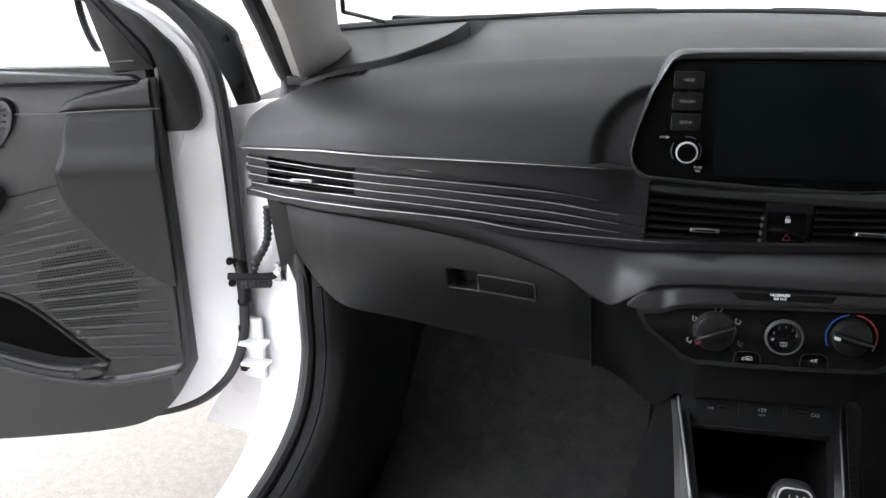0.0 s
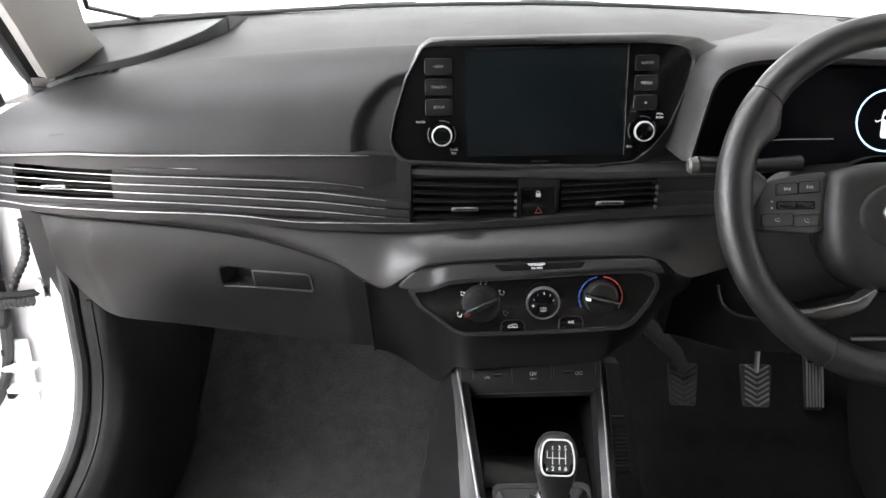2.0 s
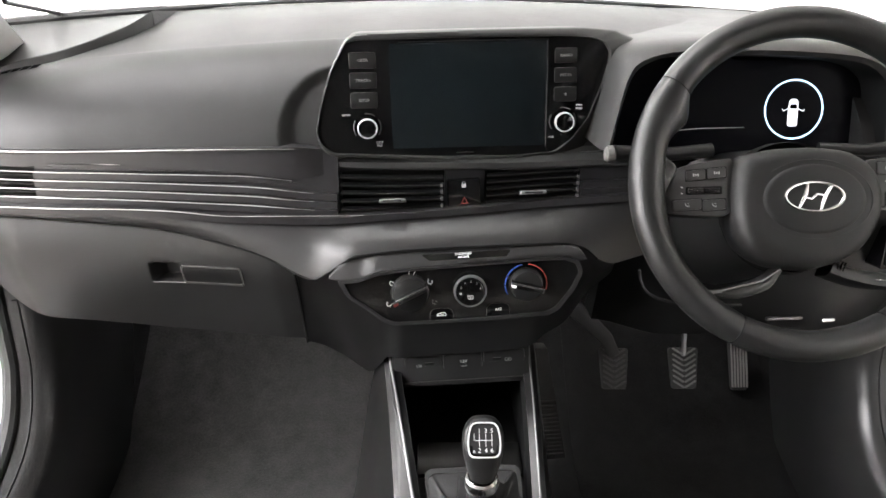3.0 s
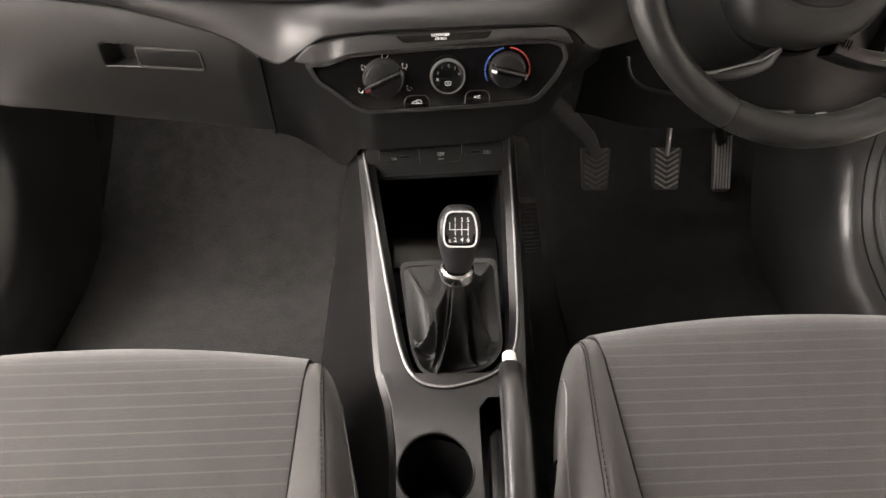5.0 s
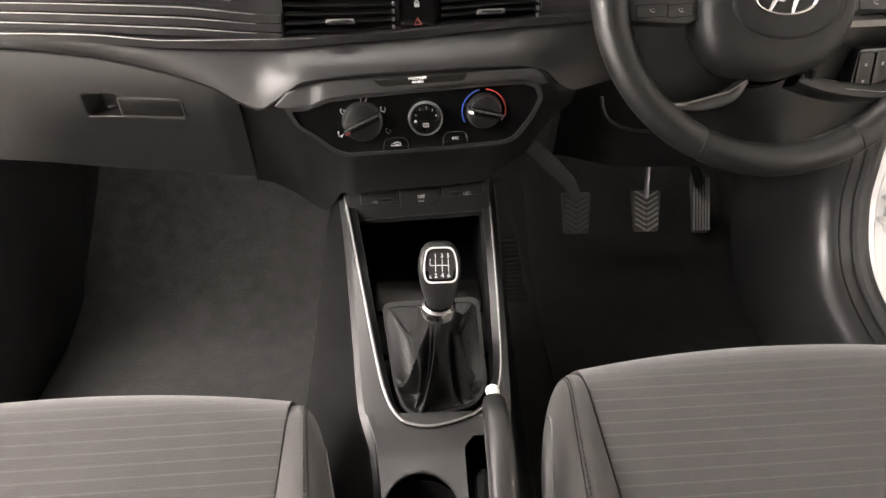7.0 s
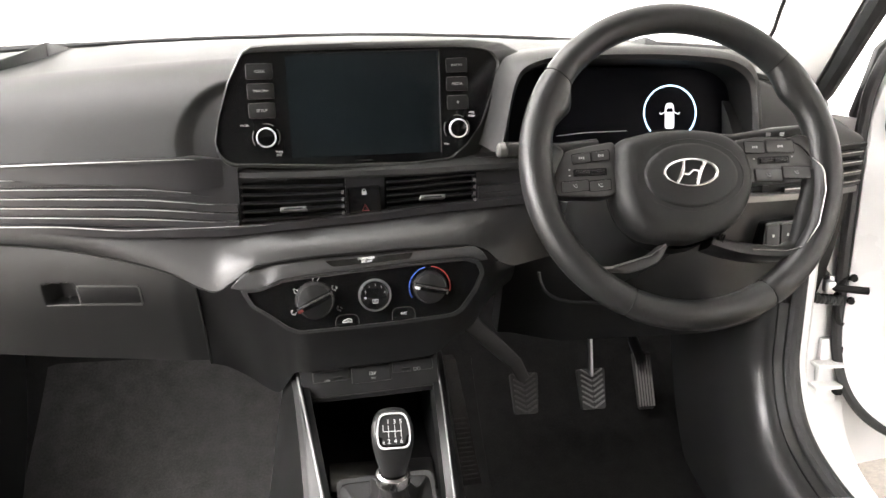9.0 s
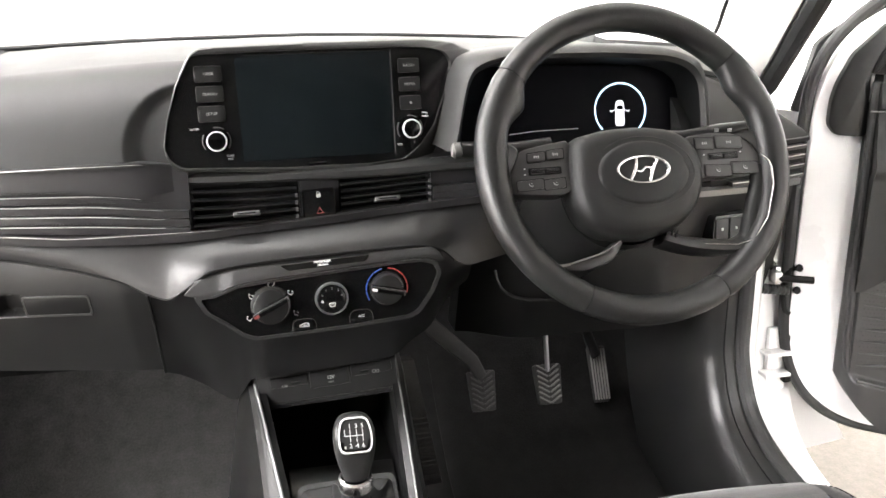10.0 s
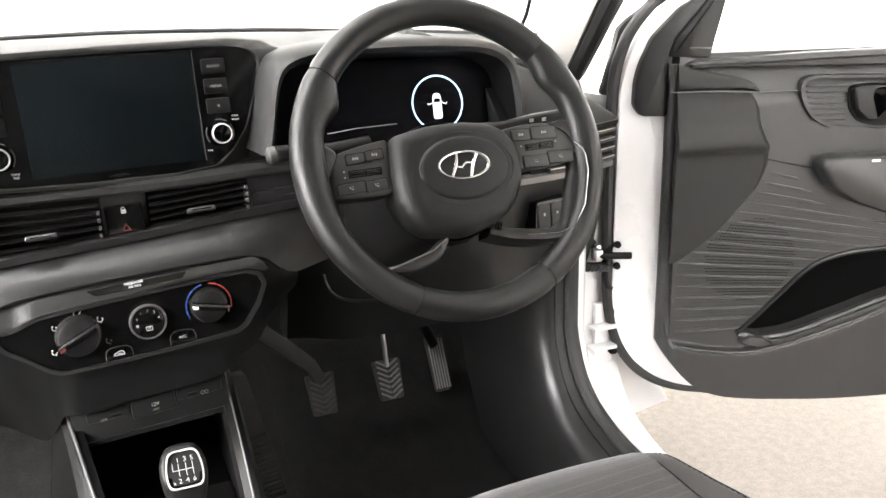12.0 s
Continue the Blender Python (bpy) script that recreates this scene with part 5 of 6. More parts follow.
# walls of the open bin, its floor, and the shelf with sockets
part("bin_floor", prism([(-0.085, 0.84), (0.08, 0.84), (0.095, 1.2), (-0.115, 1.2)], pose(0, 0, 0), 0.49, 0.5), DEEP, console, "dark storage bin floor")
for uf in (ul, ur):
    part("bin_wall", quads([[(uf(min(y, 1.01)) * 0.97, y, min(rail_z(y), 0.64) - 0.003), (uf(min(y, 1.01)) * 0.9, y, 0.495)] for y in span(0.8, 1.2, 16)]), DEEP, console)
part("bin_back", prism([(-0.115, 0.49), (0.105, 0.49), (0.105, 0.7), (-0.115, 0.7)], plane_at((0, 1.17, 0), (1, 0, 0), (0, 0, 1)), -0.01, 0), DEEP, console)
part("bin_mat", block(pose(0.005, 0.965, 0.505, 4, 0, 0), 0.15, 0.07, 0.01, 0.004), HARD, console)
SM = plane_at((-0.002, 0.988, 0.652), (1, 0, 0.06), (0, 0.25, 1))
sh = part("socket_panel", prism(rounded([(-0.1, -0.03), (0.09, -0.03), (0.092, 0.03), (-0.104, 0.03)], 0.004), SM, -0.03, 0.0, 0.002), HARD, console, "black socket panel")
for x0, x1, y0, y1 in ((-0.085, -0.0335, -0.002, 0.0125), (-0.031, 0.024, -0.009, 0.0145), (0.0265, 0.084, 0.0, 0.0165)):
    part("socket_flap", prism(rounded([(x0, y0), (x1, y0 + 0.001), (x1, y1 + 0.001), (x0, y1)], 0.003), SM, -0.002, 0.0016, 0.0012), HARD, sh)
word("socket_lettering", "USB", 0.0046, SM @ Matrix.Translation((-0.0655, 0.0, 0.0018)), DIMPRINT, sh)
word("socket_lettering", "12V", 0.0066, SM @ Matrix.Translation((-0.002, 0.0035, 0.0018)), PRINT, sh)
word("socket_lettering", "180W", 0.0036, SM @ Matrix.Translation((-0.002, -0.0032, 0.0018)), DIMPRINT, sh)
part("usb_port", block(SM @ Matrix.Translation((-0.0505, 0.0022, 0.0017)), 0.012, 0.0032, 0.0006, 0.0002), DEEP, sh)
part("usb_port", block(SM @ Matrix.Translation((0.0455, 0.0045, 0.0017)), 0.011, 0.003, 0.0006, 0.0002), DEEP, sh)
part("port_edge", block(SM @ Matrix.Translation((-0.0505, 0.0042, 0.0018)), 0.012, 0.0005, 0.0006, 0), SATIN, sh)
part("port_edge", block(SM @ Matrix.Translation((0.0455, 0.0064, 0.0018)), 0.011, 0.0005, 0.0006, 0), SATIN, sh)
for cx_ in (0.0585, 0.0635):
    part("charge_mark", tube([SM @ Vector((cx_ + 0.0022 * math.cos(a), 0.0032 + 0.0022 * math.sin(a), 0.0018)) for a in [2 * math.pi * i / 12 for i in range(12)]], 0.0004, 4, closed=True), DIMPRINT, sh)
part("panel_lip", tube([SM @ Vector((x, -0.0245 + 0.03 * (x + 0.09) * 0.2, 0.001)) for x in span(-0.092, 0.085, 8)], 0.0012, 6), HARD, sh)

# ---- gear lever ----
lever = thing("gear_lever", "black gear knob with chrome shift plate and leather boot", "gear lever")
bf = [(-0.06, 0.862), (0.066, 0.868), (0.0675, 0.75), (0.05, 0.728), (-0.016, 0.714), (-0.036, 0.726), (-0.046, 0.755)]
BFM = plane_at((0, 0.79, 0.532), (1, 0, 0), (0, 0.91, 0.41))
bfl = [((BFM.inverted() @ Vector((x, y, 0.532 + (y - 0.79) * 0.45)))[0], (BFM.inverted() @ Vector((x, y, 0.532 + (y - 0.79) * 0.45)))[1]) for x, y in bf]
cxm, cym = sum(p[0] for p in bfl) / len(bfl), sum(p[1] for p in bfl) / len(bfl)
bo = rounded(bfl, 0.014)
bi = [(cxm + (x - cxm) * 0.93, cym + (y - cym) * 0.93) for x, y in bo]
fine = outline(bi + bi[:1], 119)
part("boot_frame", ringplate(bo, bi, BFM, -0.012, 0.003), BOOT, lever, "leather-covered boot frame")
KT = Vector((0.0075, 0.749, 0.628))
rows = []
nb = 119
for i in range(27):
    t = i / 26
    row = []
    for j, (x, y) in enumerate(fine[:-1]):
        p = BFM @ Vector((x, y, 0.002))
        a = 2 * math.pi * j / nb
        q = KT + Vector((0.0155 * math.cos(math.pi / 2 - a + 0.9), 0.0155 * math.sin(math.pi / 2 - a + 0.9), 0))
        q = KT + (p - (BFM @ Vector((cxm, cym, 0)))).normalized() * 0.0155
        w = t ** 0.62
        v = p.lerp(q, w)
        v.z = lerp(p.z, KT.z, t ** 2.1) - 0.012 * math.sin(math.pi * min(1, t * 1.6)) * (1 - t)
        out = (p - (BFM @ Vector((cxm, cym, 0)))).normalized()
        fold = lambda n_, ph: (1 - abs(math.sin(n_ * a * 0.5 + ph))) ** 2.2
        k = math.sin(math.pi * min(1.0, t * 1.05)) ** 0.8
        v += out * (0.020 * fold(4, 0.6 + 1.6 * t) + 0.010 * fold(7, 2.1 - 2.2 * t) - 0.009) * k
        v.z += (0.012 * fold(4, 0.6 + 1.6 * t) + 0.006 * fold(9, 1.0 + 2.5 * t) - 0.004) * k
        row.append(v)
    rows.append(row)
part("boot", quads(rows, closed=True), BOOT, lever, "creased black leather boot", sharp=70)
part("collar", lathe([(0.0155, -0.004), (0.0195, 0.0), (0.0205, 0.006), (0.019, 0.012), (0.016, 0.014)], Matrix.Translation(KT) @ Euler((radians(8), 0, 0)).to_matrix().to_4x4(), 28), CHROME, lever, "chrome collar")
PC, PN = Vector((0.009, 0.741, 0.702)), Vector((0, -0.78, 0.625))
PM = plane_at(PC, (1, 0, 0), (0, 0.625, 0.78))
rows = []
for cy, z, rx, ry in ((0.75, 0.642, 0.0165, 0.0165), (0.7505, 0.65, 0.0185, 0.018), (0.752, 0.662, 0.022, 0.021), (0.753, 0.676, 0.0252, 0.024), (0.754, 0.69, 0.0265, 0.0255), (0.755, 0.7, 0.0262, 0.0255), (0.756, 0.71, 0.0235, 0.022), (0.758, 0.717, 0.0185, 0.017), (0.76, 0.7205, 0.011, 0.009), (0.761, 0.721, 0.0, 0.0)):
    row = []
    for a in [2 * math.pi * k / 40 for k in range(40)]:
        p = Vector((0.0085 + math.copysign(abs(math.cos(a)) ** 0.8, math.cos(a)) * rx, cy + math.copysign(abs(math.sin(a)) ** 0.8, math.sin(a)) * ry, z))
        h = (p - PC).dot(PN)
        row.append(p - PN * h if h > 0 else p)
    rows.append(row)
bm = quads(rows, closed=True)
bmesh.ops.remove_doubles(bm, verts=bm.verts, dist=1e-5)
KS = Matrix.Translation(KT) @ Matrix.Scale(0.9, 4) @ Matrix.Translation(-KT)
part("knob", bm, LEATHER, lever, "black gear knob", m=KS, sharp=50)
PM = KS @ PM
pl = rounded([(-0.0195, -0.0215), (0.0195, -0.0215), (0.0215, 0.0), (0.0165, 0.0225), (-0.0165, 0.0225), (-0.0215, 0.0)], 0.009)
pi_ = [(x * 0.91, y * 0.92) for x, y in pl]
sp = part("shift_plate", prism(pl, PM, -0.012, 0.0, 0.001), GLOSS, lever, "gloss black shift pattern plate")
part("plate_ring", ringplate(pl, pi_, PM, -0.006, 0.0022), SILVER, sp, "chrome ring")
for tx, x, y in (("1", -0.006, 0.0115), ("3", 0.002, 0.0115), ("5", 0.0095, 0.0115), ("2", -0.006, -0.0125), ("4", 0.002, -0.0125), ("6", 0.0095, -0.0125), ("R", -0.0125, -0.014)):
    word("gear_number", tx, 0.0078 if tx != "R" else 0.005, PM @ Matrix.Translation((x, y, 0.0003)), PRINT, sp)
part("gate_lines", joined(*[block(PM @ Matrix.Translation((x, 0, 0.0003)), 0.0007, 0.015, 0.0004, 0) for x in (-0.006, 0.002, 0.0095)], block(PM @ Matrix.Translation((-0.0005, 0, 0.0003)), 0.022, 0.0007, 0.0004, 0), block(PM @ Matrix.Translation((-0.0125, 0.004, 0.0003)), 0.0007, 0.009, 0.0004, 0)), PRINT, sp)

# ---- hand brake ----
brake_lever = thing("hand_brake", "black hand brake lever with ivory release button", "hand brake")
hp = [(0.0585, 0.628, 0.594), (0.0585, 0.6, 0.592), (0.0582, 0.55, 0.58), (0.057, 0.5, 0.563), (0.0555, 0.44, 0.54), (0.054, 0.36, 0.505), (0.053, 0.3, 0.475)]
rows = []
for (x, y, z), r in zip([(0.0585, 0.6325, 0.5945)] + hp, [0.0095, 0.0122, 0.0136, 0.0142, 0.0142, 0.014, 0.014, 0.014]):
    row = []
    for k in range(28):
        a = 2 * math.pi * k / 28
        ca_, sa_ = math.cos(a), math.sin(a)
        row.append((x + r * math.copysign(abs(ca_) ** 0.62, ca_), y - 0.1 * r * sa_, z + 1.25 * r * math.copysign(abs(sa_) ** 0.8, sa_) - 0.1 * r * ca_))
    rows.append(row)
bm = quads(rows, closed=True)
bm.verts.ensure_lookup_table()
bm.faces.new([bm.verts[j] for j in range(28)])
bmesh.ops.recalc_face_normals(bm, faces=bm.faces)
part("grip", bm, PAD, brake_lever, "black grip", sharp=60)
part("release_button", tube([(0.0588, 0.6485, 0.598), (0.0588, 0.6475, 0.598), (0.0587, 0.625, 0.595)], [0.0064, 0.0074, 0.0074], 18), BUTTONW, brake_lever, "ivory push button")
# Satin strip drawn as the highlight along the grip's left edge
part("grip_line", tube([(x - 0.0132, y, z + 0.0085) for x, y, z in hp[1:]], 0.0010, 6), SATIN, brake_lever)

# ---- car floor, pedals, sides ----
floor_z = pchip([(-1.4, 0.27), (1.15, 0.27), (1.25, 0.285), (1.4, 0.37), (1.62, 0.56), (1.68, 0.62), (1.72, 0.9)])
tagged(part("carpet", sheet(lambda x, y: Vector((x, y, floor_z(y))), span(-0.74, 0.74, 12), span(-1.4, 1.72, 60), (0, 0, -0.02)), CARPET), "charcoal carpet on the car floor and toe board", "carpet", kind="structure")
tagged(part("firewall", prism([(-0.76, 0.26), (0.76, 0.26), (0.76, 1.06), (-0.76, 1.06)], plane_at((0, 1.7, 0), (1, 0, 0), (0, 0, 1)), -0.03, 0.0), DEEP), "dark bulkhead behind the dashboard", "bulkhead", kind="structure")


def mat_top(x0, x1):
    def f(x, y):
        c = min(x - x0, x1 - x)
        return Vector((x, y, floor_z(y) + 0.010 - 0.006 * step(0.012, 0.0, c)))
    return f


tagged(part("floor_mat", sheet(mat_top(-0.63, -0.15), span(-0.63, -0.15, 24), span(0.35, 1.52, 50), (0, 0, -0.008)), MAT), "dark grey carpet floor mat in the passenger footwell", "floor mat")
# Driver's mat takes the carpet tone, darkened to match its dim footwell
tagged(part("floor_mat", sheet(mat_top(0.22, 0.62), span(0.22, 0.62, 24), span(0.35, 1.5, 50), (0, 0, -0.008)), CARPET), "carpet floor mat below the pedals, darkened for the dim footwell", "floor mat")

DOORWAY = [(1.105, 0.958), (1.10, 0.85), (1.10, 0.72), (1.10, 0.6), (1.085, 0.54), (1.05, 0.487), (0.99, 0.452), (0.9, 0.432), (0.75, 0.425), (0.3, 0.42), (-0.05, 0.42)]
qy, qz = pchip([(i, p[0]) for i, p in enumerate(DOORWAY)]), pchip([(i, p[1]) for i, p in enumerate(DOORWAY)])
WAY = [(qy(i / 6), qz(i / 6)) for i in range(6 * (len(DOORWAY) - 1) + 1)]
for s, nm in ((-1, "left"), (1, "right")):
    near = 0.022 if s > 0 else 0.010
    mir = Matrix.Diagonal((s, 1, 1, 1))
    NOSE = [(0.712, -0.004), (0.7, -0.003), (0.691, 0.0), (0.684, 0.0015), (0.677, 0.003), (0.668, 0.0075), (0.659, 0.016), (0.651, 0.03), (0.645, 0.052), (0.64, 0.09), (0.636, 0.16), (0.632, 0.3)]
    rows = []
    for k, (y, z) in enumerate(WAY):
        (ya, za), (yb, zb) = WAY[max(k - 2, 0)], WAY[min(k + 2, len(WAY) - 1)]
        w_ = Vector((0, -(zb - za), yb - ya)).normalized()
        rows.append([(x - near, y + w_.y * d, max(z + w_.z * d, 0.275)) for x, d in NOSE])
    kick = tagged(part("kick_panel", quads(rows), KICK, m=mir, sharp=70), "curved black plastic kick panel and sill trim", "trim", kind="structure")
    part("panel_seam", tube([(s * r[3][0], r[3][1] - 0.0005, r[3][2] + 0.0005) for r in rows[6:]], 0.0014, 6), DEEP, kick)
    part("panel_seam", tube([(s * p_[0], p_[1] - 0.001, p_[2]) for p_ in rows[13][2:9]], 0.0014, 6), DEEP, kick)
    tagged(part("door_seal", tube([(s * (0.712 - near), y - 0.006, z + 0.008) for y, z in WAY], 0.0125, 10), RUBBER), "black rubber door opening seal", "seal", kind="structure")
    tagged(part("sill", quads([[(0.722 - near, y + 0.004, z - 0.004), (0.742 - near, y + 0.002, z - 0.002), (0.752 - near, y + 0.012, z - 0.014), (0.765 - near, y + 0.05, z - 0.045), (0.80, y + 0.06, z - 0.06), (0.835, y + 0.065, z - 0.085), (0.85, y + 0.075, z - 0.13), (0.85, y + 0.09, z - 0.2)] for y, z in WAY]), PAINT, m=mir), "white painted body sill and door opening edge", "car body", kind="structure")
    # upright shut face with hinges
    tagged(part("hinge_pillar", prism([(0.745, 0.3), (0.99, 0.335), (0.94, 0.42), (0.9, 0.5), (0.9, 0.94), (0.86, 0.965), (0.75, 0.985)], plane_at((0, 1.19, 0), (1, 0, 0), (0, 0, 1)), -0.03, 0.0), PAINT, m=mir), "white painted hinge pillar", "car body", kind="structure")
    tagged(part("front_wing", prism([(0.9, 0.25), (0.92, 0.25), (0.92, 0.93), (0.9, 0.95)], plane_at((0, 1.23, 0), (1, 0, 0), (0, 0, 1)), -0.9, 0.0), PAINT, m=mir), "white painted front wing", "car body", kind="structure")
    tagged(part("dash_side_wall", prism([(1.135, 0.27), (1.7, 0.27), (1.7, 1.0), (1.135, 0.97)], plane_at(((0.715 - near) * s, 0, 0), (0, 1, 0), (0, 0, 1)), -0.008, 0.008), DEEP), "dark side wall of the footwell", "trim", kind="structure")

# pedals
def pedal(x, w, h, y, z, name, chevron, mat_):
    ped = thing(name, "rubber-faced " + name.replace("_", " ") + " on its arm", "pedal", group="pedals")
    m = plane_at((x, y, z), (1, 0, 0), (0, 0.5, 1))
    part("pad", prism(rounded([(-w / 2 * 0.82, -h / 2), (w / 2 * 0.82, -h / 2), (w / 2, h / 2), (-w / 2, h / 2)], 0.006), m, -0.012, 0.0, 0.003), ARM, ped)
    if chevron:
        for k in range(7):
            yy = -h / 2 + 0.004 + k * h / 7.6
            for q in (-1, 1):
                part("tread", block(m @ Matrix.Translation((q * w * 0.2, yy + 0.005, 0.0015)) @ Matrix.Rotation(radians(q * 32), 4, "Z"), w * 0.43, 0.0035, 0.004, 0.001), mat_, ped)
    else:
        for k in range(6):
            part("tread", block(m @ Matrix.Translation((-w * 0.38 + k * w * 0.152, 0, 0.0015)), 0.0032, h * 0.9, 0.004, 0.001), mat_, ped)
    return ped, m


ARM = material("matt_black_pedal_arm", (0.035, 0.034, 0.033), 0.7, grain=0.2)
PEDAL = material("worn_black_pedal_rubber", (0.06, 0.059, 0.057), 0.6, grain=0.3, vary=0.25)
p, m = pedal(0.301, 0.056, 0.078, 1.34, 0.437, "clutch_pedal", True, PEDAL)
part("arm", tube([(0.301, 1.352, 0.46), (0.285, 1.36, 0.492), (0.254, 1.365, 0.522), (0.207, 1.37, 0.566), (0.185, 1.39, 0.6), (0.18, 1.42, 0.8)], [0.012, 0.014, 0.016, 0.017, 0.017, 0.017], 10, flat=0.5, up=(0, -1, 0.4)), ARM, p, "matt black arm")
# Brake and accelerator treads are lighter than the clutch's
p, m = pedal(0.435, 0.057, 0.078, 1.34, 0.438, "brake_pedal", True, material("light_brake_rubber", (0.19, 0.187, 0.18), 0.55, grain=0.3, vary=0.3))
part("arm", tube([(0.435, 1.352, 0.46), (0.433, 1.36, 0.52), (0.433, 1.38, 0.6), (0.433, 1.41, 0.8)], 0.0045, 10), STEEL, p, "bare steel arm")
p, m = pedal(0.560, 0.038, 0.115, 1.39, 0.425, "accelerator_pedal", False, material("light_grey_pedal_rubber", (0.24, 0.235, 0.225), 0.5, grain=0.3, vary=0.25))
part("arm", tube([(0.556, 1.405, 0.46), (0.54, 1.41, 0.5), (0.53, 1.42, 0.54), (0.53, 1.44, 0.75)], 0.014, 10, flat=0.6), HARD, p)
fr = thing("footrest_panel", "textured black panel beside the clutch", "trim panel", kind="structure")
FOOT = (Vector((0.1, 1.03, 0.652)), Vector((0.121, 1.035, 0.649)), Vector((0.193, 1.205, 0.332)), Vector((0.125, 1.2, 0.33)))
part("panel", sheet(lambda u, v: lerp(lerp(FOOT[0], FOOT[1], u), lerp(FOOT[3], FOOT[2], u), v), span(0, 1, 6), span(0, 1, 16), (-0.004, 0.018, 0.0)), material("ribbed_black_panel", (0.035, 0.034, 0.033), 0.7, grain=1.0, size=260, vary=0.4), fr)
for k in range(14):
    v = 0.42 + k * 0.04
    part("rib", tube([lerp(lerp(FOOT[0], FOOT[1], u), lerp(FOOT[3], FOOT[2], u), v) + Vector((0, -0.001, 0)) for u in (0.35, 0.95)], 0.0013, 5), ARM, fr)

# ---- pillars, windscreen, roof ----
for s in (-1, 1):
    PP = [(-0.1, (0.772, 1.33, 0.96)), (0.0, (0.74, 1.25, 1.0)), (0.25, (0.68, 1.10, 1.075)), (0.5, (0.62, 0.95, 1.15)), (0.75, (0.59, 0.82, 1.27)), (1.0, (0.575, 0.72, 1.41))]
    pf = [pchip([(t, p[i]) for t, p in PP]) for i in range(3)]
    axis = lambda t: Vector((pf[0](t), pf[1](t), pf[2](t)))
    rows = []
    for t in span(-0.1, 1, 24):
        c, b, n = axis(t), max(0, 0.25 - t), (1.0 if s < 0 else 0.3)
        rows.append([c + Vector(o) for o in ((-0.04 * n - 0.12 * b, 0.05, 0.03 - 0.02 * b), (-0.036 * n - 0.1 * b, 0.012, 0.012 - 0.02 * b), (-0.022 * n - 0.05 * b, -0.018, -0.004), (-0.004, -0.028, -0.010), (0.012, -0.024, -0.006), (0.02, 0.0, 0.01), (0.008, 0.05, 0.04))])
    tagged(part("a_pillar_trim", quads(rows, closed=True), PILLAR, m=Matrix.Diagonal((s, 1, 1, 1))), "pale grey windscreen pillar trim", "pillar", kind="structure")
    sealp = [Vector((0.712, 1.099, 0.85)), Vector((0.73, 1.13, 0.93))] + [axis(t) + Vector((0.034, -0.012, 0.002) if s < 0 else (0.012, -0.042, 0.0)) for t in span(0.0, 1.0, 12)]
    tagged(part("pillar_seal", tube([(s * v.x, v.y, v.z) for v in sealp], 0.0135 if s < 0 else 0.0175, 10), RUBBER), "black rubber seal along the pillar", "seal", kind="structure")
    outp = [axis(t) + Vector((0.045, 0.04, 0.03)) for t in span(0.0, 1.0, 10)]
    tagged(part("pillar_outer", tube([(s * v.x, v.y, v.z) for v in outp], 0.018, 10), DEEP), "black outer pillar cover", "car body", kind="structure")
    if s < 0:
        frit = [Vector((x, cowl_y(x), cowl_z(x) + h)) for x, h in ((0.58, 0.002), (0.62, 0.004), (0.645, 0.01))] + [axis(t) + Vector((-0.045, 0.06, 0.03)) for t in span(0.34, 1.0, 10)]
    else:
        frit = [axis(t) + Vector((-0.045 - 0.1 * max(0, 0.25 - t), 0.06, 0.03)) for t in span(0.12, 1.0, 10)]
    tagged(part("windscreen_border", tube([(s * v.x, v.y, v.z) for v in frit], 0.0035, 8), RUBBER), "black border along the windscreen side", "seal", kind="structure")
    # dark block at the pillar's foot
    ft = tagged(part("pillar_foot", block(pose(s * 0.711, 1.165, 1.019, 6, 0, 0), 0.044, 0.03, 0.022, 0.003), HARD), "dark plastic block at the pillar foot", "trim", kind="structure")
    part("joint", block(pose(s * 0.711, 1.149, 1.014, 6, 0, 0), 0.04, 0.003, 0.002, 0), DEEP, ft)
    # black corner fin ahead of the door
    fin = [(0.813, 0.975), (0.832, 1.035), (0.845, 1.085), (0.86, 1.098), (0.928, 1.138), (1.02, 1.19), (1.06, 1.19), (0.987, 1.137), (0.903, 1.065), (0.868, 1.005), (0.849, 0.955)]
    fn = tagged(part("corner_fin", prism(rounded(fin, 0.006), plane_at((0, 1.2, 0), (1, 0, 0), (0, 0, 1)), -0.012, 0.0, 0.002), HARD, m=Matrix.Diagonal((s, 1, 1, 1))), "black plastic corner fin with two fixings", "trim", kind="structure")
    for x, z in ((0.862, 1.075), (0.843, 1.0)):
        part("fixing", lathe([(0, 0.004), (0.005, 0.004), (0.006, 0.0)], plane_at((s * x, 1.2, z), (1, 0, 0), (0, 0, 1)), 12), DEEP, fn)

ws = lambda x, t: Vector((x * lerp(1.0, 0.82, t), lerp(cowl_y(x) + 0.01, 0.80 - 0.1 * x * x, t), lerp(cowl_z(x) + 0.002, 1.42, t) + 0.03 * math.sin(math.pi * t)))
gm = bpy.data.materials.new("clear_windscreen_glass")
gm.use_nodes = True
nt = gm.node_tree
nt.nodes.remove(nt.nodes["Principled BSDF"])
tr, gl, mx = nt.nodes.new("ShaderNodeBsdfTransparent"), nt.nodes.new("ShaderNodeBsdfGlossy"), nt.nodes.new("ShaderNodeMixShader")
gl.inputs["Roughness"].default_value = 0.02
tr.inputs["Color"].default_value = (0.93, 0.95, 0.94, 1)
mx.inputs[0].default_value = 0.05
nt.links.new(tr.outputs[0], mx.inputs[1])
nt.links.new(gl.outputs[0], mx.inputs[2])
nt.links.new(mx.outputs[0], nt.nodes["Material Output"].inputs[0])
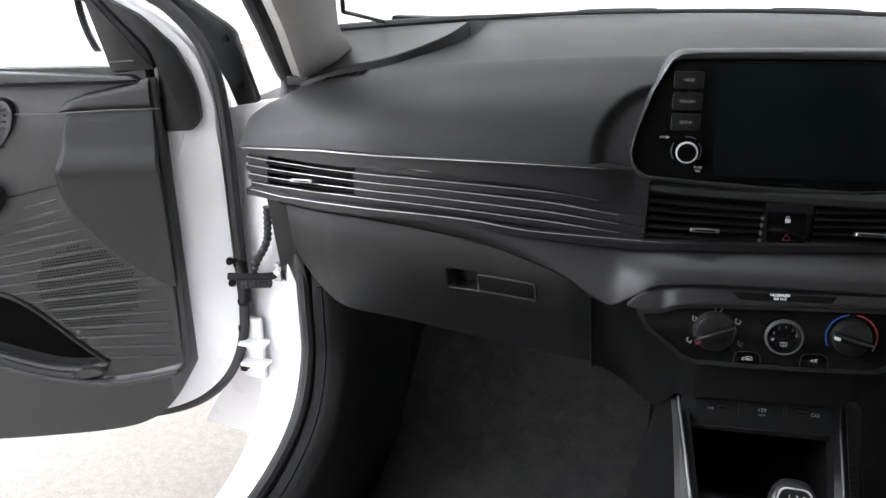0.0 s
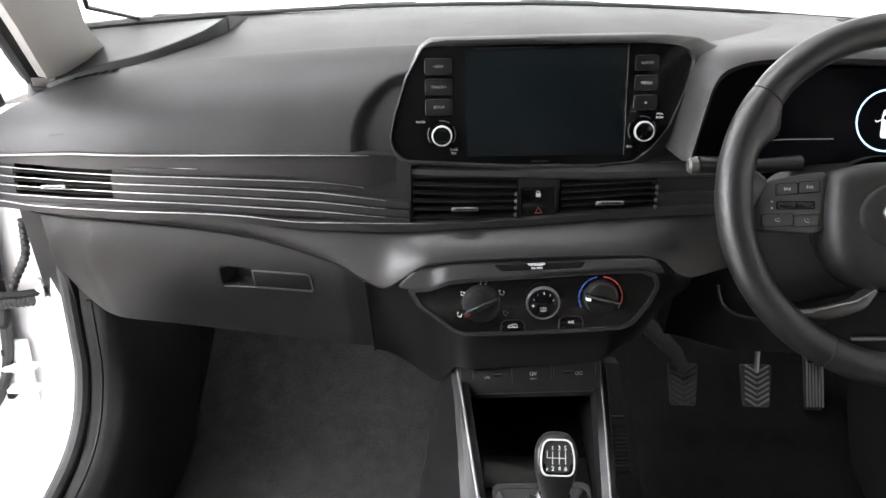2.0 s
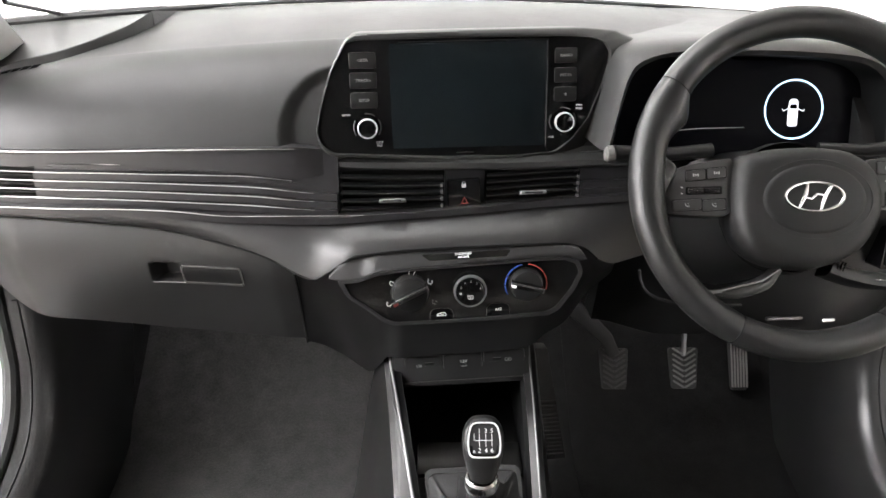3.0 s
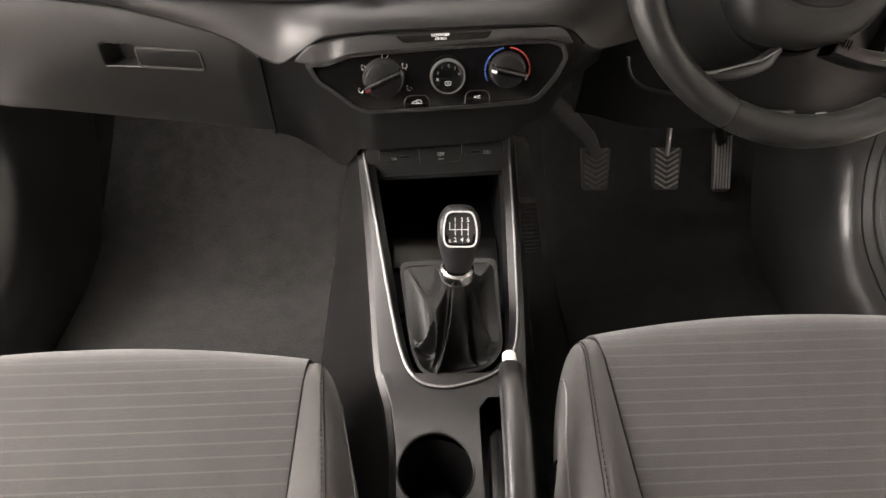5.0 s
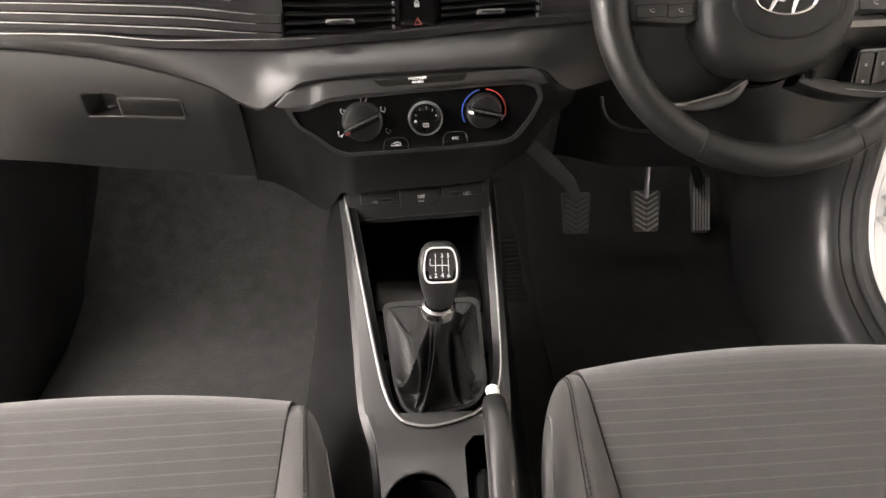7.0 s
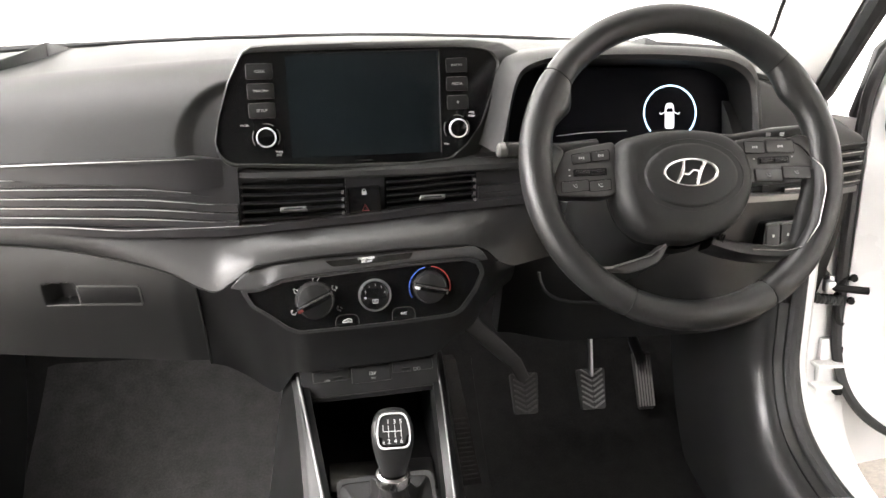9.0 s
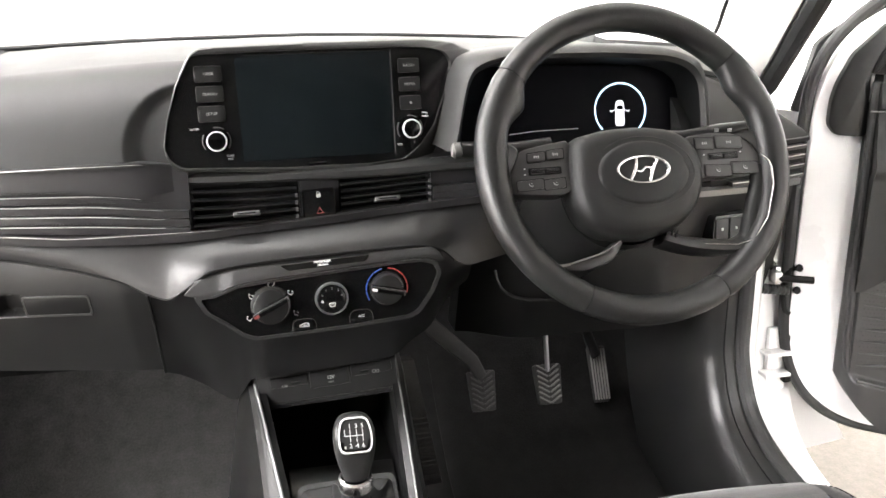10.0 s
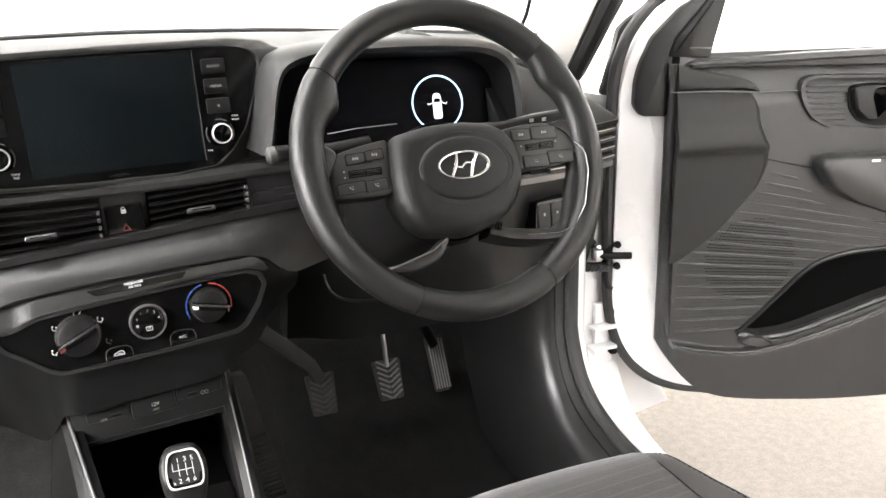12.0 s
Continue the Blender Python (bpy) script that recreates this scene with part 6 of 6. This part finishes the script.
wsg = tagged(part("windscreen", sheet(ws, span(-0.74, 0.74, 24), span(0, 1, 12)), gm), "clear curved windscreen", "windscreen", kind="structure")
wsg.visible_shadow = False
tagged(part("windscreen_seal", tube([(x, cowl_y(x), cowl_z(x)) for x in span(-0.75, 0.75, 40)], [0.0038 + 0.0035 * step(0.4, 0.6, abs(x)) for x in span(-0.75, 0.75, 40)], 8), RUBBER), "black seal along the windscreen foot", "seal", kind="structure")
for x0, x1 in ((-0.33, 0.16), (-0.02, 0.38)):
    wip = thing("windscreen_wiper", "black wiper blade resting at the windscreen foot", "wiper", group="wipers")
    part("blade", tube([(x, cowl_y(x) + 0.03, cowl_z(x) + 0.0015 * math.sin(math.pi * min(1, (x - x0) / 0.26 + 0.25))) for x in span(x0, x0 + 0.13, 8)], 0.0018, 8), RUBBER, wip)
tagged(part("roof_lining", sheet(lambda x, y: Vector((x, y, 1.425 - 0.05 * (x / 0.7) ** 4 - 0.03 * step(-0.6, -1.5, y))), span(-0.7, 0.7, 16), span(-1.5, 0.8, 16), (0, 0, 0.03)), HEADLINER), "grey cloth roof lining", "roof lining", kind="structure")
for s in (-1, 1):
    # Unseen cabin rear left windowless to keep light off rear-facing trim
    side = plane_at((0.74 * s, 0, 0), (0, 1, 0), (0, 0, 1))
    for y0, y1, a, b in ((-1.5, -0.08, 0.27, 1.43),):
        tagged(part("rear_light_block", prism([(y0, a), (y1, a), (y1, b), (y0, b)], side, -0.02, 0.02), HARD), "unseen windowless rear side that blocks light", "car body", kind="structure")
    tagged(part("centre_pillar", quads([[(s * lerp(0.73, 0.63, t), -0.08 - 0.02, z), (s * lerp(0.73, 0.63, t), -0.18, z), (s * lerp(0.77, 0.66, t), -0.18, z), (s * lerp(0.77, 0.66, t), -0.08, z)] for t, z in ((0, 0.3), (0.2, 0.95), (1, 1.4))], closed=True), PILLAR), "pale grey centre pillar", "pillar", kind="structure")
# Tailgate out of view, closed without its window to block light
tagged(part("tailgate", prism([(-0.74, 0.27), (0.74, 0.27), (0.74, 1.4), (-0.74, 1.4)], plane_at((0, -1.5, 0), (1, 0, 0), (0, 0, 1)), -0.03, 0.0), HARD), "unseen closed tailgate that blocks light from behind", "car body", kind="structure")
# bonnet ahead of the windscreen
tagged(part("bonnet", sheet(lambda x, y: Vector((x, y, lerp(1.0, 0.75, step(1.5, 2.5, y)) - 0.08 * x * x)), span(-0.9, 0.9, 12), span(1.53, 2.4, 10), (0, 0, -0.02)), PAINT), "white car bonnet", "car body", kind="structure")

# ---- doors ----
ANG = radians(72)
for s in (-1, 1):
    o = Vector((0.843 if s > 0 else 0.892, 1.08, 0))
    # local frame: x along the door away from its hinge, y up, z towards the cabin
    M = Matrix.Diagonal((s, 1, 1, 1)) @ Matrix(((math.sin(ANG), 0, -math.cos(ANG), o.x), (-math.cos(ANG), 0, -math.sin(ANG), o.y), (0, 1, 0, 0), (0, 0, 0, 1)))
    door = thing("car_door", "open white front car door, moulded inner trim lightened as lit", "car door", group="front doors")

    def dp(name, bm, mat_, parent=None, label="", sharp=35):
        return part(name, bm, mat_, parent or door, label, m=M, sharp=sharp)

    shell = [(-0.05, 1.0), (-0.056, 0.9), (-0.058, 0.62), (-0.05, 0.55), (-0.02, 0.49), (0.03, 0.445), (0.1, 0.418), (0.2, 0.41), (1.05, 0.42), (1.05, 1.05), (0.02, 1.05)]
    dp("shell", prism(rounded(shell, 0.03, 4), pose(0, 0, 0), -0.15, -0.035, 0.008), PAINT, label="white painted door shell")
    sl = [(0.1, 1.19), (0.03, 1.152), (-0.01, 1.118), (-0.046, 1.065), (-0.062, 1.0), (-0.066, 0.9), (-0.066, 0.8), (-0.064, 0.66), (-0.06, 0.6), (-0.045, 0.535), (-0.01, 0.475), (0.04, 0.437), (0.1, 0.418), (0.2, 0.408), (0.5, 0.41), (1.0, 0.42)]
    fx, fy = pchip([(i, p[0]) for i, p in enumerate(sl)]), pchip([(i, p[1]) for i, p in enumerate(sl)])
    dp("weather_seal", tube([(fx(i / 5), fy(i / 5), -0.045) for i in range(5 * (len(sl) - 1) + 1)], 0.0105, 10), RUBBER, label="black weather seal")
    # trim panel with its relief
    lowf = pchip([(0.0, 0.62), (0.012, 0.56), (0.03, 0.52), (0.06, 0.475), (0.1, 0.44), (0.15, 0.422), (0.25, 0.41), (0.4, 0.402), (1.0, 0.43)])

    lip = pchip([(0.0, 0.535), (0.055, 0.525), (0.118, 0.511), (0.18, 0.505), (0.22, 0.509), (0.25, 0.515), (0.36, 0.546), (0.454, 0.578), (0.8, 0.66)])

    pk = pchip([(0.168, 0.535), (0.19, 0.532), (0.215, 0.525), (0.25, 0.527), (0.36, 0.558), (0.454, 0.59), (0.8, 0.672)])
    pk_top = pchip([(0.168, 0.54), (0.194, 0.562), (0.244, 0.612), (0.28, 0.647), (0.317, 0.67), (0.375, 0.684), (0.44, 0.688), (0.8, 0.69)])

    def relief(u, t):
        z = lerp(1.045, lowf(u), t)
        w = 0.0
        w += -0.02 * step(0.955, 1.045, z)                                   # leans out to the belt
        w += 0.016 * step(lip(u) + 0.010, lip(u), z) * step(0.03, 0.06, u)
        w += -0.03 * step(0.042, 0.026, u)
        if u > 0.16:
            w -= 0.034 * step(pk(u), pk(u) + 0.012, z) * step(pk_top(u) + 0.004, pk_top(u) - 0.006, z) * step(0.166, 0.18, u)
        return Vector((u, z, w))

    bm = sheet(relief, sorted(set(span(0.026, 0.5, 118) + span(0.5, 1.0, 20))), span(0, 1, 190), (0, 0, -0.045))
    panel = dp("trim_panel", bm, DOOR, label="moulded black trim panel, lightened as if lit")
    # Black sheet over the pocket floor paints the shade under its overhang
    dp("pocket", sheet(lambda u, t: Vector((u, lerp(pk_top(u) - 0.008, pk(u) + 0.01, t), -0.031)), span(0.185, 0.8, 30), span(0, 1, 2), (0, 0, -0.004)), RECESS_SHADE, panel, "black sheet standing for the shade in the door pocket")
    dp("pocket_ledge", tube([(u, pk(u) + 0.004, -0.003) for u in span(0.172, 0.8, 40)], 0.0065, 8), DOOR, panel)
    dp("pocket_edge", tube([(u, pk_top(u) + 0.003, 0.001) for u in span(0.168, 0.6, 30)], 0.0045, 8), HARD, panel)
    pad_edge = pchip([(0.685, 0.045), (0.697, 0.062), (0.742, 0.122), (0.776, 0.152), (0.828, 0.189), (0.862, 0.198), (0.887, 0.196), (0.907, 0.186), (0.93, 0.180), (0.951, 0.178), (0.97, 0.172), (0.984, 0.165)])
    pad_w = pchip([(0.685, 0.005), (0.75, 0.009), (0.84, 0.0125), (0.88, 0.0165), (0.888, 0.023), (0.898, 0.0235), (0.93, 0.0135), (0.984, 0.004)])

    def pad_at(z, t):
        e = pad_edge(z)
        return Vector((lerp(0.033, e, t), z, pad_w(z) - 0.009 * step(0.93, 1.0, t) - 0.004 * step(0.02, 0.0, min(z - 0.685, 0.984 - z))))
    dp("front_pad", sheet(pad_at, span(0.685, 0.984, 60), span(0, 0.9, 10) + span(0.91, 1, 8), (0, 0, -0.018)), SOFT, panel, "smooth dark padded section", sharp=60)
    up_top = pchip([(0.018, 1.036), (0.05, 1.026), (0.09, 1.016), (0.13, 1.008), (0.158, 0.999), (0.172, 0.99), (0.18, 0.978)])
    dp("upper_pad", sheet(lambda u, t: Vector((u, lerp(up_top(u), 0.9855 - 0.006 * step(0.14, 0.18, u), t), 0.004 + 0.006 * t - 0.006 * (2 * t - 1) ** 4 - 0.008 * step(0.16, 0.18, u))), span(0.033, 0.18, 30), span(0, 1, 10), (0, 0, -0.02)), SOFT, panel, "dark smooth upper section", sharp=60)
    dp("pad_line", tube([(0.018, 0.986, 0.009), (0.1, 0.985, 0.011), (0.17, 0.981, 0.008), (0.25, 0.979, 0.002)], 0.0012, 6), SATIN, panel)
    dp("belt_strip", prism(rounded([(0.045, 1.025), (0.25, 1.02), (0.5, 1.016), (1.0, 1.014), (1.0, 1.05), (0.5, 1.046), (0.25, 1.042), (0.06, 1.034)], 0.004), pose(0, 0, 0), -0.09, 0.002, 0.004, 3), DOOR, panel, "black belt moulding, lightened as if lit")
    gr = dp("handle_bezel", ringplate(rounded([(0.243, 0.985), (0.25, 1.001), (0.27, 1.005), (0.5, 0.998), (0.5, 0.898), (0.41, 0.903), (0.305, 0.914), (0.27, 0.931), (0.25, 0.958)], 0.014), rounded([(0.248, 0.983), (0.254, 0.996), (0.272, 1.0), (0.495, 0.993), (0.495, 0.903), (0.41, 0.908), (0.307, 0.919), (0.274, 0.935), (0.255, 0.961)], 0.014), pose(0, 0, 0), -0.01, 0.008), DOOR, panel)
    for k in range(7):
        z = 0.987 - k * 0.0098
        dp("rib", tube([(0.257 + 0.0022 * k, z, 0.0), (0.29, z - 0.001, 0.003), (0.33, z - 0.002, 0.001)], 0.0018, 6), DOOR, gr)
    cup = rounded([(0.33, 0.975), (0.338, 0.985), (0.37, 0.987), (0.49, 0.983), (0.49, 0.912), (0.38, 0.915), (0.352, 0.923), (0.335, 0.945)], 0.01)
    # Flat deep-black plate stands for the hollow behind the handle
    dp("handle_cup", prism(cup, pose(0, 0, 0), -0.01, 0.004, 0.002), DEEP, gr, "dark plate in place of the handle recess")
    dp("inner_handle", prism(rounded([(0.333, 0.98), (0.345, 0.986), (0.43, 0.985), (0.43, 0.978), (0.37, 0.974), (0.386, 0.927), (0.362, 0.925), (0.34, 0.945)], 0.006), pose(0, 0, 0), 0.0, 0.02, 0.007, 3), SATINKEY, gr, "satin inner door handle")
    arm = rounded([(0.281, 0.852), (0.288, 0.866), (0.31, 0.871), (0.5, 0.868), (0.5, 0.735), (0.43, 0.757), (0.346, 0.787), (0.301, 0.817)], 0.014)
    ar = dp("arm_rest", dome(arm, pose(0, 0, 0), ((1.0, 0.0), (1.0, 0.02), (0.985, 0.03), (0.94, 0.038), (0.85, 0.040))), DOOR, panel, "padded arm rest", sharp=60)
    dp("window_switch", block(pose(0.40, 0.861, 0.034), 0.05, 0.012, 0.01, 0.003), GLOSS, ar)
    dp("switch_tip", block(pose(0.372, 0.861, 0.038), 0.016, 0.005, 0.006, 0.002), SILVER, ar)
    dp("seam_line", tube([(0.2, 0.864, 0.001), (0.225, 0.858, 0.001), (0.281, 0.845, 0.001)], 0.0012, 5), DEEP, panel)
    for k in range(16):
        z0, sl_ = 0.842 - k * 0.0192, -0.26 * (1 - k / 15)
        u0 = pad_edge(z0) + 0.012 if z0 > 0.70 else 0.05
        u1 = u0
        while u1 < 0.5 and z0 + sl_ * (u1 - 0.2) > (pk_top(u1) + 0.008 if u1 > 0.168 else 0.538):
            u1 += 0.005
        if k < 3:
            u1 = (0.262, 0.285, 0.31)[k]
        if u1 > u0 + 0.02:
            pts = [(u, z0 + sl_ * (u - 0.2) + 0.03 * (1 - k / 15) * (u - 0.2) ** 2, 0.001) for u in span(u0, u1, 10)]
            dp("rib", tube(pts, [0.0005, 0.0016] + [0.0025] * 7 + [0.0016, 0.0005], 6), DOOR, panel)
    def under_lines(z):
        return 0.18 * max(0.0, (z - 0.55) / 0.25)

    for name, pitch, rise, a, b_, big in (("speaker_mesh", 0.0056, 0.0052, 0.0022, 0.0015, True), ("perforation", 0.0066, 0.0062, 0.0012, 0.0008, False)):
        bm = bmesh.new()
        for k in range(int(0.30 / rise)):
            for j in range(int(0.4 / pitch)):
                u, z = 0.045 + j * pitch + pitch * 0.5 * (k % 2), 0.82 - k * rise
                zz = z - under_lines(z) * (u - 0.2)
                round_ = ((u - 0.182) / 0.084) ** 2 + ((zz - 0.683) / 0.077) ** 2 < 1
                open_ = zz > (pk_top(u) + 0.010 if u > 0.168 else 0.545) and (u > pad_edge(zz) + 0.012 if zz > 0.685 else u > 0.05) and u < 0.36
                if open_ and round_ == big:
                    bm.faces.new([bm.verts.new((u + p, zz + q, 0.0012)) for p, q in ((-a, 0), (0, -b_), (a, 0), (0, b_))])
        ho = dp(name, bm, RECESS_SHADE if big else DEEP, panel)
        ho["kind"] = "stuff"
    dp("pocket_lip", tube([(u, lip(u) + 0.004, 0.0135) for u in span(0.05, 0.6, 30)], 0.0035, 8), DOOR, panel)
    dp("pocket_divider", dome(rounded([(0.17, 0.528), (0.19, 0.538), (0.215, 0.535), (0.24, 0.518), (0.215, 0.512)], 0.006), pose(0, 0, 0), ((1, -0.03), (1, 0.004), (0.8, 0.01))), DOOR, panel)
    dp("trim_edge", tube([(0.03, 1.03, -0.009), (0.03, 0.9, -0.009), (0.031, 0.7, -0.009), (0.033, 0.6, -0.009), (0.039, 0.555, -0.009), (0.057, 0.505, -0.009), (0.09, 0.46, -0.009), (0.14, 0.428, -0.009)], 0.0075, 10), RUBBER, panel, "black rubber edge")
    # mirror sail, mirror and window frame
    sail = [(0.024, 1.042), (0.091, 1.037), (0.102, 1.085), (0.122, 1.17), (0.105, 1.16), (0.07, 1.115), (0.033, 1.072)]
    sa = dp("mirror_sail", prism(rounded(sail, 0.006), pose(0, 0, 0), -0.06, -0.012, 0.004), HARD, label="black triangular mirror sail")
    dp("sail_line", tube([(0.055, 1.056, -0.011), (0.095, 1.054, -0.011)], 0.0012, 5), SATIN, sa)
    lobe = [(0.026, 0.942), (-0.02, 0.944), (-0.034, 0.962), (-0.033, 1.0), (-0.026, 1.03), (-0.006, 1.074), (0.04, 1.12), (0.075, 1.14), (0.13, 1.168), (0.155, 1.168), (0.1, 1.125), (0.05, 1.075), (0.024, 1.045)]
    dp("corner_cover", prism(rounded(lobe, 0.008), pose(0, 0, 0), -0.045, -0.02, 0.004), HARD, label="black corner cover")
    fo = [(-0.058, 0.9), (-0.058, 0.97), (-0.05, 1.01), (-0.034, 1.06), (0.008, 1.108), (0.05, 1.137), (0.13, 1.182), (0.3, 1.26)]
    fi = [(0.02, 0.9), (0.0, 0.95), (-0.02, 0.99), (-0.01, 1.045), (0.03, 1.09), (0.07, 1.115), (0.14, 1.152), (0.31, 1.235)]
    fq = [pchip(list(enumerate(p[i] for p in l))) for l in (fo, fi) for i in (0, 1)]
    rows = []
    for i in range(43):
        q = i / 6
        a, b = Vector((fq[0](q), fq[1](q))), Vector((fq[2](q), fq[3](q)))
        rows.append([Vector((*a.lerp(b, k), w)) for k, w in ((0, -0.09), (0, -0.045), (0.1, -0.037), (0.9, -0.034), (1, -0.04), (1, -0.09))])
    dp("window_frame", quads(rows, closed=True), PAINT, label="white painted window frame")
    if s < 0:
        MM = pose(0.126, 1.137, -0.15, 0, 35, 0) @ Matrix.Diagonal((0.9, 1.15, 1, 1))
        mi = dp("mirror_housing", lathe([(0.0, -0.05), (0.07, -0.045), (0.095, -0.02), (0.1, 0.0), (0.1, 0.008)], MM, 32), DOOR, label="wing mirror housing")
        dp("mirror_glass", lathe([(0.0, 0.0), (0.096, 0.0)], MM, 32), CHROME, mi, "mirror glass")
    dp("edge_bolt", lathe([(0, 0.006), (0.006, 0.006), (0.007, 0)], pose(-0.05, 0.715, -0.034), 8), DEEP)
    dp("edge_bolt", lathe([(0, 0.006), (0.006, 0.006), (0.007, 0)], pose(-0.05, 0.675, -0.034), 8), DEEP)

    hx = 0.0 if s > 0 else 0.045
    hinge = tagged(new("lower_hinge"), "white painted lower door hinge with dark bolts", "hinge", group="door hinges")
    mir = Matrix.Diagonal((s, 1, 1, 1))
    part("leaf", block(pose(0.785 + hx, 1.135, 0.558), 0.05, 0.028, 0.007, 0.003), PAINT, hinge, m=mir)
    part("leaf", block(pose(0.785 + hx, 1.135, 0.518), 0.05, 0.028, 0.007, 0.003), PAINT, hinge, m=mir)
    part("plate", block(pose(0.795 + hx, 1.15, 0.54), 0.04, 0.012, 0.12, 0.004), PAINT, hinge, m=mir)
    for z in (0.585, 0.505):
        part("bolt", block(pose(0.81 + hx, 1.138, z), 0.012, 0.016, 0.013, 0.002), DEEP, hinge, "black bolt", m=mir)
    for z in (0.925, 0.852):
        tagged(part("body_bolt", block(pose(0.81 + hx, 1.145, z), 0.012, 0.014, 0.013, 0.002), DEEP, m=mir), "black hinge bolt head", "bolt", group="hinge bolts")
    strap = thing("door_check_strap", "black door check strap between pillar and door", "door check")
    part("arm", tube([(s * 0.755, 1.115, 0.705), (s * 0.785, 1.105, 0.7035), (s * (0.813 + 0.6 * hx), 1.095, 0.702)], 0.0065, 8), DEEP, strap)
    part("bracket", block(pose(s * 0.757, 1.118, 0.706), 0.014, 0.02, 0.02, 0.003), STEEL, strap)
    part("gasket", tube([(s * (0.8 + hx + 0.012 * math.cos(a)), 1.137, 0.672 + 0.042 * math.sin(a)) for a in [2 * math.pi * i / 16 for i in range(16)]], 0.006, 8, closed=True), DEEP, strap)
    part("gasket_plate", block(pose(s * (0.8 + hx), 1.142, 0.672), 0.024, 0.01, 0.08, 0.004), DEEP, strap)
    part("pin", block(pose(s * 0.765, 1.13, 0.71), 0.01, 0.014, 0.022, 0.002), STEEL, strap)
    loom = thing("wiring_boot", "ribbed black rubber wiring boot", "cable")
    part("boot", tube([(s * (0.735 + hx + 0.002 * i / 6 + 0.03 * step(10, 27, i)), 1.138, 0.815 - 0.0047 * i) for i in range(28)], [0.0055 if i % 2 else 0.0075 for i in range(28)], 10), RUBBER, loom)
    part("boot_end", tube([(s * (0.738 + hx + 0.004 * i), 1.128, 0.683 - 0.0006 * i) for i in range(14)], [0.0075 if i % 2 else 0.0095 for i in range(14)], 10), RUBBER, loom)

# ---- seats ----
PIPING = material("pale_grey_piping", (0.12, 0.117, 0.112), 0.7, vary=0.1)


def seat(cx, front, hw, label, lift, skew):
    st_ = thing("front_seat", label, "car seat", group="front seats")
    zc = 0.56 + lift

    def ins(x, t):
        y = lerp(front, 0.02, t)
        roll = 0.06 * (max(0.0, 1 - t * 8.0)) ** 2.2
        return Vector((cx + x, y - 0.02 * (x / hw) ** 2 + skew * (x / hw) * (1 - t), zc - roll - 0.012 * math.sin(math.pi * min(t * 1.2, 1)) - 0.02 * step(0.5, 1.0, t)))
    part("insert", sheet(ins, span(-hw, hw, 24), [0, 0.01, 0.02, 0.035, 0.05, 0.07, 0.09, 0.115, 0.15] + span(0.2, 1, 16), (0, 0, -0.08)), CLOTH, st_, "striped dark cloth cushion")
    for q in (-1, 1):
        def bol(v, t):
            """The side bolster: its inner face climbs from the cushion to a crest, then rolls down outside."""
            base = ins(q * hw, t)
            wide, high = lerp(0.012, 0.046, step(-0.1, 0.6, t)), 0.03 * step(0.0, 0.45, t)
            inner = min(v / 0.42, 1.0)
            a = max(0.0, (v - 0.42) / 0.58) * math.pi * 0.5
            x = q * (hw + wide * inner + (0.03 + 0.014 * step(0, 0.3, t)) * math.sin(a))
            z = base.z + high * (1 - (1 - inner) ** 1.6) - 0.11 * (1 - math.cos(a))
            return Vector((cx + x, base.y - 0.006 - 0.10 * max(0.0, (v - 0.2) / 0.8) ** 2.2 * (1 - min(1, t * 2.2)), z - 0.001))
        ts = [0, 0.01, 0.02, 0.035, 0.05, 0.07, 0.09, 0.115, 0.15] + span(0.2, 1, 16)
        b = part("bolster", sheet(bol, span(0, 1, 26), ts), BOLSTER, st_, "plain grey side bolster", sharp=60)
        part("seam", tube([bol(0.0, t) + Vector((0, 0, 0.0006)) for t in ts], 0.0012, 5), DEEP, b)
        part("stitch_seam", tube([bol(0.46, t) + Vector((0, 0, -0.0002)) for t in ts], 0.0008, 5), DEEP, b)
        part("stitching", joined(*[tube([bol(0.43, t) + Vector((0, 0, 0.0004)), bol(0.43, t + 0.006) + Vector((0, 0, 0.0004))], 0.0008, 4) for t in span(0.01, 0.9, 80)]), DEEP, b, "row of dark stitches")
        part("piping", tube([bol(0.72, t) + Vector((q * 0.0006, 0, 0.0006)) for t in ts[2:]], 0.0012, 6), PIPING, b)
        part("skirt", quads([[bol(1, t), bol(1, t) + Vector((q * 0.004, 0, -0.05)), bol(1, t) + Vector((-q * 0.03, 0, -0.16))] for t in span(0, 1, 12)]), HARD, st_)
    part("front_skirt", quads([[ins(x, 0), ins(x, 0) + Vector((0, -0.006, -0.06)), ins(x, 0) + Vector((0, -0.05, -0.18))] for x in span(-hw, hw, 10)]), BOLSTER, st_)
    part("base", block(pose(cx, 0.33, 0.37), hw * 1.6, 0.5, 0.18, 0.02), DEEP, st_)


seat(-0.372, 0.765, 0.21, "passenger car seat in striped dark cloth with grey bolsters", 0.0, 0.0)
seat(0.385, 0.822, 0.21, "driver car seat in striped dark cloth with grey bolsters", 0.0, 0.016)
